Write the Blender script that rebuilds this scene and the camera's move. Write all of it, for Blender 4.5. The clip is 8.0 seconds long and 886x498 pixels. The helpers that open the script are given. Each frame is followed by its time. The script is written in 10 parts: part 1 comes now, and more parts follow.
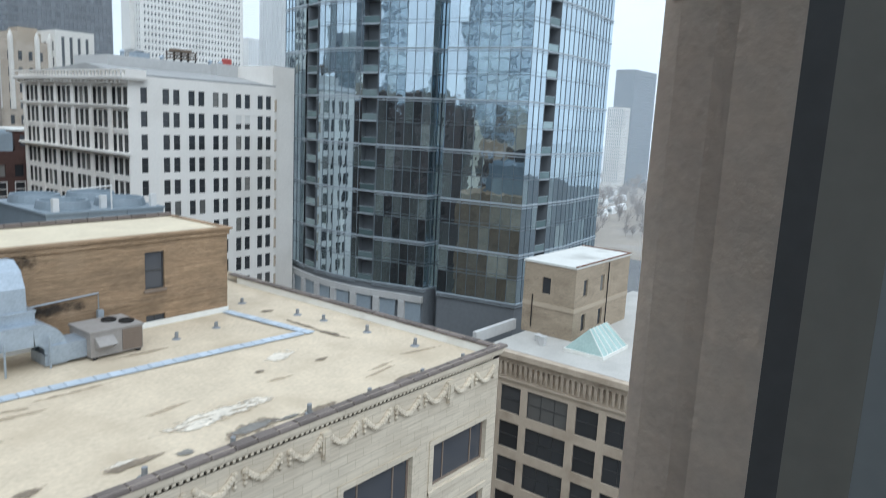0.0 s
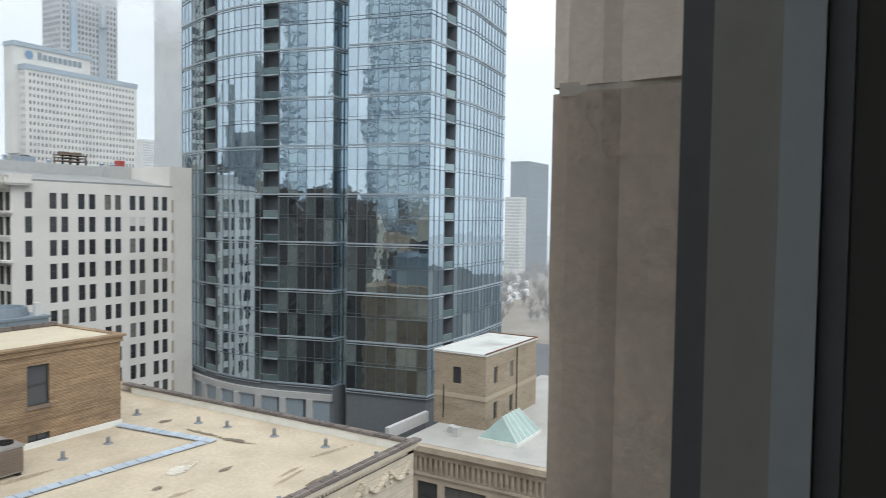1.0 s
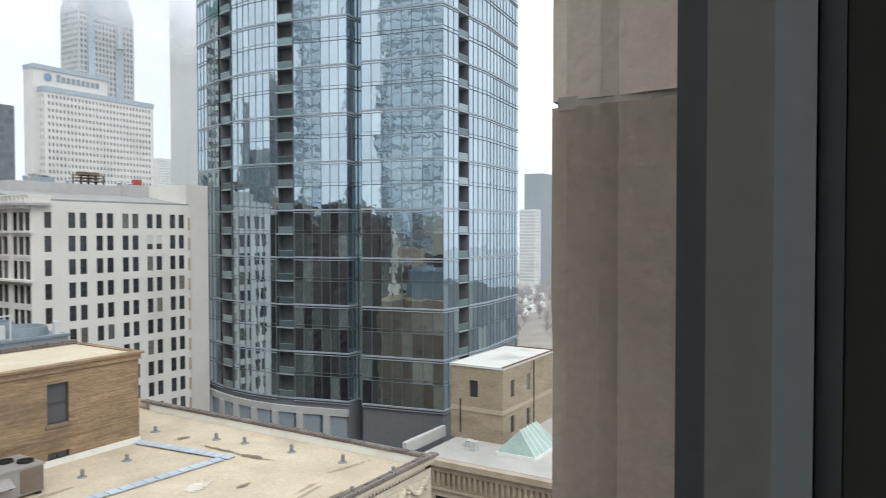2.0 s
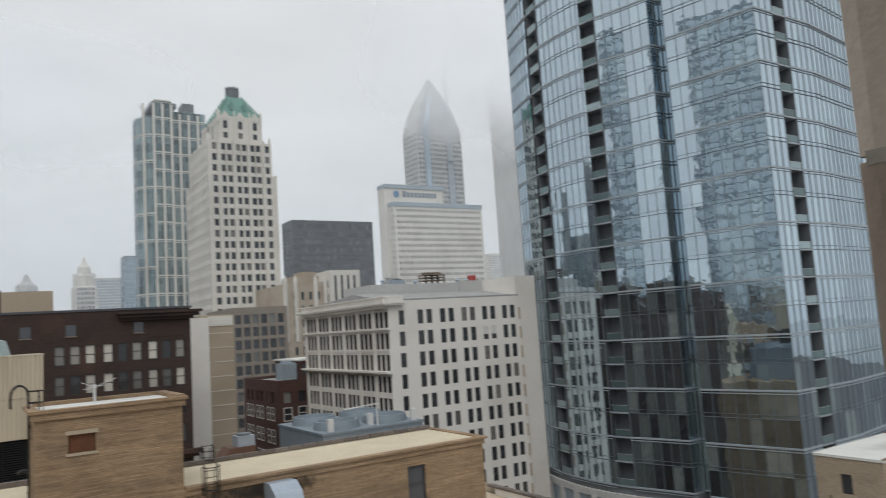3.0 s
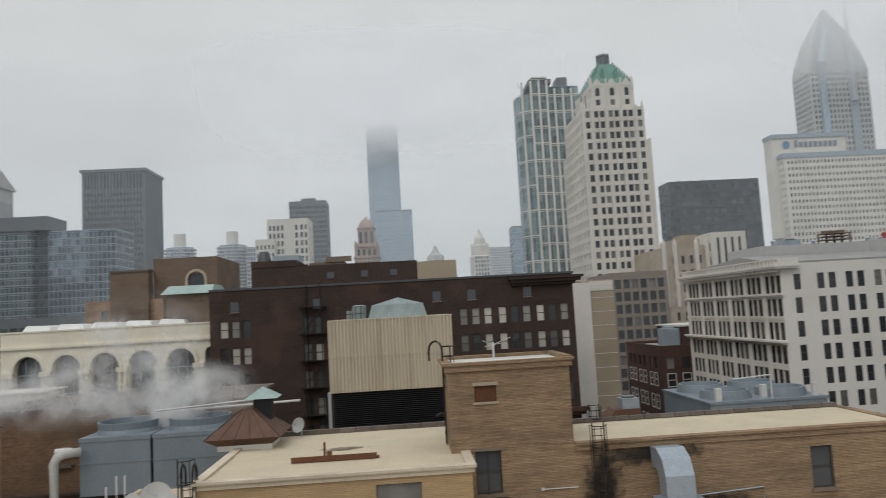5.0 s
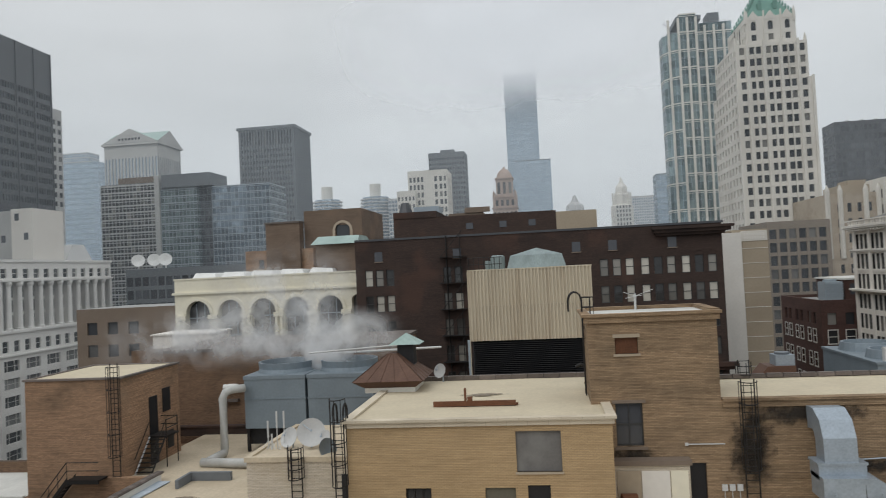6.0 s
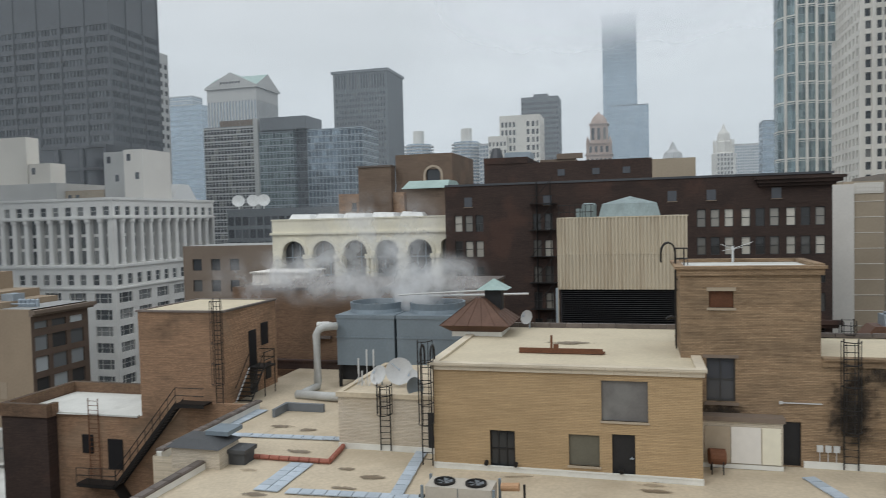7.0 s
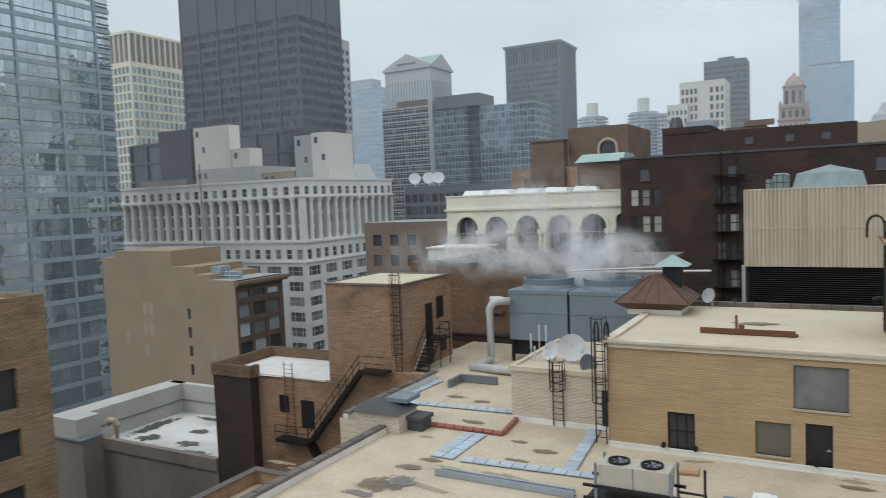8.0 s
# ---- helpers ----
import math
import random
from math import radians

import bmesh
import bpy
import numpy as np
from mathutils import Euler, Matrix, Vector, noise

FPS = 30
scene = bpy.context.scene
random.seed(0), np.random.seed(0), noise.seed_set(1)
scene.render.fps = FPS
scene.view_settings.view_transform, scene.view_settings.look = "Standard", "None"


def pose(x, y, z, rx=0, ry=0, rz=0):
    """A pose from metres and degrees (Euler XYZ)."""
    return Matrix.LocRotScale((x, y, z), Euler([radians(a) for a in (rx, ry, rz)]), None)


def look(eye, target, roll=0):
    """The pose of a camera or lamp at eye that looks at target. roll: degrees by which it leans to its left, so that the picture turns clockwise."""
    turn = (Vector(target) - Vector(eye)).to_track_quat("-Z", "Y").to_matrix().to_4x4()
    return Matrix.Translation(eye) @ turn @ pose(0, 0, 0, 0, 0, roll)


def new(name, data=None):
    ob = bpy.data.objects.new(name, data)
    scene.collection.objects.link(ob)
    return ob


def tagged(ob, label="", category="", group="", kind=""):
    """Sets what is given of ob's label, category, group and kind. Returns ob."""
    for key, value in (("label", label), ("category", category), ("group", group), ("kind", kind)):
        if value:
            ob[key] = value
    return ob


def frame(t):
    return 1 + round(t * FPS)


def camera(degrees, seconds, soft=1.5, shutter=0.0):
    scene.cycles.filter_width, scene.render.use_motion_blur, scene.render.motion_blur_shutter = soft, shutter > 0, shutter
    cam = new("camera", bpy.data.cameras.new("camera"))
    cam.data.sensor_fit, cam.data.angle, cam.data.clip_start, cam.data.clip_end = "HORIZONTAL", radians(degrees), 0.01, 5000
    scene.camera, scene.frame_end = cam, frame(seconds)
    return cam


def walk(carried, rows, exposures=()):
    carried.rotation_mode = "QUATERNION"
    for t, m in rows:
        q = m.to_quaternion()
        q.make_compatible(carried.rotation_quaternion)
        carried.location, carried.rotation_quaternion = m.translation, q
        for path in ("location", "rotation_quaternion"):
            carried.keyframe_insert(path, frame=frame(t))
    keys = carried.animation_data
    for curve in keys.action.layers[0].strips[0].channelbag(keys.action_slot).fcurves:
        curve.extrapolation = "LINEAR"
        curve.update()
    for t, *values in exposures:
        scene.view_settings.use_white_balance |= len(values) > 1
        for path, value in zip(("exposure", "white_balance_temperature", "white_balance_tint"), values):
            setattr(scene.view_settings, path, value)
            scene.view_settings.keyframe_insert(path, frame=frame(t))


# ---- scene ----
# ---------------------------------------------------------------- camera
cam = camera(63.3, 8.0, soft=0.8, shutter=0.3)
EYE = 62.0
# seconds, east, north, height offsets in metres, yaw, pitch, roll
ROWS = [
    (0.0, 0.0, 0.003, 0.0, -51.663, -10.083, -2.763),
    (0.5, 0.0, 0.011, 0.0, -55.157, -4.004, -0.707),
    (1.0, 0.0, 0.005, 0.0, -59.375, -2.530, -0.785),
    (1.2, 0.0, 0.003, 0.0, -61.458, -2.445, -0.840),
    (2.3, -0.008, -0.026, 0.0, -53.014, 0.239, 1.415),
    (2.5, -0.01, -0.037, 0.0, -46.15, 1.914, 2.373),
    (3.0, -0.015, -0.068, 0.0, -32.662, 6.021, 3.756),
    (3.5, -0.02, -0.075, 0.0, -24.453, 7.730, 3.723),
    (4.0, -0.02, -0.075, 0.0, -17.053, 7.542, 3.687),
    (4.5, -0.02, -0.075, 0.0, -9.908, 6.541, 3.580),
    (5.0, -0.02, -0.075, 0.0, -3.111, 5.051, 3.184),
    (5.2, -0.02, -0.075, 0.0, -0.446, 4.475, 3.005),
    (6.3, -0.02, -0.075, 0.0, 9.918, 0.493, 2.475),
    (6.5, -0.02, -0.075, 0.0, 11.000, -0.316, 2.090),
    (7.0, -0.02, -0.075, 0.0, 15.001, -2.394, 1.436),
    (7.5, -0.02, -0.075, 0.0, 22.142, -3.740, 1.699),
    (8.0, -0.02, -0.075, 0.0, 28.655, -3.905, 2.286),
]
EXPOSURES = [(0.0, 0.8, 5650, 6), (0.5, 0.6, 5900, 7), (1.0, 0.7, 6150, 8), (2.3, 0.82, 6250, 9), (2.5, 0.62, 6250, 10), (3.0, 0.2, 6450, 10), (3.5, 0.1, 6600, 10), (4.5, 0.0, 6750, 11), (5.0, 0.03, 6600, 10), (6.5, 0.13, 6400, 9), (8.0, 0.29, 6050, 7)]
walk(cam, [(t, pose(x, y, EYE + z, 90 + pitch, roll, yaw)) for t, x, y, z, yaw, pitch, roll in ROWS], EXPOSURES)

# ---------------------------------------------------------------- overcast daylight
world = bpy.data.worlds.new("overcast")
scene.world = world
world.use_nodes = True
wn, wl = world.node_tree.nodes, world.node_tree.links
wn.clear()
w_out = wn.new("ShaderNodeOutputWorld")
w_bg = wn.new("ShaderNodeBackground")
w_sky = wn.new("ShaderNodeTexSky")
w_sky.sky_type = "NISHITA"
w_sky.sun_disc = False
w_sky.sun_elevation, w_sky.sun_rotation = radians(42), radians(70)
w_sky.air_density, w_sky.dust_density = 1.0, 6.0
w_dim = wn.new("ShaderNodeVectorMath")
w_dim.operation = "SCALE"
w_dim.inputs["Scale"].default_value = 0.06
wl.new(w_sky.outputs[0], w_dim.inputs[0])
w_grey = wn.new("ShaderNodeHueSaturation")
w_grey.inputs["Saturation"].default_value = 0.3
wl.new(w_dim.outputs[0], w_grey.inputs["Color"])
w_co = wn.new("ShaderNodeTexCoord")
w_sep = wn.new("ShaderNodeSeparateXYZ")
wl.new(w_co.outputs["Generated"], w_sep.inputs[0])
w_ramp = wn.new("ShaderNodeValToRGB")
w_ramp.color_ramp.elements[0].position, w_ramp.color_ramp.elements[0].color = 0.0, (0.66, 0.70, 0.73, 1)
w_ramp.color_ramp.elements[1].position, w_ramp.color_ramp.elements[1].color = 1.0, (1.06, 1.09, 1.12, 1)
mid = w_ramp.color_ramp.elements.new(0.35)
mid.color = (0.66, 0.68, 0.695, 1)
wl.new(w_sep.outputs["Z"], w_ramp.inputs["Fac"])
w_noise = wn.new("ShaderNodeTexNoise")
w_noise.inputs["Scale"].default_value, w_noise.inputs["Detail"].default_value = 2.2, 4
w_map = wn.new("ShaderNodeMapping")
w_map.inputs["Scale"].default_value = (1, 1, 3.5)
wl.new(w_co.outputs["Generated"], w_map.inputs[0])
wl.new(w_map.outputs[0], w_noise.inputs["Vector"])
w_range = wn.new("ShaderNodeMapRange")
w_range.inputs["From Min"].default_value, w_range.inputs["From Max"].default_value = 0.3, 0.7
w_range.inputs["To Min"].default_value, w_range.inputs["To Max"].default_value = 0.90, 1.10
wl.new(w_noise.outputs["Fac"], w_range.inputs["Value"])
w_cloud = wn.new("ShaderNodeVectorMath")
w_cloud.operation = "SCALE"
wl.new(w_ramp.outputs[0], w_cloud.inputs[0])
wl.new(w_range.outputs[0], w_cloud.inputs["Scale"])
w_mix = wn.new("ShaderNodeMix")
w_mix.data_type = "RGBA"
w_mix.inputs["Factor"].default_value = 0.9
wl.new(w_grey.outputs[0], w_mix.inputs["A"])
wl.new(w_cloud.outputs[0], w_mix.inputs["B"])
wl.new(w_mix.outputs["Result"], w_bg.inputs["Color"])
wl.new(w_bg.outputs[0], w_out.inputs[0])

sun = new("sun", bpy.data.lights.new("sun", "SUN"))
sun.data.energy, sun.data.angle, sun.data.color = 0.6, radians(30), (1.0, 0.98, 0.95)
sun.matrix_world = look((0, 0, 300), (120, 190, 60))


# ---------------------------------------------------------------- materials
def mat(name, base, rough=0.8, metal=0.0, var=0.12, scale=1.5, fine=18.0, bump=0.02, stain=None, stain_amt=0.35, stretch=(1, 1, 1), island=0.0, rnd=0.0, spec=0.4, waves=0.0):
    """Weathered solid surface: broad patches and fine grain in colour, relief."""
    m = bpy.data.materials.new(name)
    m.use_nodes = True
    n, l = m.node_tree.nodes, m.node_tree.links
    b = n["Principled BSDF"]
    b.inputs["Roughness"].default_value, b.inputs["Metallic"].default_value = rough, metal
    b.inputs["Specular IOR Level"].default_value = spec
    co = n.new("ShaderNodeTexCoord")
    mp = n.new("ShaderNodeMapping")
    mp.inputs["Scale"].default_value = stretch
    l.new(co.outputs["Object"], mp.inputs[0])
    big = n.new("ShaderNodeTexNoise")
    big.inputs["Scale"].default_value, big.inputs["Detail"].default_value = 1.0 / scale, 5
    small = n.new("ShaderNodeTexNoise")
    small.inputs["Scale"].default_value, small.inputs["Detail"].default_value = fine, 3
    l.new(mp.outputs[0], big.inputs["Vector"])
    l.new(mp.outputs[0], small.inputs["Vector"])
    add = n.new("ShaderNodeMath")
    add.operation = "ADD"
    l.new(big.outputs["Fac"], add.inputs[0])
    l.new(small.outputs["Fac"], add.inputs[1])
    rng = n.new("ShaderNodeMapRange")
    rng.inputs["From Min"].default_value, rng.inputs["From Max"].default_value = 0.65, 1.35
    rng.inputs["To Min"].default_value, rng.inputs["To Max"].default_value = 1 - var, 1 + var
    l.new(add.outputs[0], rng.inputs["Value"])
    col = n.new("ShaderNodeVectorMath")
    col.operation = "SCALE"
    col.inputs[0].default_value = base
    l.new(rng.outputs[0], col.inputs["Scale"])
    out = col.outputs[0]
    if stain:
        sn = n.new("ShaderNodeTexNoise")
        sn.inputs["Scale"].default_value, sn.inputs["Detail"].default_value = 0.45 / scale, 8
        l.new(mp.outputs[0], sn.inputs["Vector"])
        sr = n.new("ShaderNodeMapRange")
        sr.inputs["From Min"].default_value, sr.inputs["From Max"].default_value = 0.5, 0.72
        sr.inputs["To Max"].default_value = stain_amt
        l.new(sn.outputs["Fac"], sr.inputs["Value"])
        mx = n.new("ShaderNodeMix")
        mx.data_type = "RGBA"
        l.new(sr.outputs[0], mx.inputs["Factor"])
        l.new(out, mx.inputs["A"])
        mx.inputs["B"].default_value = (*stain, 1)
        out = mx.outputs["Result"]
    if island or rnd:
        src = n.new("ShaderNodeNewGeometry").outputs["Random Per Island"] if island else n.new("ShaderNodeObjectInfo").outputs["Random"]
        amt = island or rnd
        r2 = n.new("ShaderNodeMapRange")
        r2.inputs["To Min"].default_value, r2.inputs["To Max"].default_value = 1 - amt, 1 + amt
        l.new(src, r2.inputs["Value"])
        c2 = n.new("ShaderNodeVectorMath")
        c2.operation = "SCALE"
        l.new(out, c2.inputs[0])
        l.new(r2.outputs[0], c2.inputs["Scale"])
        out = c2.outputs[0]
    l.new(out, b.inputs["Base Color"])
    if bump:
        bp = n.new("ShaderNodeBump")
        bp.inputs["Distance"].default_value = bump
        bp.inputs["Strength"].default_value = 0.6
        l.new(small.outputs["Fac"], bp.inputs["Height"])
        l.new(bp.outputs[0], b.inputs["Normal"])
    if waves:
        wv = n.new("ShaderNodeTexNoise")
        wv.inputs["Scale"].default_value, wv.inputs["Detail"].default_value = 0.35, 2
        l.new(co.outputs["Object"], wv.inputs["Vector"])
        bp = n.new("ShaderNodeBump")
        bp.inputs["Distance"].default_value = waves
        l.new(wv.outputs["Fac"], bp.inputs["Height"])
        l.new(bp.outputs[0], b.inputs["Normal"])
    return m


def brick_mat(name, a, b, mortar, bw=0.24, bh=0.075, grime=(0.05, 0.04, 0.035), grime_amt=0.5, patch=(0.5, 0.4, 0.28), patch_amt=0.0, joint=0.008, course=0.12):
    """Running-bond brickwork in courses along x+y and z, with soot and paler repairs."""
    m = bpy.data.materials.new(name)
    m.use_nodes = True
    n, l = m.node_tree.nodes, m.node_tree.links
    bs = n["Principled BSDF"]
    bs.inputs["Roughness"].default_value = 0.9
    bs.inputs["Specular IOR Level"].default_value = 0.25
    co = n.new("ShaderNodeTexCoord")
    sp = n.new("ShaderNodeSeparateXYZ")
    l.new(co.outputs["Object"], sp.inputs[0])
    add = n.new("ShaderNodeMath")
    add.operation = "ADD"
    l.new(sp.outputs["X"], add.inputs[0])
    l.new(sp.outputs["Y"], add.inputs[1])
    cb = n.new("ShaderNodeCombineXYZ")
    l.new(add.outputs[0], cb.inputs["X"])
    l.new(sp.outputs["Z"], cb.inputs["Y"])
    br = n.new("ShaderNodeTexBrick")
    br.inputs["Scale"].default_value = 1.0
    br.inputs["Brick Width"].default_value, br.inputs["Row Height"].default_value = bw, bh
    br.inputs["Mortar Size"].default_value, br.inputs["Mortar Smooth"].default_value = joint, 0.3
    br.inputs["Bias"].default_value = -0.1
    br.inputs["Color1"].default_value, br.inputs["Color2"].default_value, br.inputs["Mortar"].default_value = (*a, 1), (*b, 1), (*mortar, 1)
    l.new(cb.outputs[0], br.inputs["Vector"])
    n1 = n.new("ShaderNodeTexNoise")
    n1.inputs["Scale"].default_value, n1.inputs["Detail"].default_value = 0.35, 6
    mp = n.new("ShaderNodeMapping")
    mp.inputs["Scale"].default_value = (1.0, 1.0, 1.6)
    l.new(co.outputs["Object"], mp.inputs[0])
    l.new(mp.outputs[0], n1.inputs["Vector"])
    r1 = n.new("ShaderNodeMapRange")
    r1.inputs["From Min"].default_value, r1.inputs["From Max"].default_value = 0.48, 0.75
    r1.inputs["To Max"].default_value = grime_amt
    l.new(n1.outputs["Fac"], r1.inputs["Value"])
    m1 = n.new("ShaderNodeMix")
    m1.data_type = "RGBA"
    l.new(r1.outputs[0], m1.inputs["Factor"])
    l.new(br.outputs["Color"], m1.inputs["A"])
    m1.inputs["B"].default_value = (*grime, 1)
    # courses that came out of the kiln lighter or darker
    n3 = n.new("ShaderNodeTexNoise")
    n3.inputs["Scale"].default_value, n3.inputs["Detail"].default_value = 1.0, 3
    mp3 = n.new("ShaderNodeMapping")
    mp3.inputs["Scale"].default_value = (0.6, 0.6, 13.0)
    l.new(co.outputs["Object"], mp3.inputs[0])
    l.new(mp3.outputs[0], n3.inputs["Vector"])
    r3 = n.new("ShaderNodeMapRange")
    r3.inputs["From Min"].default_value, r3.inputs["From Max"].default_value = 0.3, 0.7
    r3.inputs["To Min"].default_value, r3.inputs["To Max"].default_value = 1 - course, 1 + course
    l.new(n3.outputs["Fac"], r3.inputs["Value"])
    c3 = n.new("ShaderNodeVectorMath")
    c3.operation = "SCALE"
    l.new(m1.outputs["Result"], c3.inputs[0])
    l.new(r3.outputs[0], c3.inputs["Scale"])
    out = c3.outputs[0]
    if patch_amt:
        n2 = n.new("ShaderNodeTexNoise")
        n2.inputs["Scale"].default_value, n2.inputs["Detail"].default_value = 0.22, 7
        l.new(co.outputs["Object"], n2.inputs["Vector"])
        r2 = n.new("ShaderNodeMapRange")
        r2.inputs["From Min"].default_value, r2.inputs["From Max"].default_value = 0.55, 0.66
        r2.inputs["To Max"].default_value = patch_amt
        l.new(n2.outputs["Fac"], r2.inputs["Value"])
        m2 = n.new("ShaderNodeMix")
        m2.data_type = "RGBA"
        l.new(r2.outputs[0], m2.inputs["Factor"])
        l.new(out, m2.inputs["A"])
        m2.inputs["B"].default_value = (*patch, 1)
        out = m2.outputs["Result"]
    l.new(out, bs.inputs["Base Color"])
    bp = n.new("ShaderNodeBump")
    bp.inputs["Distance"].default_value, bp.inputs["Strength"].default_value = 0.01, 0.5
    bp.invert = True
    l.new(br.outputs["Fac"], bp.inputs["Height"])
    l.new(bp.outputs[0], bs.inputs["Normal"])
    return m


def pane_mat(name, dark, pale, share=0.25, rough=0.08, island=True, waves=0.02, wave_scale=0.5, spec=0.5, metal=0.0, spread=0.3):
    """Window glass over a dark room; some panes show pale blinds behind."""
    m = bpy.data.materials.new(name)
    m.use_nodes = True
    n, l = m.node_tree.nodes, m.node_tree.links
    b = n["Principled BSDF"]
    b.inputs["Roughness"].default_value = rough
    b.inputs["Specular IOR Level"].default_value = spec
    b.inputs["Metallic"].default_value = metal
    src = n.new("ShaderNodeNewGeometry").outputs["Random Per Island"] if island else n.new("ShaderNodeObjectInfo").outputs["Random"]
    rp = n.new("ShaderNodeValToRGB")
    e = rp.color_ramp.elements
    e[0].position, e[0].color = 0.0, (*[c * (1 - spread) for c in dark], 1)
    e[1].position, e[1].color = 1.0, (*pale, 1)
    k = e.new(max(0.02, 1 - share))
    k.color = (*[c * (1 + spread) for c in dark], 1)
    l.new(src, rp.inputs["Fac"])
    l.new(rp.outputs[0], b.inputs["Base Color"])
    co = n.new("ShaderNodeTexCoord")
    wv = n.new("ShaderNodeTexNoise")
    wv.inputs["Scale"].default_value, wv.inputs["Detail"].default_value = wave_scale, 2
    l.new(co.outputs["Object"], wv.inputs["Vector"])
    bp = n.new("ShaderNodeBump")
    bp.inputs["Distance"].default_value = waves
    l.new(wv.outputs["Fac"], bp.inputs["Height"])
    l.new(bp.outputs[0], b.inputs["Normal"])
    return m


def coated_glass(name, tint, mirror, waves=0.014, wave_scale=0.4):
    """Mirror-coated pane: clean reflection over rooms that differ from pane to pane, some with pale blinds."""
    m = bpy.data.materials.new(name)
    m.use_nodes = True
    n, l = m.node_tree.nodes, m.node_tree.links
    n.clear()
    out = n.new("ShaderNodeOutputMaterial")
    gloss, room, mix = n.new("ShaderNodeBsdfGlossy"), n.new("ShaderNodeBsdfDiffuse"), n.new("ShaderNodeMixShader")
    gloss.inputs["Color"].default_value, gloss.inputs["Roughness"].default_value = (*tint, 1), 0.02
    rp = n.new("ShaderNodeValToRGB")
    e = rp.color_ramp.elements
    e[0].position, e[0].color = 0.0, (0.03, 0.037, 0.042, 1)
    e[1].position, e[1].color = 1.0, (0.30, 0.36, 0.345, 1)
    for p, c in ((0.5, (0.075, 0.09, 0.095)), (0.72, (0.12, 0.15, 0.15)), (0.88, (0.2, 0.25, 0.245))):
        e.new(p).color = (*c, 1)
    l.new(n.new("ShaderNodeNewGeometry").outputs["Random Per Island"], rp.inputs["Fac"])
    l.new(rp.outputs[0], room.inputs["Color"])
    co = n.new("ShaderNodeTexCoord")
    wv = n.new("ShaderNodeTexNoise")
    wv.inputs["Scale"].default_value, wv.inputs["Detail"].default_value = wave_scale, 2
    l.new(co.outputs["Object"], wv.inputs["Vector"])
    bp = n.new("ShaderNodeBump")
    bp.inputs["Distance"].default_value = waves
    l.new(wv.outputs["Fac"], bp.inputs["Height"])
    l.new(bp.outputs[0], gloss.inputs["Normal"])
    mix.inputs[0].default_value = mirror
    l.new(room.outputs[0], mix.inputs[1])
    l.new(gloss.outputs[0], mix.inputs[2])
    l.new(mix.outputs[0], out.inputs[0])
    return m


M_STONE = mat("jamb_limestone", (0.74, 0.65, 0.555), 0.95, var=0.10, scale=0.15, fine=70, bump=0.0025, stain=(0.60, 0.50, 0.42), stain_amt=0.5)
M_MORTAR = mat("jamb_mortar", (0.52, 0.47, 0.41), 0.95, var=0.1, scale=0.1, fine=60, bump=0.003)
M_FRAME_GREY = mat("painted_frame_grey", (0.23, 0.25, 0.26), 0.5, var=0.05, scale=0.2, fine=40, bump=0.001)
M_FRAME_TAN = mat("painted_frame_taupe", (0.185, 0.18, 0.16), 0.6, var=0.06, scale=0.2, fine=40, bump=0.001)
M_SEAL = mat("black_window_seal", (0.065, 0.067, 0.07), 0.6, var=0.1, scale=0.2, fine=40, bump=0.001)
# near-black colour on all room surfaces stands in for the unlit interior
M_ROOM = mat("room_unlit_dark", (0.04, 0.037, 0.034), 0.9, var=0.05, scale=1, fine=30, bump=0.001)
M_ROOF = mat("cream_roof_coating", (0.53, 0.445, 0.325), 0.75, var=0.14, scale=1.6, fine=5, bump=0.012, stain=(0.41, 0.335, 0.235), stain_amt=0.85)
M_ROOF_PALE = mat("pale_cream_membrane", (0.56, 0.485, 0.35), 0.75, var=0.10, scale=1.8, fine=5, bump=0.01, stain=(0.47, 0.39, 0.28), stain_amt=0.5)
M_ROOF_WHITE = mat("white_roof_coating", (0.62, 0.615, 0.575), 0.75, var=0.08, scale=2.0, fine=5, bump=0.01, stain=(0.34, 0.33, 0.30), stain_amt=0.75)
M_ROOF_GREY = mat("grey_gravel_roof", (0.33, 0.33, 0.32), 0.9, var=0.15, scale=3.0, fine=8, bump=0.02, stain=(0.2, 0.2, 0.19))
M_FLASH = mat("white_flashing", (0.72, 0.71, 0.66), 0.7, var=0.06, scale=1.0, fine=10, bump=0.004, stain=(0.5, 0.47, 0.4), stain_amt=0.5)
M_COPING = mat("brown_clay_coping", (0.145, 0.12, 0.105), 0.75, var=0.2, scale=0.6, fine=12, bump=0.01, rnd=0.25)
M_TILE = mat("blue_grey_paver", (0.42, 0.47, 0.52), 0.8, var=0.10, scale=0.6, fine=14, bump=0.006, rnd=0.10)
M_TAN_TERRA = mat("tan_terracotta", (0.44, 0.365, 0.28), 0.75, var=0.10, scale=1.2, fine=8, bump=0.01, stain=(0.25, 0.19, 0.13), stain_amt=0.5)
M_BRICK_Y = brick_mat("buff_brick", (0.46, 0.327, 0.182), (0.42, 0.292, 0.16), (0.30, 0.215, 0.13), grime=(0.25, 0.18, 0.1), grime_amt=0.35)
M_BRICK_OLIVE = brick_mat("sooted_tan_brick", (0.335, 0.235, 0.145), (0.26, 0.175, 0.105), (0.175, 0.125, 0.082), joint=0.008, course=0.25, grime=(0.09, 0.068, 0.048), grime_amt=0.55, patch=(0.34, 0.25, 0.165), patch_amt=0.35)
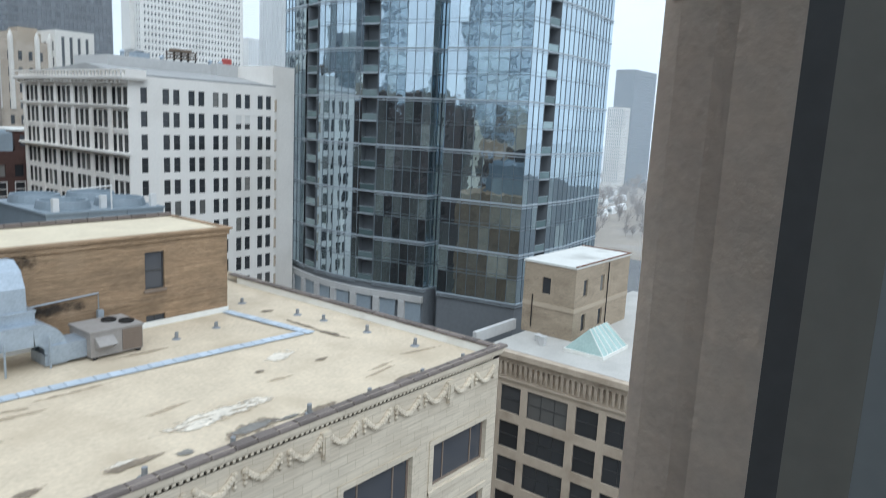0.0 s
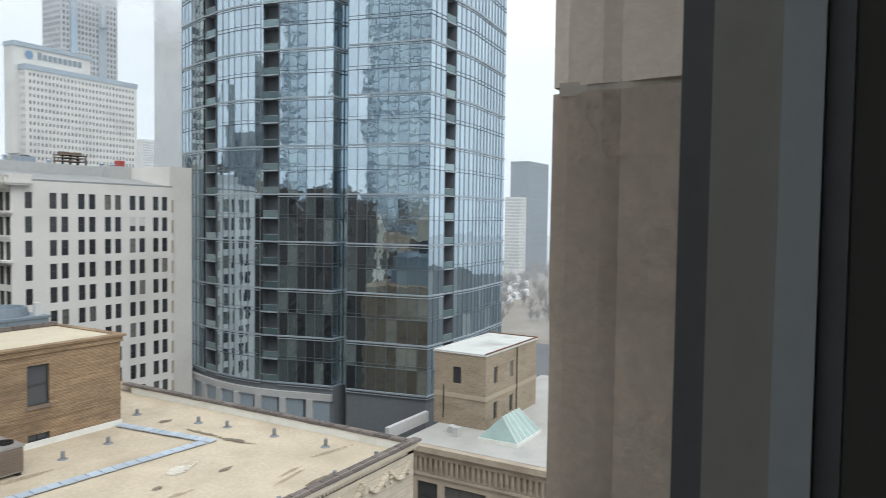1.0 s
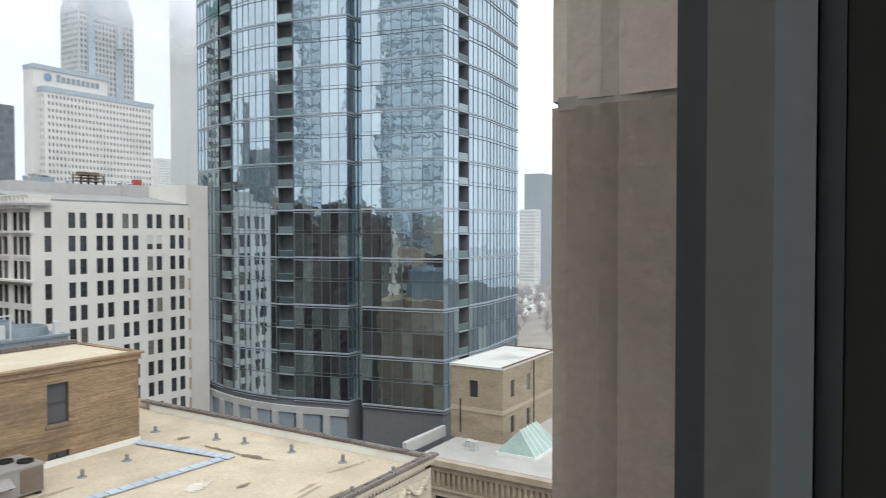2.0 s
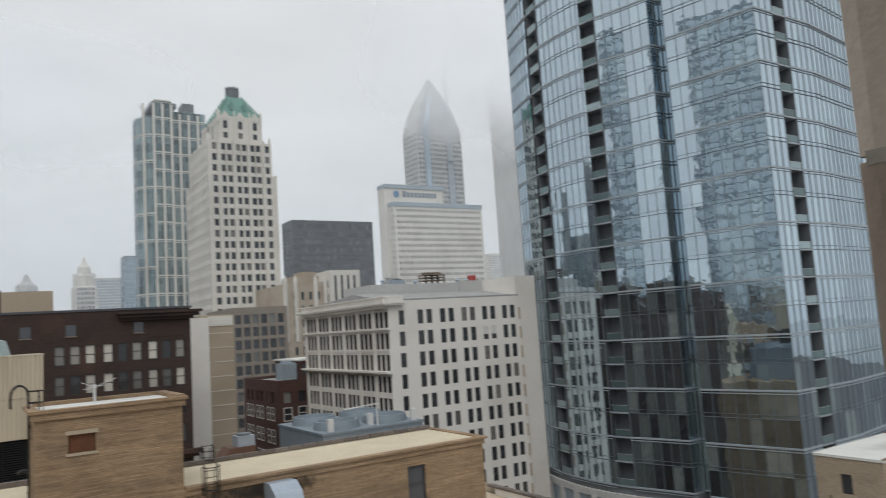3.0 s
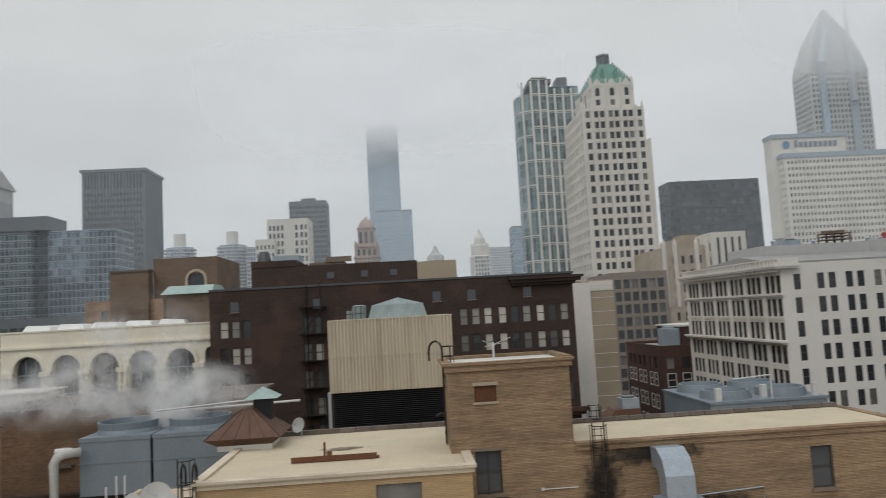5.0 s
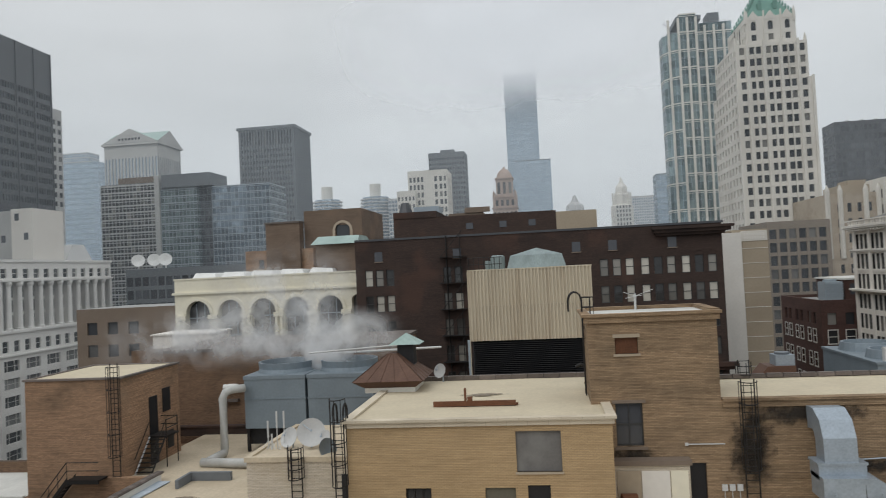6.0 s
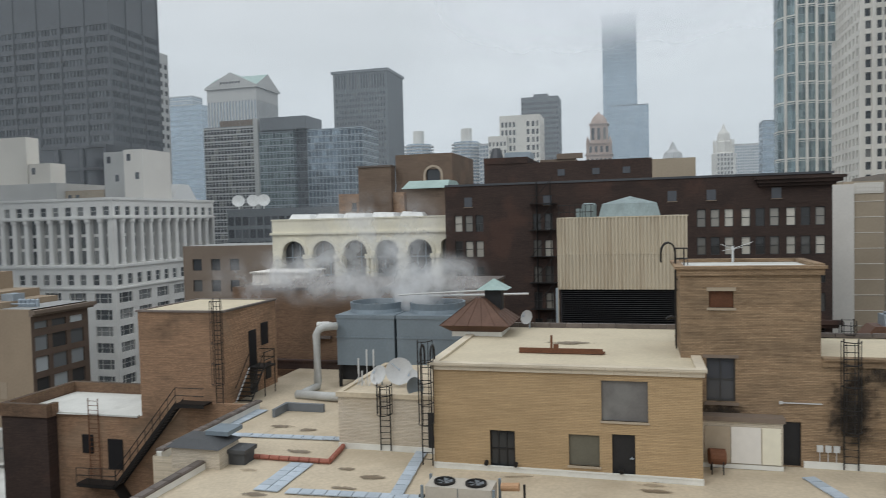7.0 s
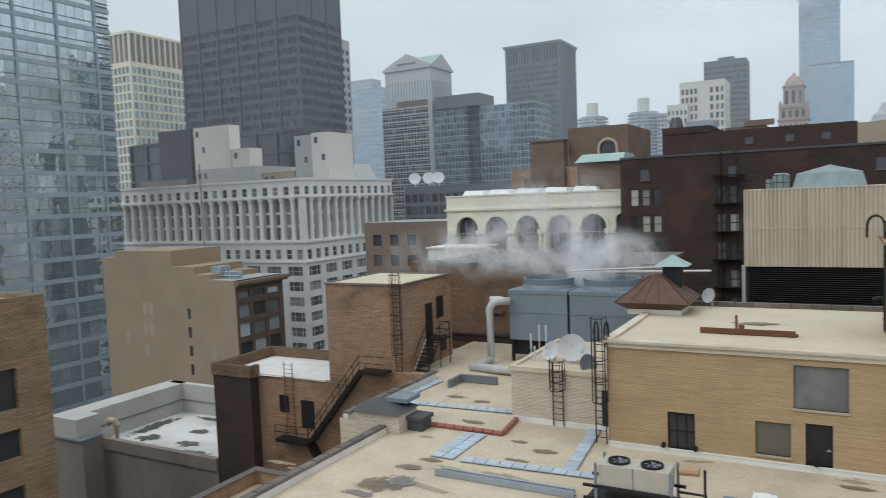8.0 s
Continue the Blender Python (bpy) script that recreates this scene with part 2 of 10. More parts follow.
M_BRICK_ORANGE = brick_mat("orange_tan_brick", (0.38, 0.235, 0.145), (0.28, 0.172, 0.107), (0.205, 0.14, 0.096), joint=0.008, course=0.2, grime=(0.09, 0.068, 0.048), grime_amt=0.65, patch=(0.36, 0.27, 0.185), patch_amt=0.4)
M_BRICK_RED = brick_mat("brown_red_brick", (0.245, 0.155, 0.098), (0.16, 0.10, 0.066), (0.10, 0.07, 0.05), grime=(0.05, 0.04, 0.03), grime_amt=0.5)
M_BRICK_GREYBROWN = brick_mat("grey_brown_brick", (0.205, 0.15, 0.112), (0.165, 0.12, 0.09), (0.12, 0.09, 0.07), grime=(0.08, 0.06, 0.05), grime_amt=0.5, patch=(0.26, 0.17, 0.12), patch_amt=0.4)
M_BRICK_PALE = brick_mat("whitewashed_brick", (0.60, 0.53, 0.43), (0.52, 0.45, 0.35), (0.36, 0.31, 0.25), grime=(0.42, 0.33, 0.22), grime_amt=0.6)
M_BRICK_DARK = brick_mat("soot_dark_brick", (0.072, 0.048, 0.040), (0.052, 0.036, 0.031), (0.04, 0.03, 0.026), grime=(0.03, 0.024, 0.022), grime_amt=0.6, patch=(0.11, 0.06, 0.045), patch_amt=0.45)
M_BRICK_MAROON = brick_mat("maroon_brick", (0.11, 0.062, 0.052), (0.08, 0.046, 0.04), (0.06, 0.035, 0.03), grime=(0.05, 0.03, 0.025), grime_amt=0.4)
M_TERRA = brick_mat("cream_terracotta_blocks", (0.60, 0.525, 0.41), (0.56, 0.485, 0.375), (0.44, 0.375, 0.28), bw=0.95, bh=0.42, joint=0.014, grime=(0.40, 0.335, 0.25), grime_amt=0.5)
M_BRICK_BEIGE = brick_mat("beige_brick", (0.40, 0.325, 0.235), (0.31, 0.25, 0.18), (0.22, 0.18, 0.14), grime=(0.16, 0.125, 0.09), grime_amt=0.55)
M_STAINED = mat("stained_concrete", (0.23, 0.20, 0.175), 0.9, var=0.15, scale=2.5, fine=3, bump=0.01, stain=(0.13, 0.115, 0.10), stain_amt=0.7, stretch=(1.2, 1.2, 0.4))
M_STUCCO = mat("beige_render", (0.40, 0.33, 0.245), 0.9, var=0.08, scale=5, fine=3, bump=0.01, stain=(0.29, 0.235, 0.17), stain_amt=0.6)
M_WHITE_PAINT = mat("white_painted_masonry", (0.745, 0.71, 0.655), 0.85, var=0.05, scale=5, fine=3, bump=0.01, stain=(0.52, 0.48, 0.42), stain_amt=0.45)
M_WHITE_TERRA = mat("white_glazed_terracotta", (0.78, 0.765, 0.73), 0.6, var=0.06, scale=5, fine=3, bump=0.01, stain=(0.58, 0.56, 0.53), stain_amt=0.5)
M_CREAM = mat("cream_glazed_brick", (0.77, 0.725, 0.585), 0.6, var=0.05, scale=4, fine=3, bump=0.01, stain=(0.58, 0.53, 0.42), stain_amt=0.4)
M_LIMESTONE = mat("pale_limestone", (0.70, 0.665, 0.60), 0.85, var=0.06, scale=8, fine=2, bump=0.01, stain=(0.45, 0.41, 0.36), stain_amt=0.45)
M_CONCRETE = mat("grey_concrete", (0.48, 0.475, 0.46), 0.9, var=0.08, scale=6, fine=2, bump=0.01, stain=(0.3, 0.29, 0.27), stain_amt=0.4)
M_YELLOW = mat("yellow_precast", (0.84, 0.77, 0.58), 0.8, var=0.05, scale=6, fine=2, bump=0.01)
M_BLACK = mat("black_steel_cladding", (0.085, 0.088, 0.095), 0.45, metal=0.3, var=0.12, scale=10, fine=1, bump=0.0)
M_BROWN_STONE = mat("brown_stone", (0.20, 0.155, 0.12), 0.85, var=0.1, scale=4, fine=3, bump=0.01, stain=(0.12, 0.09, 0.07))
M_DARKGREY = mat("charcoal_cladding", (0.15, 0.163, 0.175), 0.6, var=0.1, scale=8, fine=2, bump=0.005)
M_STEELBLUE = mat("blue_grey_sheet_metal", (0.20, 0.24, 0.27), 0.55, metal=0.2, var=0.10, scale=1.5, fine=6, bump=0.003, stain=(0.15, 0.17, 0.19), stain_amt=0.4)
M_GALV = mat("galvanised_steel", (0.37, 0.42, 0.47), 0.48, metal=0.55, var=0.15, scale=0.6, fine=9, bump=0.002)
M_BLACKIRON = mat("black_iron", (0.025, 0.023, 0.022), 0.6, metal=0.4, var=0.2, scale=0.5, fine=20, bump=0.002)
M_RUST = mat("rusty_steel", (0.17, 0.075, 0.04), 0.8, metal=0.3, var=0.25, scale=0.6, fine=14, bump=0.005, stain=(0.08, 0.05, 0.035))
M_COPPER_RUST = mat("oxidised_copper_brown", (0.115, 0.062, 0.042), 0.6, metal=0.2, var=0.25, scale=0.8, fine=10, bump=0.004, stain=(0.09, 0.055, 0.04))
M_VERDIGRIS = mat("verdigris_copper", (0.34, 0.44, 0.41), 0.7, var=0.15, scale=1.5, fine=5, bump=0.01, stain=(0.18, 0.28, 0.25))
M_GREENROOF = mat("green_copper_roof", (0.14, 0.29, 0.235), 0.7, var=0.15, scale=3, fine=2, bump=0.02, stain=(0.1, 0.16, 0.14))
M_CORRUGATED = mat("cream_corrugated_sheet", (0.54, 0.475, 0.365), 0.6, metal=0.1, var=0.08, scale=1.5, fine=5, bump=0.002, stain=(0.30, 0.215, 0.135), stain_amt=0.6, stretch=(3.5, 3.5, 0.22))
M_PATINA = mat("patinated_sheet_metal", (0.25, 0.305, 0.305), 0.6, metal=0.15, var=0.18, scale=0.8, fine=6, bump=0.004, stain=(0.17, 0.20, 0.19), stain_amt=0.6, stretch=(1.5, 1.5, 0.5))
# also blackens the boxes that stand for shade under the roof plant
M_LOUVRE_SHADE = mat("black_louvre_and_shade", (0.018, 0.018, 0.02), 0.6, var=0.3, scale=0.6, fine=6, bump=0.002)
M_WHITEMETAL = mat("white_enamel", (0.74, 0.74, 0.72), 0.45, var=0.05, scale=0.6, fine=10, bump=0.001, stain=(0.55, 0.52, 0.46), stain_amt=0.3)
M_DISH = mat("dish_grey_white", (0.55, 0.55, 0.54), 0.5, var=0.06, scale=0.6, fine=10, bump=0.001)
def mark_mat(name, base, rough, strength, spec=0.4, plane=(2.0, 2.0, 0.0), rim=(1.55, 1.15)):
    """A stain or film that thins out raggedly towards its rim."""
    m = mat(name, base, rough, var=0.25, scale=0.7, fine=4, bump=0.0, spec=spec)
    n, l = m.node_tree.nodes, m.node_tree.links
    b, out = n["Principled BSDF"], n["Material Output"]
    co = n.new("ShaderNodeTexCoord")
    sb = n.new("ShaderNodeVectorMath")
    sb.operation = "SUBTRACT"
    sb.inputs[1].default_value = (0.5, 0.5, 0.5)
    l.new(co.outputs["Generated"], sb.inputs[0])
    fl = n.new("ShaderNodeVectorMath")
    fl.operation = "MULTIPLY"
    fl.inputs[1].default_value = plane
    l.new(sb.outputs[0], fl.inputs[0])
    ln = n.new("ShaderNodeVectorMath")
    ln.operation = "LENGTH"
    l.new(fl.outputs[0], ln.inputs[0])
    ns = n.new("ShaderNodeTexNoise")
    ns.inputs["Scale"].default_value, ns.inputs["Detail"].default_value = 2.2, 6
    l.new(co.outputs["Object"], ns.inputs["Vector"])
    ad = n.new("ShaderNodeMath")
    ad.operation = "MULTIPLY_ADD"
    ad.inputs[1].default_value = 1.5
    l.new(ns.outputs["Fac"], ad.inputs[0])
    l.new(ln.outputs["Value"], ad.inputs[2])
    rg = n.new("ShaderNodeMapRange")
    rg.interpolation_type = "SMOOTHSTEP"
    rg.inputs["From Min"].default_value, rg.inputs["From Max"].default_value = rim
    rg.inputs["To Max"].default_value = strength
    l.new(ad.outputs[0], rg.inputs["Value"])
    mx = n.new("ShaderNodeMixShader")
    tr = n.new("ShaderNodeBsdfTransparent")
    l.new(rg.outputs[0], mx.inputs[0])
    l.new(tr.outputs[0], mx.inputs[1])
    l.new(b.outputs[0], mx.inputs[2])
    l.new(mx.outputs[0], out.inputs[0])
    return m


M_PUDDLE = mark_mat("standing_water", (0.16, 0.145, 0.12), 0.06, 0.9, 0.5)
M_WETSTAIN = mark_mat("damp_dark_stain", (0.20, 0.155, 0.105), 0.45, 0.85)
M_PATCH = mark_mat("fresh_white_patch", (0.66, 0.60, 0.50), 0.8, 0.9)
M_BEIGE_METAL = mat("beige_unit_casing", (0.46, 0.42, 0.36), 0.5, metal=0.1, var=0.08, scale=0.6, fine=9, bump=0.001)
M_LINING = mat("grey_cream_membrane", (0.44, 0.425, 0.39), 0.8, var=0.1, scale=2.5, fine=4, bump=0.006, stain=(0.30, 0.285, 0.26), stain_amt=0.5)
M_DOMESTONE = mat("pink_tan_stone", (0.43, 0.33, 0.275), 0.85, var=0.1, scale=3, fine=2, bump=0.01, stain=(0.3, 0.22, 0.18), stain_amt=0.5)
M_UNIT = mat("taupe_unit_casing", (0.29, 0.27, 0.25), 0.55, metal=0.1, var=0.1, scale=0.6, fine=9, bump=0.001, stain=(0.2, 0.17, 0.14), stain_amt=0.4)
M_DARKDOOR = mat("black_door_paint", (0.016, 0.016, 0.018), 0.45, var=0.2, scale=0.5, fine=12, bump=0.002)
M_BOARD = mat("grey_window_board", (0.155, 0.147, 0.14), 0.7, var=0.10, scale=0.7, fine=9, bump=0.002, stain=(0.27, 0.27, 0.25), stain_amt=0.6)
M_BOARD_OLIVE = mat("olive_window_board", (0.13, 0.12, 0.09), 0.7, var=0.10, scale=0.7, fine=9, bump=0.002)
M_VENT = mat("weathered_lead_pipe", (0.23, 0.24, 0.25), 0.6, metal=0.3, var=0.15, scale=0.3, fine=20, bump=0.002)
M_TAN_RENDER = mat("weathered_tan_render", (0.325, 0.25, 0.175), 0.9, var=0.10, scale=6, fine=2.5, bump=0.01, stain=(0.235, 0.18, 0.125), stain_amt=0.7)
M_TAN_REPAIR = mat("pale_render_repair", (0.37, 0.295, 0.215), 0.9, var=0.10, scale=2, fine=4, bump=0.01)
M_SOOT = mark_mat("black_wall_soot", (0.04, 0.033, 0.027), 0.9, 0.62, plane=(2.0, 0.0, 2.0), rim=(1.75, 0.75))
M_STREAK = mark_mat("faint_brown_streak", (0.40, 0.325, 0.225), 0.8, 0.55)
M_GROUND = mat("city_ground", (0.10, 0.10, 0.10), 0.9, var=0.2, scale=30, fine=0.5, bump=0.0, stain=(0.16, 0.15, 0.13))
M_ASPHALT = mat("asphalt", (0.055, 0.056, 0.058), 0.9, var=0.15, scale=5, fine=4, bump=0.01)
M_BLUECLAD = mat("blue_grey_cladding", (0.33, 0.385, 0.43), 0.5, metal=0.2, var=0.08, scale=8, fine=2, bump=0.0)
M_MULLION = mat("dark_mullion", (0.15, 0.17, 0.185), 0.5, metal=0.3, var=0.1, scale=2, fine=4, bump=0.0)
M_SLAB = mat("pale_slab_edge", (0.36, 0.40, 0.43), 0.5, metal=0.2, var=0.08, scale=3, fine=4, bump=0.0)
M_WINTRIM = mat("white_window_trim", (0.62, 0.60, 0.56), 0.6, var=0.06, scale=1, fine=8, bump=0.001)
M_DARKTRIM = mat("dark_window_frame", (0.05, 0.05, 0.05), 0.5, var=0.1, scale=1, fine=8, bump=0.001)
G_DARK = pane_mat("dark_office_glass", (0.04, 0.043, 0.048), (0.24, 0.23, 0.21), 0.25)
G_DARK_OB = pane_mat("dark_sash_glass", (0.035, 0.037, 0.04), (0.2, 0.19, 0.17), 0.2, island=False)
G_BLIND_OB = pane_mat("sash_glass_with_blinds", (0.035, 0.035, 0.035), (0.62, 0.58, 0.5), 0.72, island=False)
G_TOWER = coated_glass("reflective_tower_glass", (0.76, 0.90, 1.0), 0.6)
G_BLUE = pane_mat("pale_blue_glass", (0.34, 0.42, 0.49), (0.40, 0.48, 0.55), 0.3, rough=0.15, metal=0.6, waves=0.02, spread=0.1)
G_GREEN = pane_mat("green_grey_glass", (0.14, 0.20, 0.205), (0.34, 0.43, 0.44), 0.5, rough=0.08, metal=0.5, waves=0.03)
G_BLACK = pane_mat("black_tower_glass", (0.055, 0.058, 0.066), (0.13, 0.14, 0.15), 0.35, rough=0.1)
G_LEFT = coated_glass("street_tower_glass", (0.86, 0.95, 1.0), 0.6, waves=0.03, wave_scale=0.3)
G_NAVY = pane_mat("grey_blue_apartment_glass", (0.12, 0.16, 0.20), (0.30, 0.37, 0.43), 0.45, rough=0.07, metal=0.5, waves=0.02)
M_WATER = mat("lake_water", (0.05, 0.065, 0.07), 0.12, var=0.1, scale=40, fine=0.4, bump=0.0, spec=0.6)


# ---------------------------------------------------------------- mesh helpers
class Mesh:
    """Collects quads, boxes and turned shapes into one mesh."""

    def __init__(self):
        self.v, self.f, self.m = [], [], []

    def face(self, pts, mi=0):
        i = len(self.v)
        self.v.extend([tuple(p) for p in pts])
        self.f.append(tuple(range(i, i + len(pts))))
        self.m.append(mi)

    def box(self, x0, x1, y0, y1, z0, z1, mi=0, skip=""):
        i = len(self.v)
        self.v.extend([(x0, y0, z0), (x1, y0, z0), (x1, y1, z0), (x0, y1, z0), (x0, y0, z1), (x1, y0, z1), (x1, y1, z1), (x0, y1, z1)])
        for key, q in (("d", (0, 3, 2, 1)), ("u", (4, 5, 6, 7)), ("s", (0, 1, 5, 4)), ("e", (1, 2, 6, 5)), ("n", (2, 3, 7, 6)), ("w", (3, 0, 4, 7))):
            if key not in skip:
                self.f.append(tuple(i + k for k in q))
                self.m.append(mi)

    def ring(self, cx, cy, levels, n=24, mi=0, cap=True, a0=0.0):
        """Turned shape: levels of (radius, z)."""
        i = len(self.v)
        for r, z in levels:
            for k in range(n):
                a = a0 + 2 * math.pi * k / n
                self.v.append((cx + r * math.cos(a), cy + r * math.sin(a), z))
        for j in range(len(levels) - 1):
            for k in range(n):
                k2 = (k + 1) % n
                self.f.append((i + j * n + k, i + j * n + k2, i + (j + 1) * n + k2, i + (j + 1) * n + k))
                self.m.append(mi)
        if cap:
            self.f.append(tuple(i + (len(levels) - 1) * n + k for k in range(n)))
            self.f.append(tuple(i + n - 1 - k for k in range(n)))
            self.m.extend([mi, mi])

    def tube(self, pts, r, n=8, mi=0):
        """Round bar along a line of points."""
        pts = [Vector(p) for p in pts]
        i0, rings = len(self.v), len(pts)
        for k, p in enumerate(pts):
            d = (pts[min(k + 1, rings - 1)] - pts[max(k - 1, 0)]).normalized()
            side = d.cross(Vector((0, 0, 1)))
            if side.length < 1e-3:
                side = Vector((1, 0, 0))
            side.normalize()
            up = side.cross(d)
            for j in range(n):
                a = 2 * math.pi * j / n
                self.v.append(tuple(p + r * (math.cos(a) * side + math.sin(a) * up)))
        for k in range(rings - 1):
            for j in range(n):
                j2 = (j + 1) % n
                self.f.append((i0 + k * n + j, i0 + k * n + j2, i0 + (k + 1) * n + j2, i0 + (k + 1) * n + j))
                self.m.append(mi)
        self.f.append(tuple(i0 + n - 1 - j for j in range(n)))
        self.f.append(tuple(i0 + (rings - 1) * n + j for j in range(n)))
        self.m.extend([mi, mi])

    def weld(self):
        """Let faces that meet share their corners."""
        seen, to, v = {}, [], []
        for p in self.v:
            k = (round(p[0], 3), round(p[1], 3), round(p[2], 3))
            if k not in seen:
                seen[k] = len(v)
                v.append(p)
            to.append(seen[k])
        f, m = [], []
        for q, mi in zip(self.f, self.m):
            r = []
            for i in q:
                if to[i] not in r:
                    r.append(to[i])
            if len(r) > 2:
                f.append(tuple(r))
                m.append(mi)
        self.v, self.f, self.m = v, f, m

    def data(self, name, mats, smooth=False):
        if not any(w in name for w in ("glass", "pane", "mullion", "slab_edge", "balcony", "garland", "dentil")):
            self.weld()
        me = bpy.data.meshes.new(name)
        me.from_pydata(self.v, [], self.f)
        for m in (mats if isinstance(mats, (list, tuple)) else [mats]):
            me.materials.append(m)
        me.polygons.foreach_set("material_index", self.m)
        if smooth:
            me.polygons.foreach_set("use_smooth", [True] * len(self.f))
        me.update()
        return me


def part(name, mesh, material, parent=None, label="", smooth=False, kind=""):
    """One mesh object under a thing or a part; its vertices are in world metres."""
    ob = new(name, mesh.data(name, material, smooth))
    if parent is not None:
        ob.parent = parent
        ob.location = -parent.matrix_world.translation if parent.parent is None else (0, 0, 0)
        if parent.parent is not None:
            ob.location = (0, 0, 0)
    tagged(ob, label=label, kind=kind)
    return ob


def thing(name, x, y, z, label, category, group="", kind=""):
    e = new(name)
    e.location = (x, y, z)
    e.matrix_world = Matrix.Translation((x, y, z))
    e.empty_display_size = 0.3
    return tagged(e, label, category, group, kind)


def solo(name, mesh, material, label, category, group="", kind="", smooth=False):
    return tagged(new(name, mesh.data(name, material, smooth)), label, category, group, kind)


Z_UP = Vector((0, 0, 1))


def face_of(x0, x1, y0, y1, side):
    """Start corner, direction and width of a box's side, left to right from outside."""
    return {"s": (Vector((x0, y0, 0)), Vector((1, 0, 0)), x1 - x0), "w": (Vector((x0, y1, 0)), Vector((0, -1, 0)), y1 - y0),
            "e": (Vector((x1, y0, 0)), Vector((0, 1, 0)), y1 - y0), "n": (Vector((x1, y1, 0)), Vector((-1, 0, 0)), x1 - x0)}[side]


def facade(wall, glass, p0, u, width, z0, z1, cols, rows, depth=0.25, mi=0, gmi=0, arch=(), skip=()):
    """A wall with real openings at cols x rows; reveals, and a pane set back in each. arch: rows whose heads are round."""
    n = u.cross(Z_UP)

    def P(a, z, d=0.0):
        return p0 + u * a + Z_UP * z - n * d

    cols, rows = sorted(cols), sorted(rows)
    if not cols or not rows:
        wall.face([P(0, z0), P(width, z0), P(width, z1), P(0, z1)], mi)
        return
    z = z0
    for ri, (a, b) in enumerate(rows):
        if a > z + 1e-4:
            wall.face([P(0, z), P(width, z), P(width, a), P(0, a)], mi)
        x = 0.0
        for ci, (c, d) in enumerate(cols):
            if c > x + 1e-4:
                wall.face([P(x, a), P(c, a), P(c, b), P(x, b)], mi)
            if (ci, ri) in skip:
                wall.face([P(c, a), P(d, a), P(d, b), P(c, b)], mi)
                x = d
                continue
            if ri in arch:
                r, m = (d - c) / 2, (c + d) / 2
                k = 10
                pts = [(m - r * math.cos(math.pi * j / k), b - r + r * math.sin(math.pi * j / k)) for j in range(k + 1)]
                for j in range(k):
                    (xa, za), (xb, zb) = pts[j], pts[j + 1]
                    wall.face([P(xa, za), P(xb, zb), P(xb, b), P(xa, b)], mi)
                    wall.face([P(xa, za), P(xa, za, depth), P(xb, zb, depth), P(xb, zb)], mi)
                top = b - r
                glass.face([P(c, a, depth), P(d, a, depth)] + [P(xx, zz, depth) for xx, zz in reversed(pts)], gmi)
            else:
                top = b
                wall.face([P(c, b), P(c, b, depth), P(d, b, depth), P(d, b)], mi)
                glass.face([P(c, a, depth), P(d, a, depth), P(d, b, depth), P(c, b, depth)], gmi)
            wall.face([P(c, a), P(c, a, depth), P(c, top, depth), P(c, top)], mi)
            wall.face([P(d, a), P(d, top), P(d, top, depth), P(d, a, depth)], mi)
            wall.face([P(c, a), P(d, a), P(d, a, depth), P(c, a, depth)], mi)
            x = d
        if x < width - 1e-4:
            wall.face([P(x, a), P(width, a), P(width, b), P(x, b)], mi)
        z = b
    if z < z1 - 1e-4:
        wall.face([P(0, z), P(width, z), P(width, z1), P(0, z1)], mi)


def even(width, count, fill, margin=0.0):
    """count openings spread over width, each filling that share of its bay."""
    bay = (width - 2 * margin) / count
    return [(margin + bay * (k + 0.5 - fill / 2), margin + bay * (k + 0.5 + fill / 2)) for k in range(count)]


def floors(z0, z1, height, window, sill=0.3):
    """Rows of windows, counted down from z1."""
    rows, z = [], z1 - height
    while z > z0:
        rows.append((z + sill, z + sill + window))
        z -= height
    return rows


def block(name, label, x0, x1, y0, y1, z0, z1, wall_mat, glass_mat, sides, category="building", depth=0.3, roof_mat=None, parapet=0.0, group=""):
    """A building. sides: per seen side, its columns and rows of windows."""
    t = thing(name, (x0 + x1) / 2, (y0 + y1) / 2, z0, label, category, group)
    w, g = Mesh(), Mesh()
    for s in "swen":
        p0, u, width = face_of(x0, x1, y0, y1, s)
        cols, rows = sides.get(s, ((), ()))
        facade(w, g, p0, u, width, z0, z1, list(cols), list(rows), depth)
    if parapet:
        w.box(x0, x1, y0, y0 + 0.4, z1, z1 + parapet)
        w.box(x0, x1, y1 - 0.4, y1, z1, z1 + parapet)
        w.box(x0, x0 + 0.4, y0 + 0.4, y1 - 0.4, z1, z1 + parapet)
        w.box(x1 - 0.4, x1, y0 + 0.4, y1 - 0.4, z1, z1 + parapet)
    part("wall", w, wall_mat, t)
    if g.f:
        part("window_glass", g, glass_mat, t, kind="stuff")
    r = Mesh()
    r.face([(x0, y0, z1), (x1, y0, z1), (x1, y1, z1), (x0, y1, z1)])
    part("roof", r, roof_mat or M_ROOF_GREY, t)
    return t


# ---------------------------------------------------------------- ground and streets
g = Mesh()
for ix in range(-8, 8):
    for iy in range(-4, 12):
        g.face([(ix * 300, iy * 300, 0), (ix * 300 + 300, iy * 300, 0), (ix * 300 + 300, iy * 300 + 300, 0), (ix * 300, iy * 300 + 300, 0)])
solo("ground", g, M_GROUND, "grey city ground under the buildings", "ground", kind="structure")
g = Mesh()
g.face([(34, -300, 0.05), (64, -300, 0.05), (50, 900, 0.05), (34, 900, 0.05)])
solo("road", g, M_ASPHALT, "dark asphalt street between the buildings", "road", kind="structure")


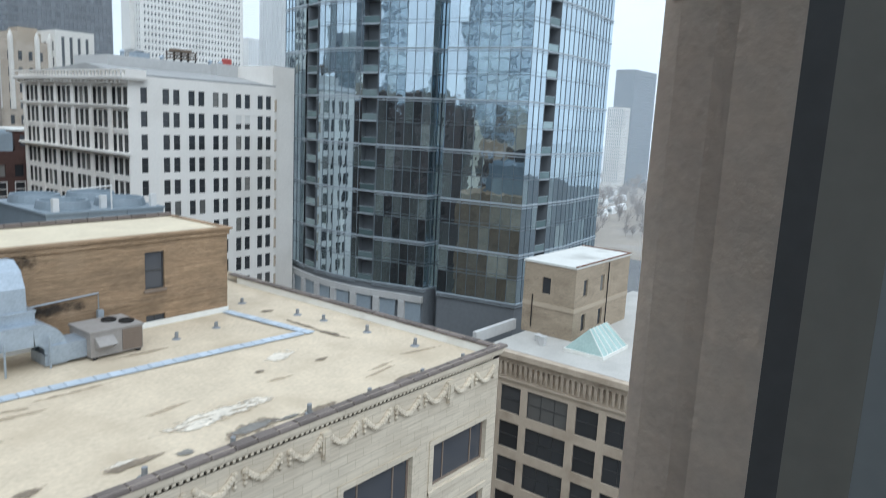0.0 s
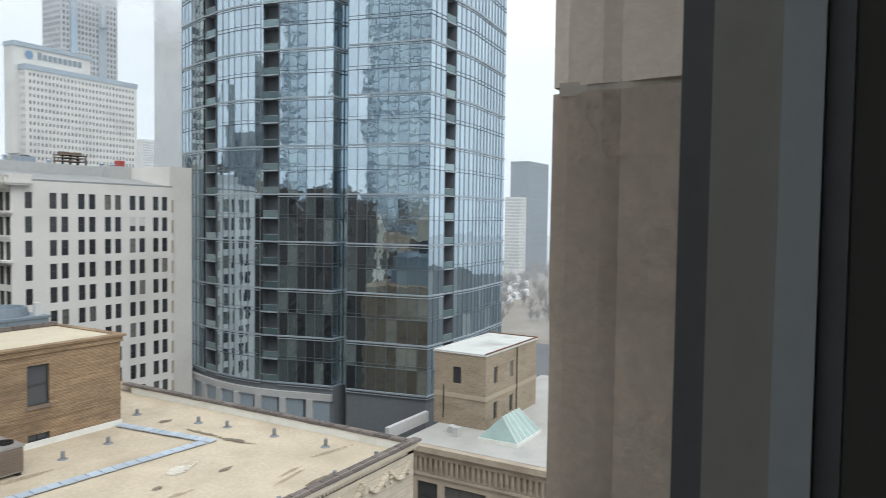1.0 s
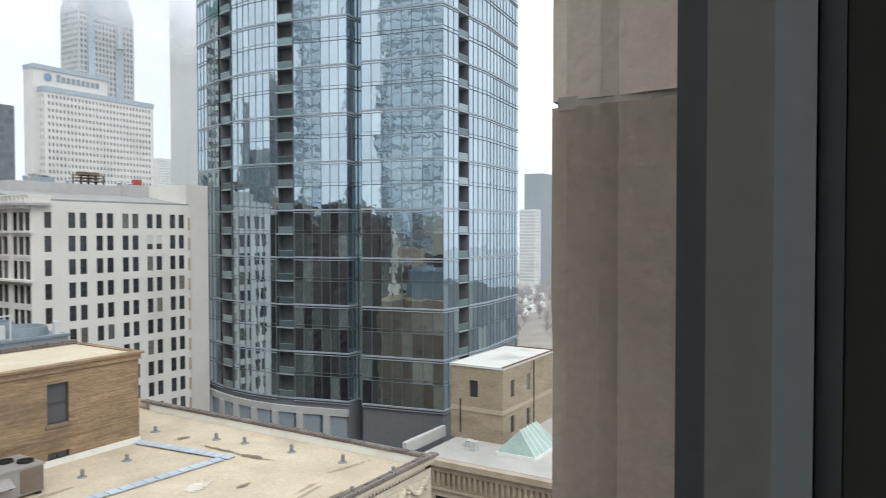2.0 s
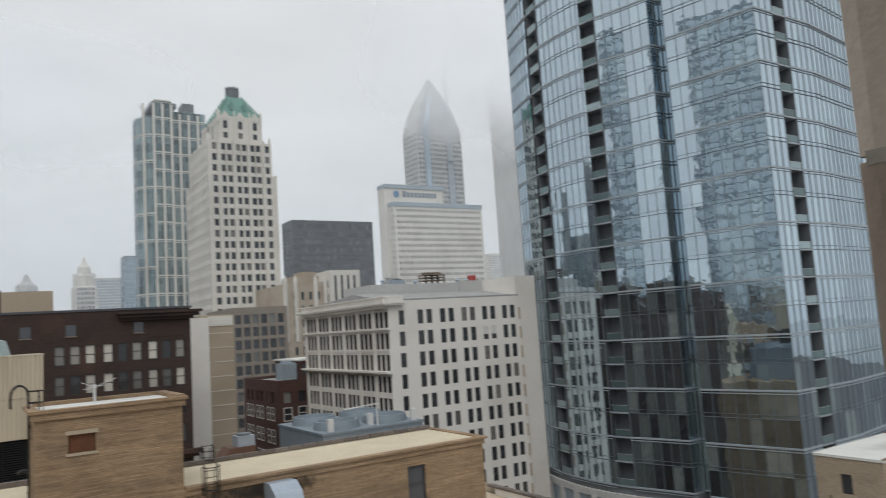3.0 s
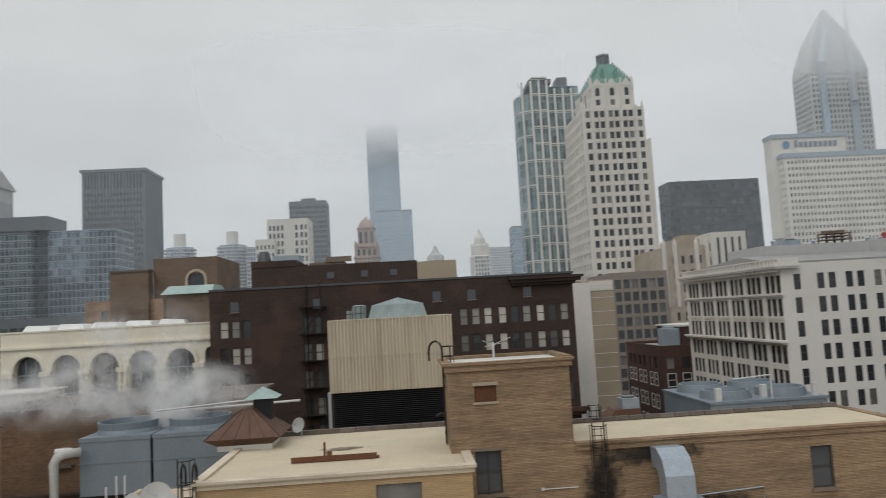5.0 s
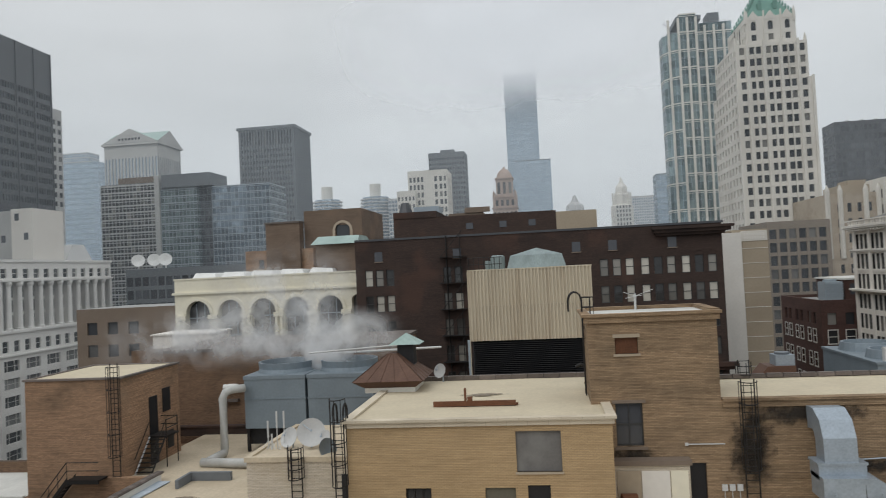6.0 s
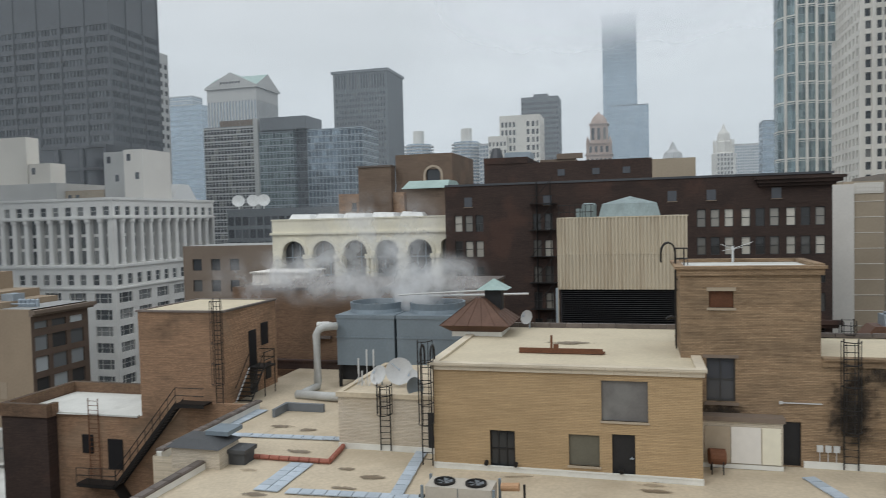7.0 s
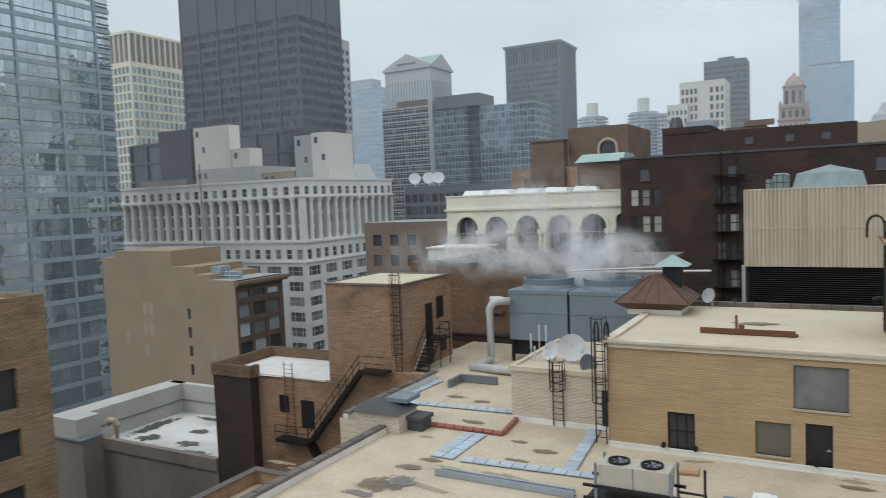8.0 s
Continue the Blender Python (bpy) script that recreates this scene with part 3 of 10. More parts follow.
g = Mesh()
g.face([(760, -1200, 0.1), (2400, -1200, 0.1), (2400, 3600, 0.1), (760, 3600, 0.1)])
solo("water", g, M_WATER, "calm grey lake beyond the park", "water", kind="structure")


def obox(m, p, u, a0, a1, d0, d1, z0, z1, mi=0):
    """Box along a wall: a along it, d outwards, z absolute."""
    n = u.cross(Z_UP)
    q = [p + u * a + n * d for a, d in ((a0, d1), (a1, d1), (a1, d0), (a0, d0))]
    i = len(m.v)
    m.v.extend([(c.x, c.y, z0) for c in q] + [(c.x, c.y, z1) for c in q])
    for f in ((0, 3, 2, 1), (4, 5, 6, 7), (0, 1, 5, 4), (1, 2, 6, 5), (2, 3, 7, 6), (3, 0, 4, 7)):
        m.f.append(tuple(i + k for k in f))
        m.m.append(mi)


def curtain(glass, bars, slabs, p, u, width, z0, z1, panel, floor, band=2, gap=(), back=0.08, bar=0.04, slab=0.24, phase=0.0):
    """Curtain wall: panes, upright bars and slab edges. gap: stretches left open for balconies."""
    n = u.cross(Z_UP)
    count = max(1, round(width / panel))
    step = width / count
    levels = int((z1 - z0) / floor + 0.5)
    for k in range(count):
        a, b = k * step, (k + 1) * step
        mid = (a + b) / 2
        if any(g0 < mid < g1 for g0, g1 in gap):
            continue
        obox(bars, p, u, a - bar / 2, a + bar / 2, -back, 0.0, z0, z1)
        for f in range(levels):
            za, zb = z0 + f * floor, z0 + (f + 1) * floor
            jig = [random.uniform(-0.005, 0.005) for _ in range(3)]
            cs = [p + u * (a + 0.01) - n * (back + jig[0]), p + u * (b - 0.01) - n * (back + jig[1])]
            glass.face([(cs[0].x, cs[0].y, za), (cs[1].x, cs[1].y, za), (cs[1].x - n.x * jig[2], cs[1].y - n.y * jig[2], zb), (cs[0].x - n.x * jig[2], cs[0].y - n.y * jig[2], zb)])
    runs, x = [], 0.0
    for g0, g1 in sorted(gap):
        runs.append((x, g0))
        x = g1
    runs.append((x, width))
    for f in range(levels + 1):
        z = z0 + f * floor
        heavy = f % band == 0
        for a, b in runs:
            if heavy:
                obox(slabs, p, u, a, b, -back, 0.06, z - slab / 2, z + slab / 2)
                obox(slabs, p, u, a, b, -back, 0.04, z - slab * 1.9, z - slab * 1.5)
            else:
                obox(bars, p, u, a, b, -back, 0.01, z - 0.05, z + 0.03)
                obox(bars, p, u, a, b, -back, 0.01, z + 0.5, z + 0.54)


# ---------------------------------------------------------------- curved glass apartment tower across the street
def glass_tower():
    t = thing("apartment_tower", 100, 80, 0, "tall bowed apartment tower of blue reflective glass with balconies", "skyscraper")
    Z0, Z1, FL = 35.85, 226.9, 3.675
    glass, bars, slabs = Mesh(), Mesh(), Mesh()
    arc = []
    for k in range(9):
        s = k / 8
        y = 105.0 - s * 35.2
        x = 86.4 - 4.9 * math.sin(math.pi * min(1, s * 1.05) * 0.86) + s * 0.9
        arc.append(Vector((x, y, 0)))
    bal = {2: [(0.7, 4.0)], 5: [(1.0, 4.3)]}
    balconies = []
    for k in range(8):
        u = arc[k + 1] - arc[k]
        w = u.length
        u.normalize()
        curtain(glass, bars, slabs, arc[k], u, w, Z0, Z1, 1.46, FL, gap=bal.get(k, ()))
        for g0, g1 in bal.get(k, ()):
            balconies.append((arc[k].copy(), u.copy(), g0, g1))
    # notch between the bowed and the flat part
    a, b = arc[8], Vector((86.2, 68.9, 0))
    u = (Vector((88.6, a.y, 0)) - a).normalized()
    curtain(glass, bars, slabs, a, u, 2.6, Z0, Z1, 1.3, FL)
    c = a + u * 2.6
    u2 = (Vector((c.x, 68.6, 0)) - c).normalized()
    curtain(glass, bars, slabs, c, u2, (Vector((c.x, 68.6, 0)) - c).length, Z0, Z1, 1.2, FL)
    d = Vector((c.x, 68.6, 0))
    e = Vector((85.4, 67.3, 0))
    u3 = (e - d)
    w3 = u3.length
    curtain(glass, bars, slabs, d, u3.normalized(), w3, Z0, Z1, 1.2, FL)
    corner = Vector((88.0, 54.4, 0))
    u4 = corner - e
    w4 = u4.length
    curtain(glass, bars, slabs, e, u4.normalized(), w4, Z0, Z1, 1.55, FL)
    ux = Vector((1, 0, 0))
    curtain(glass, bars, slabs, corner, ux, 13.3, Z0, Z1, 1.48, FL, gap=[(4.4, 7.4)])
    balconies.append((corner.copy(), ux, 4.4, 7.4))
    p5 = Vector((101.3, 54.4, 0))
    u5 = Vector((0.992, 0.13, 0)).normalized()
    curtain(glass, bars, slabs, p5, u5, 15.5, Z0, Z1, 1.48, FL)
    part("curtain_glass", glass, G_TOWER, t, kind="stuff")
    part("mullion_grid", bars, M_MULLION, t, kind="stuff")
    part("slab_edge", slabs, M_SLAB, t, kind="stuff")
    # balconies: recess, floor slabs and glass rails
    deck, rail, back = Mesh(), Mesh(), Mesh()
    lv = int((Z1 - Z0) / FL)
    for p, u, g0, g1 in balconies:
        n = u.cross(Z_UP)
        for side in (g0, g1):
            obox(back, p, u, side - 0.05, side + 0.05, -1.9, -0.05, Z0, Z1)
        obox(back, p, u, g0, g1, -2.0, -1.9, Z0, Z1)
        for f in range(lv + 1):
            z = Z0 + f * FL
            obox(deck, p, u, g0 + 0.05, g1 - 0.05, -1.85, -0.02, z - 0.16, z + 0.06)
            obox(rail, p, u, g0 + 0.08, g1 - 0.08, -0.14, -0.10, z + 0.12, z + 1.05)
            obox(deck, p, u, g0 + 0.08, g1 - 0.08, -0.16, -0.08, z + 1.05, z + 1.1)
    part("balcony_recess", back, M_DARKGREY, t, kind="stuff")
    part("balcony_deck", deck, M_SLAB, t, kind="stuff")
    part("balcony_rail", rail, G_GREEN, t, kind="stuff")
    # podium with upright concrete fins
    base = Mesh()
    outline = [(p.x + 0.3, p.y) for p in arc] + [(88.0, 69.5), (85.7, 67.3), (88.2, 54.7), (101.3, 54.7), (116.6, 56.7), (116.6, 105)]
    low = [(x, y, 0.0) for x, y in outline]
    high = [(x, y, Z0 - 0.1) for x, y in outline]
    for k in range(len(outline)):
        k2 = (k + 1) % len(outline)
        base.face([low[k], low[k2], high[k2], high[k]])
    top = [(x, y, Z1 + 0.2) for x, y in outline]
    base.face(top)
    base.face([(116.5, 56.7, Z0), (116.5, 105, Z0), (116.5, 105, Z1), (116.5, 56.7, Z1)])
    base.face([(116.5, 105, Z0), (86.7, 105, Z0), (86.7, 105, Z1), (116.5, 105, Z1)])
    part("podium", base, M_DARKGREY, t)
    for k in range(8):
        u = arc[k + 1] - arc[k]
        w = u.length
        u.normalize()
        f = Mesh()
        obox(f, arc[k], u, 0.0, w, -0.25, 0.35, 33.6, 34.6)
        part("podium_cornice", f, M_CONCRETE, t)
        for j in range(1):
            f = Mesh()
            obox(f, arc[k], u, 0.4, 1.5, -0.2, 0.5, 0, 33.6)
            part("podium_pier", f, M_CONCRETE, t)
            f = Mesh()
            obox(f, arc[k], u, 1.5, 4.2, -0.28, 0.05, 4, 33.5)
            part("podium_panel", f, M_BLUECLAD, t)
    return t


glass_tower()


# ---------------------------------------------------------------- white corner building beside the glass tower
def sash(w, h, bars=1, t=0.07, rail=True):
    """A sash frame as one piece: x across, z up, y into the wall; the openings are left free."""
    t = t if rail else 0.12
    xs = [0, t]
    for k in range(1, bars):
        c = w * k / bars if rail else (w * 0.24 if k == 1 else w * 0.76)
        xs += [c - t / 3, c + t / 3]
    xs += [w - t, w]
    zs = [0, t, h / 2 - t / 2, h / 2 + t / 2, h - t, h] if rail else [0, t, h - t, h]
    solid = {(i, k) for i in range(len(xs) - 1) for k in range(len(zs) - 1) if i % 2 == 0 or k % 2 == 0}
    m, idx = Mesh(), {}

    def V(i, k, d):
        if (i, k, d) not in idx:
            idx[i, k, d] = len(m.v)
            m.v.append((xs[i], 0.08 * d, zs[k]))
        return idx[i, k, d]

    for i, k in solid:
        m.f.append((V(i, k, 0), V(i + 1, k, 0), V(i + 1, k + 1, 0), V(i, k + 1, 0)))
        m.f.append((V(i, k, 1), V(i, k + 1, 1), V(i + 1, k + 1, 1), V(i + 1, k, 1)))
        for (di, dk), (p, q) in (((-1, 0), ((i, k + 1), (i, k))), ((1, 0), ((i + 1, k), (i + 1, k + 1))), ((0, -1), ((i, k), (i + 1, k))), ((0, 1), ((i + 1, k + 1), (i, k + 1)))):
            if (i + di, k + dk) not in solid:
                m.f.append((V(*q, 0), V(*p, 0), V(*p, 1), V(*q, 1)))
    m.m = [0] * len(m.f)
    g = Mesh()
    g.box(t * 0.4, w - t * 0.4, 0.045, 0.055, t * 0.4, h - t * 0.4)
    return m, g


SASH = {}


def put_window(parent, kind, w, h, frame_mat, glass_mat, x, y, z, turn=0.0, bars=1, name="window", rail=True):
    key = (kind, round(w, 2), round(h, 2), frame_mat.name, glass_mat.name, bars, rail)
    if key not in SASH:
        f, g = sash(w, h, bars, rail=rail)
        SASH[key] = (f.data(name, frame_mat), g.data("pane", glass_mat))
    ob = new(name, SASH[key][0])
    ob.parent = parent
    ob.matrix_basis = Matrix.Translation(Vector((x, y, z)) - parent.matrix_world.translation) @ Matrix.Rotation(turn, 4, "Z")
    pane = new("pane", SASH[key][1])
    pane.parent = ob
    return ob


def white_building():
    X0, X1, Y0, Y1, ZT = 53.0, 78.8, 98.0, 132.3, 66.2
    t = thing("loft_building", 66, 112, 0, "white painted masonry loft building with paired dark sash windows", "building")
    w, dump = Mesh(), Mesh()
    cols = [(1.8, 2.8)]
    for c in (5.2, 9.4, 13.6, 17.8, 22.0):
        cols += [(c, c + 1.05), (c + 1.68, c + 2.73)]
    rows = [(62.45 - 3.3 * k, 64.65 - 3.3 * k) for k in range(16)]
    facade(w, dump, Vector((X0, Y0, 0)), Vector((1, 0, 0)), X1 - X0, 0, ZT, cols, rows, 0.22)
    lcols = []
    for c in (1.1, 6.75, 12.4, 18.05, 23.7, 29.35):
        lcols += [(c, c + 1.45), (c + 1.6, c + 3.05), (c + 3.2, c + 4.65)]
    lrows = [(62.1 - 3.33 * k, 64.6 - 3.33 * k) for k in range(16)]
    facade(w, dump, Vector((X0, Y1, 0)), Vector((0, -1, 0)), Y1 - Y0, 0, ZT, lcols, lrows, 0.35)
    w.face([(X1, Y0, 0), (X1, Y1, 0), (X1, Y1, ZT), (X1, Y0, ZT)])
    w.face([(X1, Y1, 0), (X0, Y1, 0), (X0, Y1, ZT), (X1, Y1, ZT)])
    part("wall", w, M_WHITE_PAINT, t)
    for r, (za, zb) in enumerate(rows[:11]):
        for ca, cb in cols:
            if r == 1 and abs(ca - 17.8) < 0.1 or r == 1 and abs(ca - 19.48) < 0.1:
                continue
            put_window(t, "sash", cb - ca, zb - za, M_DARKTRIM, G_DARK_OB, X0 + ca, Y0 + 0.12, za)
    for r, (za, zb) in enumerate(lrows[:8]):
        for ca, cb in lcols:
            put_window(t, "sash", cb - ca, zb - za, M_DARKTRIM, G_DARK_OB, X0 + 0.22, Y1 - ca, za, -math.pi / 2)
    m = Mesh()
    m.box(X0 + 17.7, X0 + 20.6, Y0 + 0.05, Y0 + 0.15, 60.0, 61.4)
    part("window_board", m, M_WINTRIM, t)
    m = Mesh()
    m.box(X0 + 17.7, X0 + 20.6, Y0 + 0.1, Y0 + 0.14, 59.1, 60.0)
    part("window", m, M_DARKTRIM, t)
    # ornate cornice and string courses on the street front
    c = Mesh()
    c.box(X0 - 1.2, X0 + 2.4, Y0 - 0.9, Y1 + 0.4, 65.5, 65.75)
    c.box(X0 - 1.35, X0 + 2.4, Y0 - 1.05, Y1 + 0.5, 65.75, 66.1)
    c.box(X0 - 0.4, X0, Y0 + 0.4, Y1, 65.0, 65.5)
    for k in range(31):
        y = Y0 + 0.3 + k * 1.1
        c.box(X0 - 1.0, X0, y, y + 0.4, 65.1, 65.5)
    part("cornice", c, M_WHITE_PAINT, t)
    b = Mesh()
    for k in range(33):
        y = Y0 - 0.8 + k * 1.03
        b.box(X0 - 1.25, X0 - 0.95, y, y + 0.22, 66.1, 66.75)
    b.box(X0 - 1.3, X0 - 0.9, Y0 - 1.0, Y1 + 0.4, 66.75, 66.95)
    b.box(X0 - 0.9, X0 + 2.2, Y0 - 1.0, Y0 - 0.7, 66.1, 66.95)
    part("balustrade", b, M_WHITE_PAINT, t)
    for z, d in ((61.8, 0.45), (55.15, 1.0), (58.5, 0.15)):
        s = Mesh()
        s.box(X0 - d, X0, Y0 - 0.4 * (d > 0.3), Y1, z, z + 0.3)
        s.box(X0 - d * 0.6, X0, Y0, Y1, z - 0.25, z)
        part("string_course", s, M_WHITE_PAINT, t)
    for c0 in (0.85, 6.5, 12.15, 17.8, 23.45, 29.1):
        s = Mesh()
        s.box(X0 - 0.25, X0, Y1 - c0 - 0.8, Y1 - c0, 40, 65.0)
        part("pilaster", s, M_WHITE_PAINT, t)
    r = Mesh()
    r.face([(X0, Y0 + 0.2, 66.25), (X1, Y0 + 0.2, 66.3), (X1, 110, 68.0), (X0, 110, 68.0)])
    r.face([(X0, 110, 68.0), (X1, 110, 68.0), (X1, Y1, 66.6), (X0, Y1, 66.6)])
    r.face([(X0, Y0 + 0.2, 66.25), (X0, 110, 68.0), (X0, Y1, 66.6)])
    r.box(X0 + 0.1, X1 - 0.1, Y0, Y0 + 0.3, ZT, ZT + 0.25)
    part("roof", r, M_ROOF_GREY, t)
    p = Mesh()
    p.box(56.5, 80.0, 110.2, 121, 66.0, 69.6)
    p.box(74.6, 80.0, 108.5, 110.3, 66.0, 69.8)
    part("penthouse", p, M_CONCRETE, t)
    s = Mesh()
    s.box(X1 + 0.004, 83.3, 98.8, 127, 0, 69.7)
    part("side_wing", s, M_WHITE_PAINT, t)
    for k in range(12):
        s = Mesh()
        s.box(X1 - 0.35, X1 - 0.004, 97.85, 98.0, 62.2 - 3.3 * k, 64.2 - 3.3 * k)
        part("tan_panel", s, M_TAN_TERRA, t)
    # roof plant: tank deck, red chimney, vents
    c = thing("cooling_unit", 70.6, 113, 69.6, "dark rusty framed cooling unit on a grey penthouse roof", "cooling unit")
    for sx in (-1.9, -0.6, 0.7, 2.0):
        for sy in (-1.2, 1.2):
            m = Mesh()
            m.box(70.6 + sx - 0.08, 70.6 + sx + 0.08, 113 + sy - 0.08, 113 + sy + 0.08, 69.6, 71.2)
            part("leg", m, M_BLACKIRON, c)
    for z in (70.2, 70.75, 71.2):
        m = Mesh()
        m.box(68.5, 72.8, 111.6, 114.4, z, z + 0.14)
        part("deck", m, M_BROWN_STONE, c)
    for x in (69.5, 71.6):
        m = Mesh()
        m.ring(x, 113, [(0.9, 71.34), (0.95, 71.75), (0.7, 71.8)], 14)
        part("fan_cowl", m, M_BROWN_STONE, c)
    c = thing("cooling_unit", 63.2, 113, 69.6, "low grey louvred cooling unit on a penthouse roof", "cooling unit")
    m = Mesh()
    m.box(62.0, 64.4, 112, 114, 69.6, 70.5)
    part("casing", m, M_GALV, c)
    m = Mesh()
    m.ring(63.2, 113, [(0.7, 70.5), (0.75, 70.75), (0.5, 70.8)], 12)
    part("fan_cowl", m, M_DARKGREY, c)
    d = Mesh()
    d.ring(79.0, 112, [(0.85, 69.6), (0.85, 70.9), (0.7, 71.0)], 14)
    solo("chimney", d, mat("red_painted_steel", (0.36, 0.07, 0.06), 0.6), "short red painted chimney on a grey roof", "chimney")
    for x, y, h in ((59.5, 111.5, 0.7), (66.5, 112, 0.5), (75.6, 112, 0.6), (77, 111, 0.5)):
        d = Mesh()
        d.ring(x, y, [(0.3, 69.6), (0.3, 69.6 + h), (0.55, 69.6 + h), (0.1, 69.9 + h)], 10)
        solo("roof_vent", d, M_GALV, "small mushroom roof vent on a grey roof", "roof vent", "roof vents of the white building")


white_building()


# ---------------------------------------------------------------- dark brick loft building
def dark_building():
    X0, X1, Y0, Y1, ZT = -23.3, 21.0, 88.0, 118.0, 66.0
    t = thing("brick_loft_building", -1, 100, 0, "soot-dark brick loft building with pale window blinds", "building")
    w, dump = Mesh(), Mesh()
    groups = {"l": [1.2, 2.55, 3.9], "m": [11.1, 12.5], "r": [30.1, 31.6, 33.1, 34.9, 36.4, 37.9], "a": [39.6, 41.1, 42.6]}
    cols = [(c, c + 0.98) for k in ("l", "m", "r", "a") for c in groups[k]]
    rows = [(60.3 - 3.22 * k, 62.35 - 3.22 * k) for k in range(14)]
    facade(w, dump, Vector((X0, Y0, 0)), Vector((1, 0, 0)), X1 - X0, 0, ZT, cols, rows, 0.3)
    for s in "wen":
        p0, u, width = face_of(X0, X1, Y0, Y1, s)
        facade(w, dump, p0, u, width, 0, ZT, [], [])
    part("wall", w, M_BRICK_DARK, t)
    for r, (za, zb) in enumerate(rows[:6]):
        for i, (ca, cb) in enumerate(cols):
            put_window(t, "sash", cb - ca, zb - za, M_DARKTRIM, G_BLIND_OB, X0 + ca, Y0 + 0.14, za)
    for x in (2.5, 12.4, 26.9, 31.2, 38.1):
        m = Mesh()
        m.box(X0 + x, X0 + x + 1.0, Y0 - 0.03, Y0, 63.4, 64.6)
        part("attic_window", m, G_BLACK, t)
        m = Mesh()
        m.box(X0 + x - 0.08, X0 + x + 1.08, Y0 - 0.1, Y0, 63.28, 63.4)
        part("window_sill", m, M_BROWN_STONE, t)
    for c in groups["a"]:
        m = Mesh()
        k = 8
        pts = [(X0 + c + 0.49 - 0.6 * math.cos(math.pi * j / k), 62.3 + 0.6 * math.sin(math.pi * j / k)) for j in range(k + 1)]
        for j in range(k):
            (xa, za), (xb, zb) = pts[j], pts[j + 1]
            m.face([(xa, Y0 - 0.08, za), (xb, Y0 - 0.08, zb), (xb, Y0 - 0.08, zb + 0.22), (xa, Y0 - 0.08, za + 0.22)])
        part("arch_head", m, M_BRICK_DARK, t)
    c = Mesh()
    c.box(13.4, X1 + 0.3, Y0 - 0.5, Y0, 64.75, 65.1)
    c.box(13.2, X1 + 0.9, Y0 - 0.9, Y0, 65.1, 65.5)
    c.box(13.0, X1 + 1.2, Y0 - 1.2, Y0, 65.5, 65.8)
    c.box(X1, X1 + 1.0, Y0 - 0.4, Y1, 65.1, 65.8)
    part("cornice", c, M_BRICK_DARK, t)
    c = Mesh()
    c.box(12, X1 + 0.9, Y0 - 0.7, Y0, 49.2, 49.7)
    c.box(12, X1 + 0.5, Y0 - 0.4, Y0, 48.8, 49.2)
    part("string_course", c, M_BRICK_DARK, t)
    c = Mesh()
    c.box(X0, X1 + 0.2, Y0 - 0.1, Y0 + 0.4, ZT, ZT + 0.25)
    part("coping", c, M_BLACK, t)
    u = Mesh()
    u.box(-19.0, 2.0, 92, 112, ZT, 68.9)
    u.box(-19.0, -13.3, 91.9, 104, 68.9, 69.7)
    part("penthouse", u, M_BRICK_DARK, t)
    for x in (-9.5, -1.5, -5.2):
        m = Mesh()
        m.box(x, x + 0.9, 91.93, 91.99, 67.1, 67.9)
        part("attic_window", m, G_BLACK, t)
    r = Mesh()
    r.face([(X0, Y0, ZT), (X1, Y0, ZT), (X1, Y1, ZT), (X0, Y1, ZT)])
    part("roof", r, M_ROOF_GREY, t)
    # plant on the penthouse
    d = Mesh()
    d.box(-16.8, -13.4, 95, 99, 69.7, 70.6)
    solo("roof_unit", d, M_BLUECLAD, "grey sheet-metal roof unit on a dark penthouse", "roof unit", "roof units on the dark building")
    d = Mesh()
    d.ring(-17.9, 95, [(1.0, 69.7), (0.75, 70.6), (0.55, 71.2)], 10)
    solo("roof_tank", d, M_BLACK, "black squat tank on a dark penthouse", "tank")
    d = Mesh()
    d.box(-12.2, -7.5, 96, 100, 68.9, 69.5)
    d.box(-10, -6.6, 95.8, 96.0, 69.5, 70.2)
    solo("roof_unit", d, M_BROWN_STONE, "low brown roof unit on a dark penthouse", "roof unit", "roof units on the dark building")
    d = Mesh()
    d.tube([(-11.7, 87.8, 66.2), (-11.7, 87.8, 40)], 0.08)
    d.tube([(-10.0, 87.6, 66.2), (-10.0, 87.6, 40)], 0.05)
    for k in range(8):
        d.box(-12.6, -9.2, 86.9, 87.9, 47.4 + 3.22 * k - 6.4, 47.46 + 3.22 * k - 6.4)
        d.tube([(-12.6, 86.9, 48.4 + 3.22 * k - 6.4), (-9.2, 86.9, 48.4 + 3.22 * k - 6.4)], 0.03)
        d.tube([(-12.4, 87.0, 47.4 + 3.22 * k - 6.4), (-9.6, 87.0, 50.6 + 3.22 * k - 6.4)], 0.04)
    solo("fire_escape", d, M_BLACKIRON, "black iron fire escape on a dark brick wall", "fire escape")


dark_building()


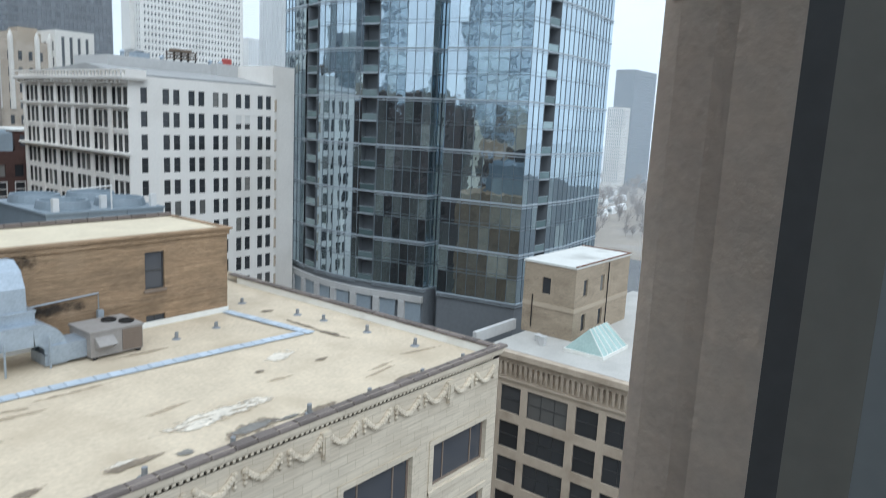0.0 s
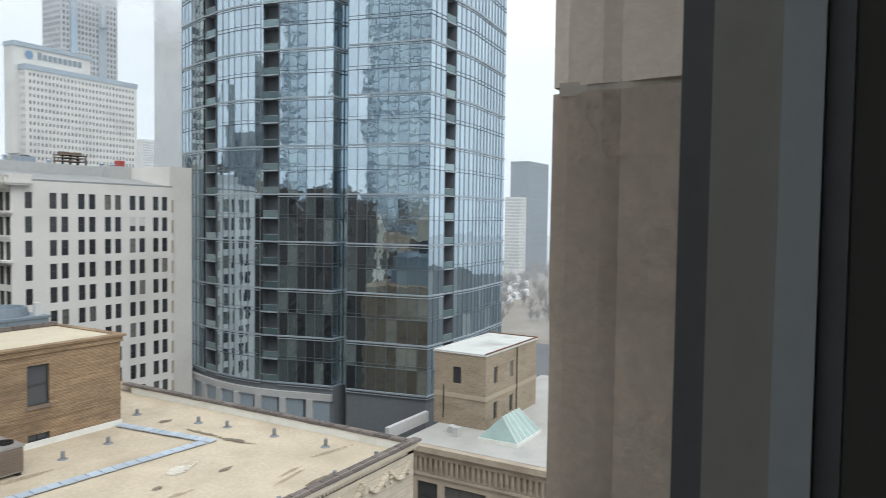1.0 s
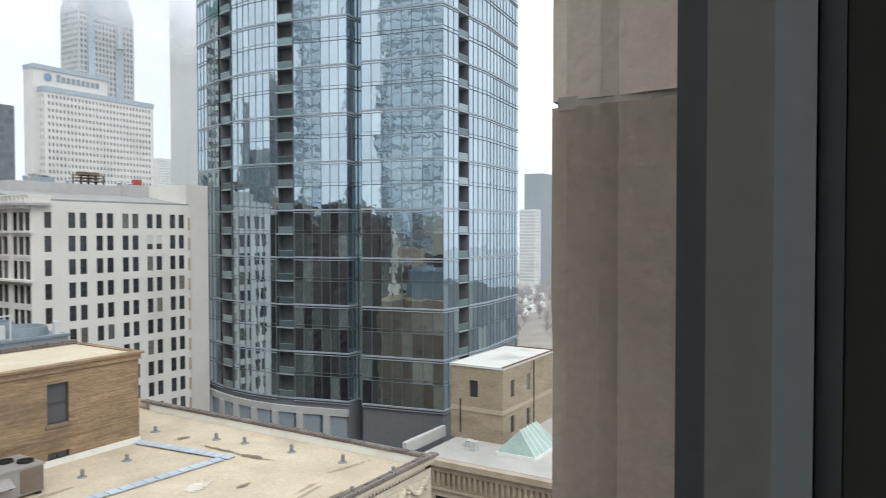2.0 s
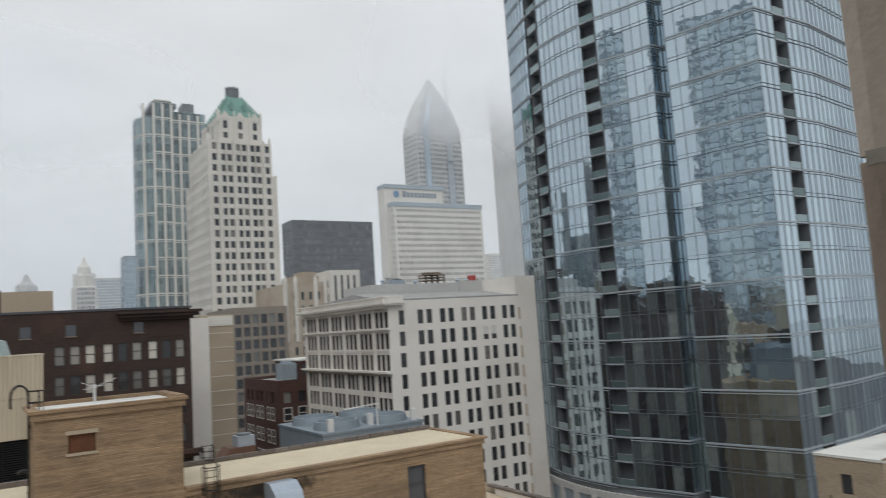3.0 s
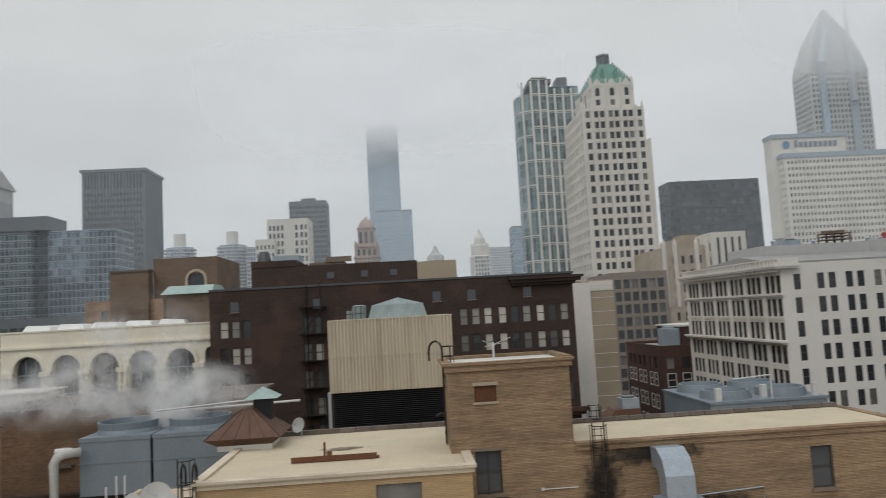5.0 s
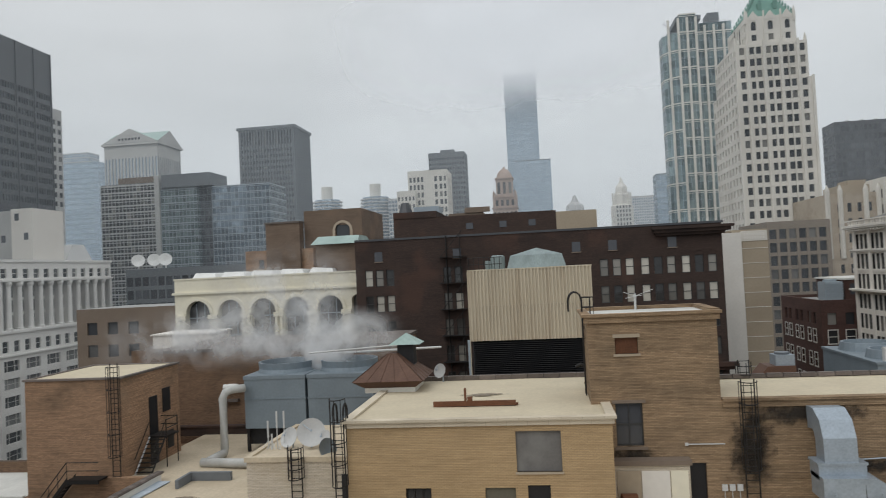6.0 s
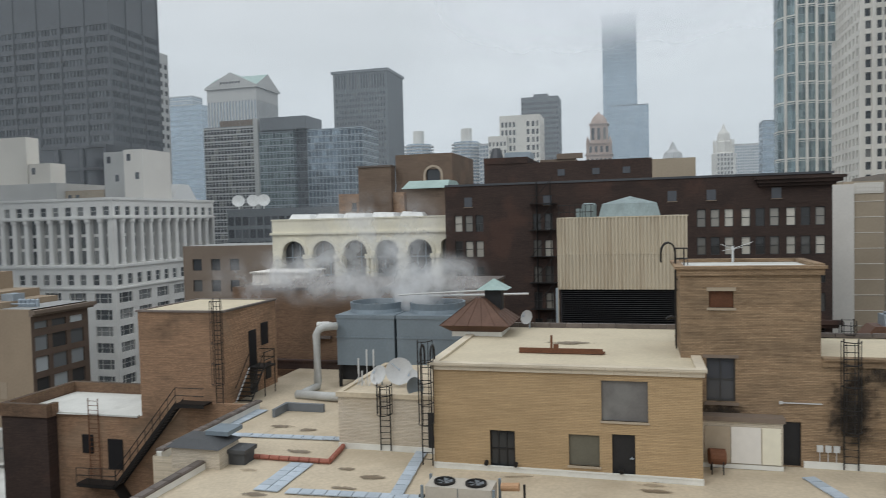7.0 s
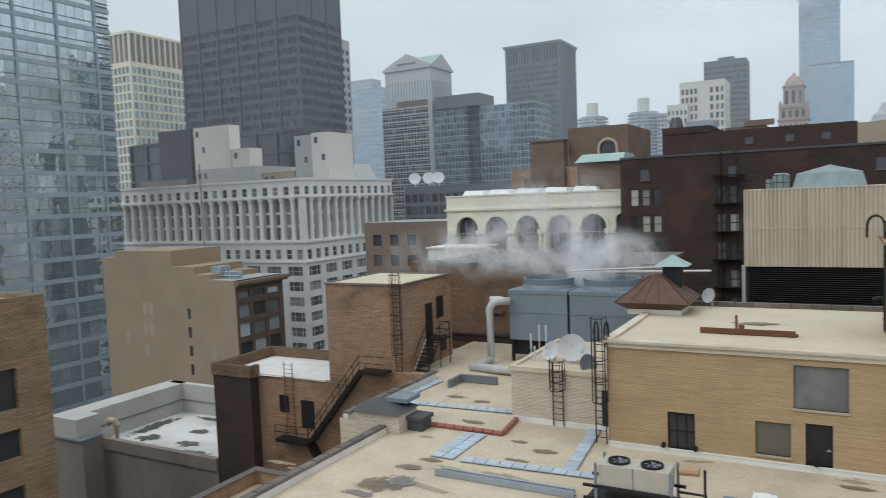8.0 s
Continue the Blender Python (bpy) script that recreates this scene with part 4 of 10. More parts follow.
# ---------------------------------------------------------------- cream arcaded building
def arch_building():
    X0, X1, Y0, Y1, ZT = -49.8, -23.4, 92.0, 112.0, 62.3
    t = thing("arcade_building", -36, 100, 0, "cream glazed-brick building with a row of tall round arches", "building")
    w, gl = Mesh(), Mesh()
    cols = [(1.6 + 4.63 * k, 5.0 + 4.63 * k) for k in range(5)] + [(24.75, 26.3)]
    facade(w, gl, Vector((X0, Y0, 0)), Vector((1, 0, 0)), X1 - X0, 0, ZT, cols, [(48.0, 59.4)], 0.9, arch=(0,))
    for s in "wen":
        p0, u, width = face_of(X0, X1, Y0, Y1, s)
        facade(w, gl, p0, u, width, 0, ZT, [], [])
    part("wall", w, M_CREAM, t)
    part("window_glass", gl, G_DARK, t)
    for c, d in cols[:5]:
        m = Mesh()
        k, r, mid = 14, (d - c) / 2, X0 + (c + d) / 2
        for j in range(k):
            a0, a1 = math.pi * j / k, math.pi * (j + 1) / k
            ra, rb = r, r + 0.42
            zc = 59.4 - r
            q = [(mid - rr * math.cos(a), zc + rr * math.sin(a)) for rr, a in ((ra, a0), (ra, a1), (rb, a1), (rb, a0))]
            m.face([(x, Y0 - 0.18, z) for x, z in q])
            m.face([(q[3][0], Y0 - 0.18, q[3][1]), (q[2][0], Y0 - 0.18, q[2][1]), (q[2][0], Y0, q[2][1]), (q[3][0], Y0, q[3][1])])
        part("arch_moulding", m, M_CREAM, t)
        m = Mesh()
        for z in (49.5, 52.0, 54.5, 57.0):
            m.box(X0 + c, X0 + d, Y0 + 0.75, Y0 + 0.85, z, z + 0.12)
        for x in (0.33, 0.67):
            xx = X0 + c + (d - c) * x
            m.box(xx - 0.05, xx + 0.05, Y0 + 0.75, Y0 + 0.85, 48, 59.0)
        part("window_frame", m, M_BLUECLAD, t)
    for k in range(6):
        x = X0 + 0.15 + 4.63 * k + (0.1 if k else 0.2)
        for dx in (0.25, 0.95):
            m = Mesh()
            m.ring(x + dx, Y0 - 0.1, [(0.27, 46), (0.24, 56.9)], 10)
            m.box(x + dx - 0.33, x + dx + 0.33, Y0 - 0.42, Y0, 56.9, 57.5)
            part("column", m, M_CREAM, t, smooth=False)
    c = Mesh()
    c.box(X0 - 0.25, X1, Y0 - 0.3, Y0, 60.3, 60.6)
    c.box(X0 - 0.1, X1, Y0 - 0.1, Y0 + 0.3, ZT, ZT + 0.2)
    part("cornice", c, M_CREAM, t)
    r = Mesh()
    r.face([(X0, Y0, ZT), (X1, Y0, ZT), (X1, Y1, ZT), (X0, Y1, ZT)])
    part("roof", r, M_ROOF_WHITE, t)
    for k in range(5):
        s = Mesh()
        x = X0 + 1.5 + k * 4.2
        s.v += [(x, 94, ZT), (x + 3.6, 94, ZT), (x + 3.6, 102, ZT), (x, 102, ZT), (x + 0.4, 94.5, ZT + 0.9), (x + 3.2, 94.5, ZT + 0.7), (x + 3.2, 102, ZT + 0.7), (x + 0.4, 102, ZT + 0.9)]
        for f in ((4, 5, 6, 7), (0, 1, 5, 4), (1, 2, 6, 5), (3, 0, 4, 7), (2, 3, 7, 6)):
            s.f.append(f)
            s.m.append(0)
        solo("skylight", s, M_WHITEMETAL, "low white skylight on a cream roof", "skylight", "skylights of the arcade building")
    d = Mesh()
    d.box(-30.9, -25.2, 96, 104, ZT, 66.3)
    d.box(-29.5, -25.2, 95.95, 96, 62.9, 64.4)
    st = thing("stair_house", -27, 100, ZT, "weathered tan stair house with a green copper roof", "stair house")
    part("wall", d, M_BRICK_GREYBROWN, st)
    d = Mesh()
    d.v += [(-31.5, 95.4, 66.3), (-24.9, 95.4, 66.3), (-24.9, 104.4, 66.3), (-31.5, 104.4, 66.3), (-31.2, 98, 67.5), (-25.2, 98, 67.5), (-25.2, 102, 67.5), (-31.2, 102, 67.5)]
    for f in ((4, 5, 6, 7), (0, 1, 5, 4), (1, 2, 6, 5), (2, 3, 7, 6), (3, 0, 4, 7)):
        d.f.append(f)
        d.m.append(0)
    part("roof", d, M_VERDIGRIS, st)
    # brick stair towers rising behind, with blind arch, copings and a lower annex
    q = thing("stair_tower", -43, 117, 60, "grey-brown brick stair tower beside the arcade roofs", "stair house")
    m = Mesh()
    m.box(-46.5, -40.5, 117.2, 119.4, 60, 71.2)
    part("wall", m, M_BRICK_GREYBROWN, q)
    m = Mesh()
    m.box(-46.7, -40.41, 117.0, 119.45, 71.2, 71.5)
    part("coping", m, M_COPING, q)
    q = thing("blind_arch", -33.5, 119, 66, "tan stone blind arch on a brick stair tower", "wall ornament")
    m = Mesh()
    for j in range(10):
        a0, a1 = math.pi * j / 10, math.pi * (j + 1) / 10
        pts = [(-33.6 - r * math.cos(a), 69.6 + r * math.sin(a)) for r, a in ((1.35, a0), (1.35, a1), (1.75, a1), (1.75, a0))]
        m.face([(x, 119.38, z) for x, z in pts])
        m.face([(pts[3][0], 119.38, pts[3][1]), (pts[2][0], 119.38, pts[2][1]), (pts[2][0], 119.5, pts[2][1]), (pts[3][0], 119.5, pts[3][1])])
    m.box(-35.35, -34.95, 119.38, 119.5, 66.8, 69.6)
    m.box(-32.25, -31.85, 119.38, 119.5, 66.8, 69.6)
    part("moulding", m, M_TAN_TERRA, q)
    block("brick_building", "brown brick building with a stepped roof behind the arcade", -50.6, -38.5, 118, 135, 0, 66.4, M_BRICK_ORANGE, G_DARK, {"s": ([(2.4, 3.3), (4.9, 6.0), (6.4, 7.5)], [(63.6, 65.2)])}, parapet=0.4)
    block("brick_building", "tall brown brick stair tower with a blind arch", -40.4, -30.2, 119.5, 136, 0, 73.0, M_BRICK_GREYBROWN, G_DARK, {"s": ([(5.6, 8.0)], [(67.0, 70.6)])}, parapet=0.3)


arch_building()


# ---------------------------------------------------------------- white terracotta office block with tall columns
def colonnade_building():
    X0, X1, Y0, Y1, ZT = -215.0, -124.5, 150.0, 194.0, 69.2
    t = thing("office_building", -170, 170, 0, "white terracotta office building with tall upper columns", "building")
    w, gl = Mesh(), Mesh()
    for side, p0, u, width, bay in (("s", Vector((X0, Y0, 0)), Vector((1, 0, 0)), X1 - X0, 7.54), ("e", Vector((X1, Y0, 0)), Vector((0, 1, 0)), Y1 - Y0, 7.33)):
        n = int(round(width / bay))
        cols = []
        for k in range(n):
            cols += [(bay * k + 1.0, bay * k + 2.9), (bay * k + 4.7, bay * k + 6.6)]
        wide = [(bay * k + 1.3, bay * k + 6.3) for k in range(n)]
        facade(w, gl, p0, u, width, 64.6, ZT, cols, [(65.0, 67.2)], 0.4)
        facade(w, gl, p0, u, width, 52.4, 64.6, [(k * bay / 2 + 0.3, (k + 1) * bay / 2 - 0.3) for k in range(2 * n)], [(52.8, 64.0)], 1.9)
        facade(w, gl, p0, u, width, 46.9, 52.4, cols, [(47.6, 50.2)], 0.4)
        facade(w, gl, p0, u, width, 0, 46.9, wide, [(43.1 - 4.16 * k, 45.6 - 4.16 * k) for k in range(9)], 0.45)
        bars = Mesh()
        for k in range(n):
            for f in range(9):
                z = 43.1 - 4.16 * f
                for c in (2.55, 4.95):
                    obox(bars, p0, u, bay * k + c, bay * k + c + 0.12, -0.4, -0.3, z, z + 2.5)
                obox(bars, p0, u, bay * k + 1.3, bay * k + 6.3, -0.38, -0.32, z + 1.2, z + 1.3)
            for c in (1.0, 4.7):
                for z0, z1 in ((65.0, 67.2), (47.6, 50.2)):
                    obox(bars, p0, u, bay * k + c, bay * k + c + 1.9, -0.36, -0.3, (z0 + z1) / 2 - 0.06, (z0 + z1) / 2 + 0.06)
        part("window_bar", bars, M_WINTRIM, t, kind="stuff")
        nrm = u.cross(Z_UP)
        for k in range(n * 2 + 1):
            a = k * bay / 2 + 0.02
            c = Mesh()
            if k % 2 == 0 and k in (0, n * 2):
                obox(c, p0, u, max(0, a - 0.9), min(width, a + 0.9), -0.3, 0.25, 52.4, 64.6)
                part("corner_pier", c, M_WHITE_TERRA, t)
                continue
            ctr = p0 + u * a - nrm * 0.35
            for q_ in range(2):
                obox(c, p0, u, a + 0.32, a + bay / 2 - 0.32, -1.88, -1.7, 56.2 + 3.5 * q_, 56.9 + 3.5 * q_)
            c.ring(ctr.x, ctr.y, [(0.85, 52.6), (0.85, 53.1), (0.7, 53.3), (0.6, 62.9), (0.9, 63.5), (0.9, 64.2)], 12)
            part("column", c, M_WHITE_TERRA, t, smooth=False)
        c = Mesh()
        obox(c, p0, u, -0.4, width + 0.4, 0, 0.5, 64.2, 64.7)
        obox(c, p0, u, -0.4, width + 0.4, 0, 0.5, 52.0, 52.6)
        obox(c, p0, u, -0.4, width + 0.4, 0, 0.45, 46.6, 47.0)
        obox(c, p0, u, -0.2, width + 0.2, -0.5, 0.3, ZT - 0.4, ZT + 0.25)
        part("cornice", c, M_WHITE_TERRA, t)
    for s in "wn":
        p0, u, width = face_of(X0, X1, Y0, Y1, s)
        facade(w, gl, p0, u, width, 0, ZT, [], [])
    part("wall", w, M_WHITE_TERRA, t)
    part("window_glass", gl, pane_mat("office_sash_glass", (0.06, 0.064, 0.068), (0.32, 0.32, 0.31), 0.5), t, kind="stuff")
    r = Mesh()
    r.face([(X0, Y0, ZT), (X1, Y0, ZT), (X1, Y1, ZT), (X0, Y1, ZT)])
    part("roof", r, M_ROOF_GREY, t)
    for x0, x1, y0, y1, z1, m in ((-181, -165.5, 166, 170.5, 88.0, M_LIMESTONE), (-198.5, -183.5, 167, 180, 88.2, M_BLACK), (-165.3, -158.0, 166.5, 172, 80.4, M_LIMESTONE), (-133.4, -127.5, 166, 178, 82.8, M_WHITE_PAINT), (-140, -133.6, 166.3, 178, 82.4, M_CONCRETE), (-178.7, -154, 164, 185, 74.6, M_CONCRETE), (-153.8, -141, 167, 184, 72.4, M_STUCCO), (-205, -183, 164, 166.8, 72.0, M_STAINED)):
        d = Mesh()
        d.box(x0, x1, y0, y1, ZT, z1)
        d.box(x0 + 1, x0 + 2.2, y0 - 0.05, y0, z1 - 3, z1 - 1.2, 1)
        d.box(x0 + 3.5, x0 + 4.7, y0 - 0.05, y0, z1 - 8 if z1 > 80 else z1 - 3, z1 - 6.2 if z1 > 80 else z1 - 1.2, 1)
        part("penthouse", d, [m, G_BLACK], t)
    d = Mesh()
    d.v += [(-144, 180, ZT), (-128.5, 180, ZT), (-128.5, 192, ZT), (-144, 192, ZT), (-143, 185, 74.2), (-130, 185, 74.2), (-130, 190, 74.2), (-143, 190, 74.2)]
    for f in ((4, 5, 6, 7), (0, 1, 5, 4), (1, 2, 6, 5), (2, 3, 7, 6), (3, 0, 4, 7)):
        d.f.append(f)
        d.m.append(0)
    part("skylight", d, M_DISH, t)


colonnade_building()


# ---------------------------------------------------------------- beige blank-walled block with a brown front
def beige_block():
    X0, X1, Y0, Y1 = -133.4, -96.5, 96.0, 108.8
    t = thing("party_wall_building", -115, 102, 0, "tan rendered blank party wall with a brown terracotta front", "building")
    w, gl, slot = Mesh(), Mesh(), Mesh()
    facade(w, slot, Vector((X0, Y0, 0)), Vector((1, 0, 0)), X1 - X0, 0, 48.8, [(24.1, 25.0)], [(41.1 - 3.6 * k, 43.2 - 3.6 * k) for k in range(5)], 0.3)
    w.box(X0 + 4, X0 + 20.5, Y0, Y1, 48.8, 54.3)
    w.box(X0, X0 + 4, Y0, Y1, 48.8, 52.9)
    w.box(X0 + 20.5, X0 + 26.5, Y0, Y1, 48.8, 51.2)
    w.box(X0 + 26.5, X0 + 30.5, Y0, Y1, 48.8, 49.8)
    for s in "wn":
        p0, u, width = face_of(X0, X1, Y0, Y1, s)
        facade(w, gl, p0, u, width, 0, 48.8, [], [])
    part("slot_window", slot, G_BLACK, t, kind="stuff")
    for x, z, h in ((11.5, 44, 2.6), (13.2, 44, 2.6), (11.5, 39.8, 2.4), (13.2, 39.8, 2.4), (11.4, 35.6, 2.4), (30, 36.5, 2.8), (6, 38, 2.8)):
        q = Mesh()
        q.box(X0 + x, X0 + x + 1.4, Y0 - 0.05, Y0, z - h, z, 0)
        part("blocked_window", q, M_TAN_REPAIR, t)
    part("wall", w, M_TAN_RENDER, t)
    f = Mesh()
    cols = [(0.7, 3.5), (4.4, 7.6), (8.5, 11.6)]
    facade(f, gl, Vector((X1, Y0, 0)), Vector((0, 1, 0)), Y1 - Y0, 0, 48.4, cols, [(45.4, 46.6)] + [(41.7 - 3.55 * k, 44.2 - 3.55 * k) for k in range(9)], 0.3)
    part("street_front", f, mat("dark_brown_terracotta", (0.125, 0.09, 0.07), 0.8, var=0.15, scale=2, fine=4, bump=0.01), t)
    part("window_glass", gl, pane_mat("shop_window_glass", (0.05, 0.052, 0.055), (0.62, 0.68, 0.72), 0.7), t, kind="stuff")
    c = Mesh()
    c.box(X1, X1 + 0.7, Y0 - 0.3, Y1 + 0.8, 47.6, 48.0)
    c.box(X1, X1 + 1.1, Y0 - 0.3, Y1 + 1.1, 48.0, 48.6)
    part("cornice", c, M_BROWN_STONE, t)
    r = Mesh()
    r.face([(X0, Y0, 48.8), (X1, Y0, 48.8), (X1, Y1, 48.8), (X0, Y1, 48.8)])
    part("roof", r, M_ROOF_GREY, t)
    d = Mesh()
    d.box(-105.5, -103, 99, 101.5, 48.8, 51.0)
    for k in range(5):
        d.ring(-102 + k * 0.9, 99.5, [(0.35, 48.8), (0.35, 50.0), (0.1, 50.2)], 8)
    d.tube([(-103, 98.5, 49.4), (-98, 98.5, 49.4)], 0.12)
    solo("roof_plant", d, M_GALV, "cluster of pale ducts and vents on a roof", "ventilation")


beige_block()


# ---------------------------------------------------------------- street-side glass tower
def street_glass_tower():
    t = thing("glass_office_tower", -185, 110, 0, "tall blue-grey glass office tower with ribbon windows", "skyscraper")
    glass, bars, slabs = Mesh(), Mesh(), Mesh()
    p = Vector((-168, 60, 0))
    u = Vector((0, 1, 0))
    FL = 5.3
    for f in range(38):
        z = 4 + f * FL
        for k in range(6):
            a = k * 10.6
            for j in range(4):
                q0, q1 = a + 0.3 + j * 2.5, a + 0.3 + (j + 1) * 2.5 - 0.08
                s = random.uniform(-0.02, 0.02)
                glass.face([(p.x - 0.15 + s, p.y + q0, z), (p.x - 0.15 - s, p.y + q1, z), (p.x - 0.15 - s, p.y + q1, z + 4.2), (p.x - 0.15 + s, p.y + q0, z + 4.2)])
        obox(slabs, p, u, 0, 68, -0.3, 0.1, z + 4.2, z + FL)
        obox(bars, p, u, 0, 68, -0.2, 0.1, z + 1.2, z + 1.3)
    for k in range(7):
        obox(slabs, p, u, k * 10.6 - 0.3, k * 10.6 + 0.3, -0.3, 0.25, 0, 206)
    for f in range(77):
        z = 2 + f * FL / 2
        for j in range(3):
            glass.face([(p.x - 0.4, p.y + 63.9 + j * 1.35, z), (p.x - 0.4, p.y + 65.2 + j * 1.35, z), (p.x - 0.4, p.y + 65.2 + j * 1.35, z + 2.05), (p.x - 0.4, p.y + 63.9 + j * 1.35, z + 2.05)])
    part("curtain_glass", glass, G_LEFT, t, kind="stuff")
    part("window_rail", bars, M_MULLION, t, kind="stuff")
    part("spandrel_band", slabs, M_BLUECLAD, t, kind="stuff")
    b = Mesh()
    b.box(-200, -168.5, 60, 128, 0, 206)
    part("core", b, M_DARKGREY, t)


street_glass_tower()


# ---------------------------------------------------------------- towers further off
def ribbon(width, n, fill):
    return even(width, n, fill)


def yellow_tower():
    x0, x1, y0, y1, zt = -340.0, -300.0, 238.6, 278.3, 150.0
    rows = floors(20, 133.5, 4.3, 3.3)
    t = block("office_tower", "pale yellow precast office tower with gridded windows", x0, x1, y0, y1, 0, 134, M_YELLOW, G_GREEN,
              {"e": (even(39.7, 13, 0.74, 0.6), rows), "s": (even(40, 13, 0.74, 0.6), rows)}, depth=0.35)
    w, gl = Mesh(), Mesh()
    for s in "swen":
        p0, u, width = face_of(x0, x1, y0, y1, s)
        facade(w, gl, p0, u, width, 134, zt, even(width, 11, 0.8, 0.5), [(135.2, 148.8)], 0.8)
    part("louvred_crown", w, M_YELLOW, t)
    part("louvre", gl, M_BROWN_STONE, t)
    r = Mesh()
    r.face([(x0, y0, zt), (x1, y0, zt), (x1, y1, zt), (x0, y1, zt)])
    part("roof", r, M_ROOF_GREY, t)


yellow_tower()


def dark_tower():
    x0, x1, y0, y1, zt = -243.5, -180.5, 220.0, 247.3, 150.5
    rows = floors(10, 135.6, 3.95, 2.2, 0.9)
    t = block("office_tower", "broad charcoal steel office tower with a blank crown", x0, x1, y0, y1, 0, zt, M_BLACK, G_BLACK,
              {"s": ([c for k in range(6) for c in [(k * 10.5 + 0.7 + j * 1.52, k * 10.5 + 2.12 + j * 1.52) for j in range(6)]], rows),
               "e": ([c for k in range(3) for c in [(k * 9.1 + 0.7 + j * 1.3, k * 9.1 + 1.8 + j * 1.3) for j in range(6)]], rows)}, depth=0.35)
    m = Mesh()
    for k in range(4):
        m.box(x1, x1 + 0.3, y0 + k * 9.1 - 0.2, y0 + k * 9.1 + 0.2, 0, zt)
    for k in range(7):
        m.box(x0 + k * 10.5 - 0.2, x0 + k * 10.5 + 0.2, y0 - 0.3, y0, 0, zt)
    part("steel_rib", m, M_BLACK, t)
    d = Mesh()
    d.box(-236, -205, 226, 242, zt, zt + 4)
    d.box(-202, -190, 228, 240, zt, zt + 2.2)
    part("roof_plant", d, M_CONCRETE, t)
    t = block("office_tower", "low black steel block with square bays", -262, -171.5, 205, 216, 0, 90, M_BLACK, G_BLACK, {"s": (even(90.5, 9, 0.86), [(82.5, 89), (75, 81.5), (68, 74)])}, depth=0.8)


dark_tower()
block("office_tower", "pale concrete slab tower behind the charcoal tower", -194, -187.6, 250, 263, 0, 133, M_CONCRETE, G_DARK, {"e": (even(13, 4, 0.6), floors(20, 130, 3.6, 2.0)), "s": (even(6.4, 3, 0.6), floors(20, 130, 3.6, 2.0))})


def gabled_tower():
    x0, x1, y0, y1, zt = -271.0, -235.0, 420.0, 449.0, 151.5
    t = block("office_tower", "pale grey stone tower with gabled temple top", x0, x1, y0, y1, 0, zt, M_CONCRETE, G_BLUE,
              {"s": (even(36, 16, 0.45), [(20, 119), (123, 142)]), "e": (even(29, 12, 0.45), [(20, 119), (123, 142)])}, depth=0.4)
    r = Mesh()
    xm, ym, zr = (x0 + x1) / 2, (y0 + y1) / 2, 160.5
    e = 0.8
    r.face([(x0 - e, y0 - e, zt), (xm, y0 - e, zr), (xm, ym, zr), (x0 - e, ym, zt)])
    r.face([(x1 + e, y0 - e, zt), (x1 + e, ym, zt), (xm, ym, zr), (xm, y0 - e, zr)])
    r.face([(x1 + e, y0 - e, zt), (x1 + e, ym, zr), (x0 - e, ym, zr), (x0 - e, y0 - e, zt)])
    r.face([(x1 + e, y1 + e, zt), (x0 - e, y1 + e, zt), (x0 - e, ym, zr), (x1 + e, ym, zr)])
    part("roof", r, M_VERDIGRIS, t)
    g = Mesh()
    g.face([(x0 - e, y0 - e - 0.1, zt), (x1 + e, y0 - e - 0.1, zt), (xm, y0 - e - 0.1, zr)])
    g.face([(x1 + e + 0.1, y0 - e, zt), (x1 + e + 0.1, y1 + e, zt), (x1 + e + 0.1, ym, zr)])
    g.box(x0 - 1.2, x1 + 1.2, y0 - 1.2, y1 + 1.2, zt - 1.5, zt - 0.2)
    part("gable", g, M_CONCRETE, t)
    for k in range(7):
        m = Mesh()
        m.box(x0 + 10.6 + k * 2.2, x0 + 11.9 + k * 2.2, y0 - 1.1, y0 - 0.95, zt + 1.6, zt + 3.0)
        part("gable_window", m, G_BLACK, t)


gabled_tower()


def curtain_block(name, label, x0, x1, y0, y1, z0, z1, panel, floor, glass_mat, bar_mat, slab_mat, sides="s", bar=0.25, slab=0.9, roof_mat=None):
    t = thing(name, (x0 + x1) / 2, (y0 + y1) / 2, z0, label, "skyscraper")
    gl, bars, slabs = Mesh(), Mesh(), Mesh()
    for s in sides:
        p0, u, width = face_of(x0, x1, y0, y1, s)
        curtain(gl, bars, slabs, p0, u, width, z0, z1, panel, floor, band=1, bar=bar, slab=slab)
    part("curtain_glass", gl, glass_mat, t, kind="stuff")
    part("mullion_grid", bars, bar_mat, t, kind="stuff")
    part("slab_edge", slabs, slab_mat, t, kind="stuff")
    c = Mesh()
    c.box(x0 + 0.3, x1 - 0.3, y0 + 0.3, y1 - 0.3, z0, z1)
    part("core", c, roof_mat or M_DARKGREY, t)
    return t


curtain_block("glass_tower", "pale blue glass tower with a stepped top", -379, -341, 520, 550, 0, 160, 3.2, 4.0, G_BLUE, M_BLUECLAD, M_BLUECLAD, "se", 0.2, 0.5)
curtain_block("glass_tower", "grey glass tower with balconies", -392, -366, 545, 560, 0, 172, 3.2, 3.6, G_BLUE, M_CONCRETE, M_CONCRETE, "se", 0.4, 0.9)
curtain_block("apartment_slab", "grey gridded apartment slab with pale floor bands", -196, -170, 300, 318, 0, 107.5, 1.75, 3.05, G_DARK, M_CONCRETE, M_CONCRETE, "se", 0.25, 0.7)
block("lift_core", "brown stair core on top of an apartment slab", -188, -168.5, 301, 316, 107.5, 110.3, M_BROWN_STONE, G_DARK, {}, "roof structure")
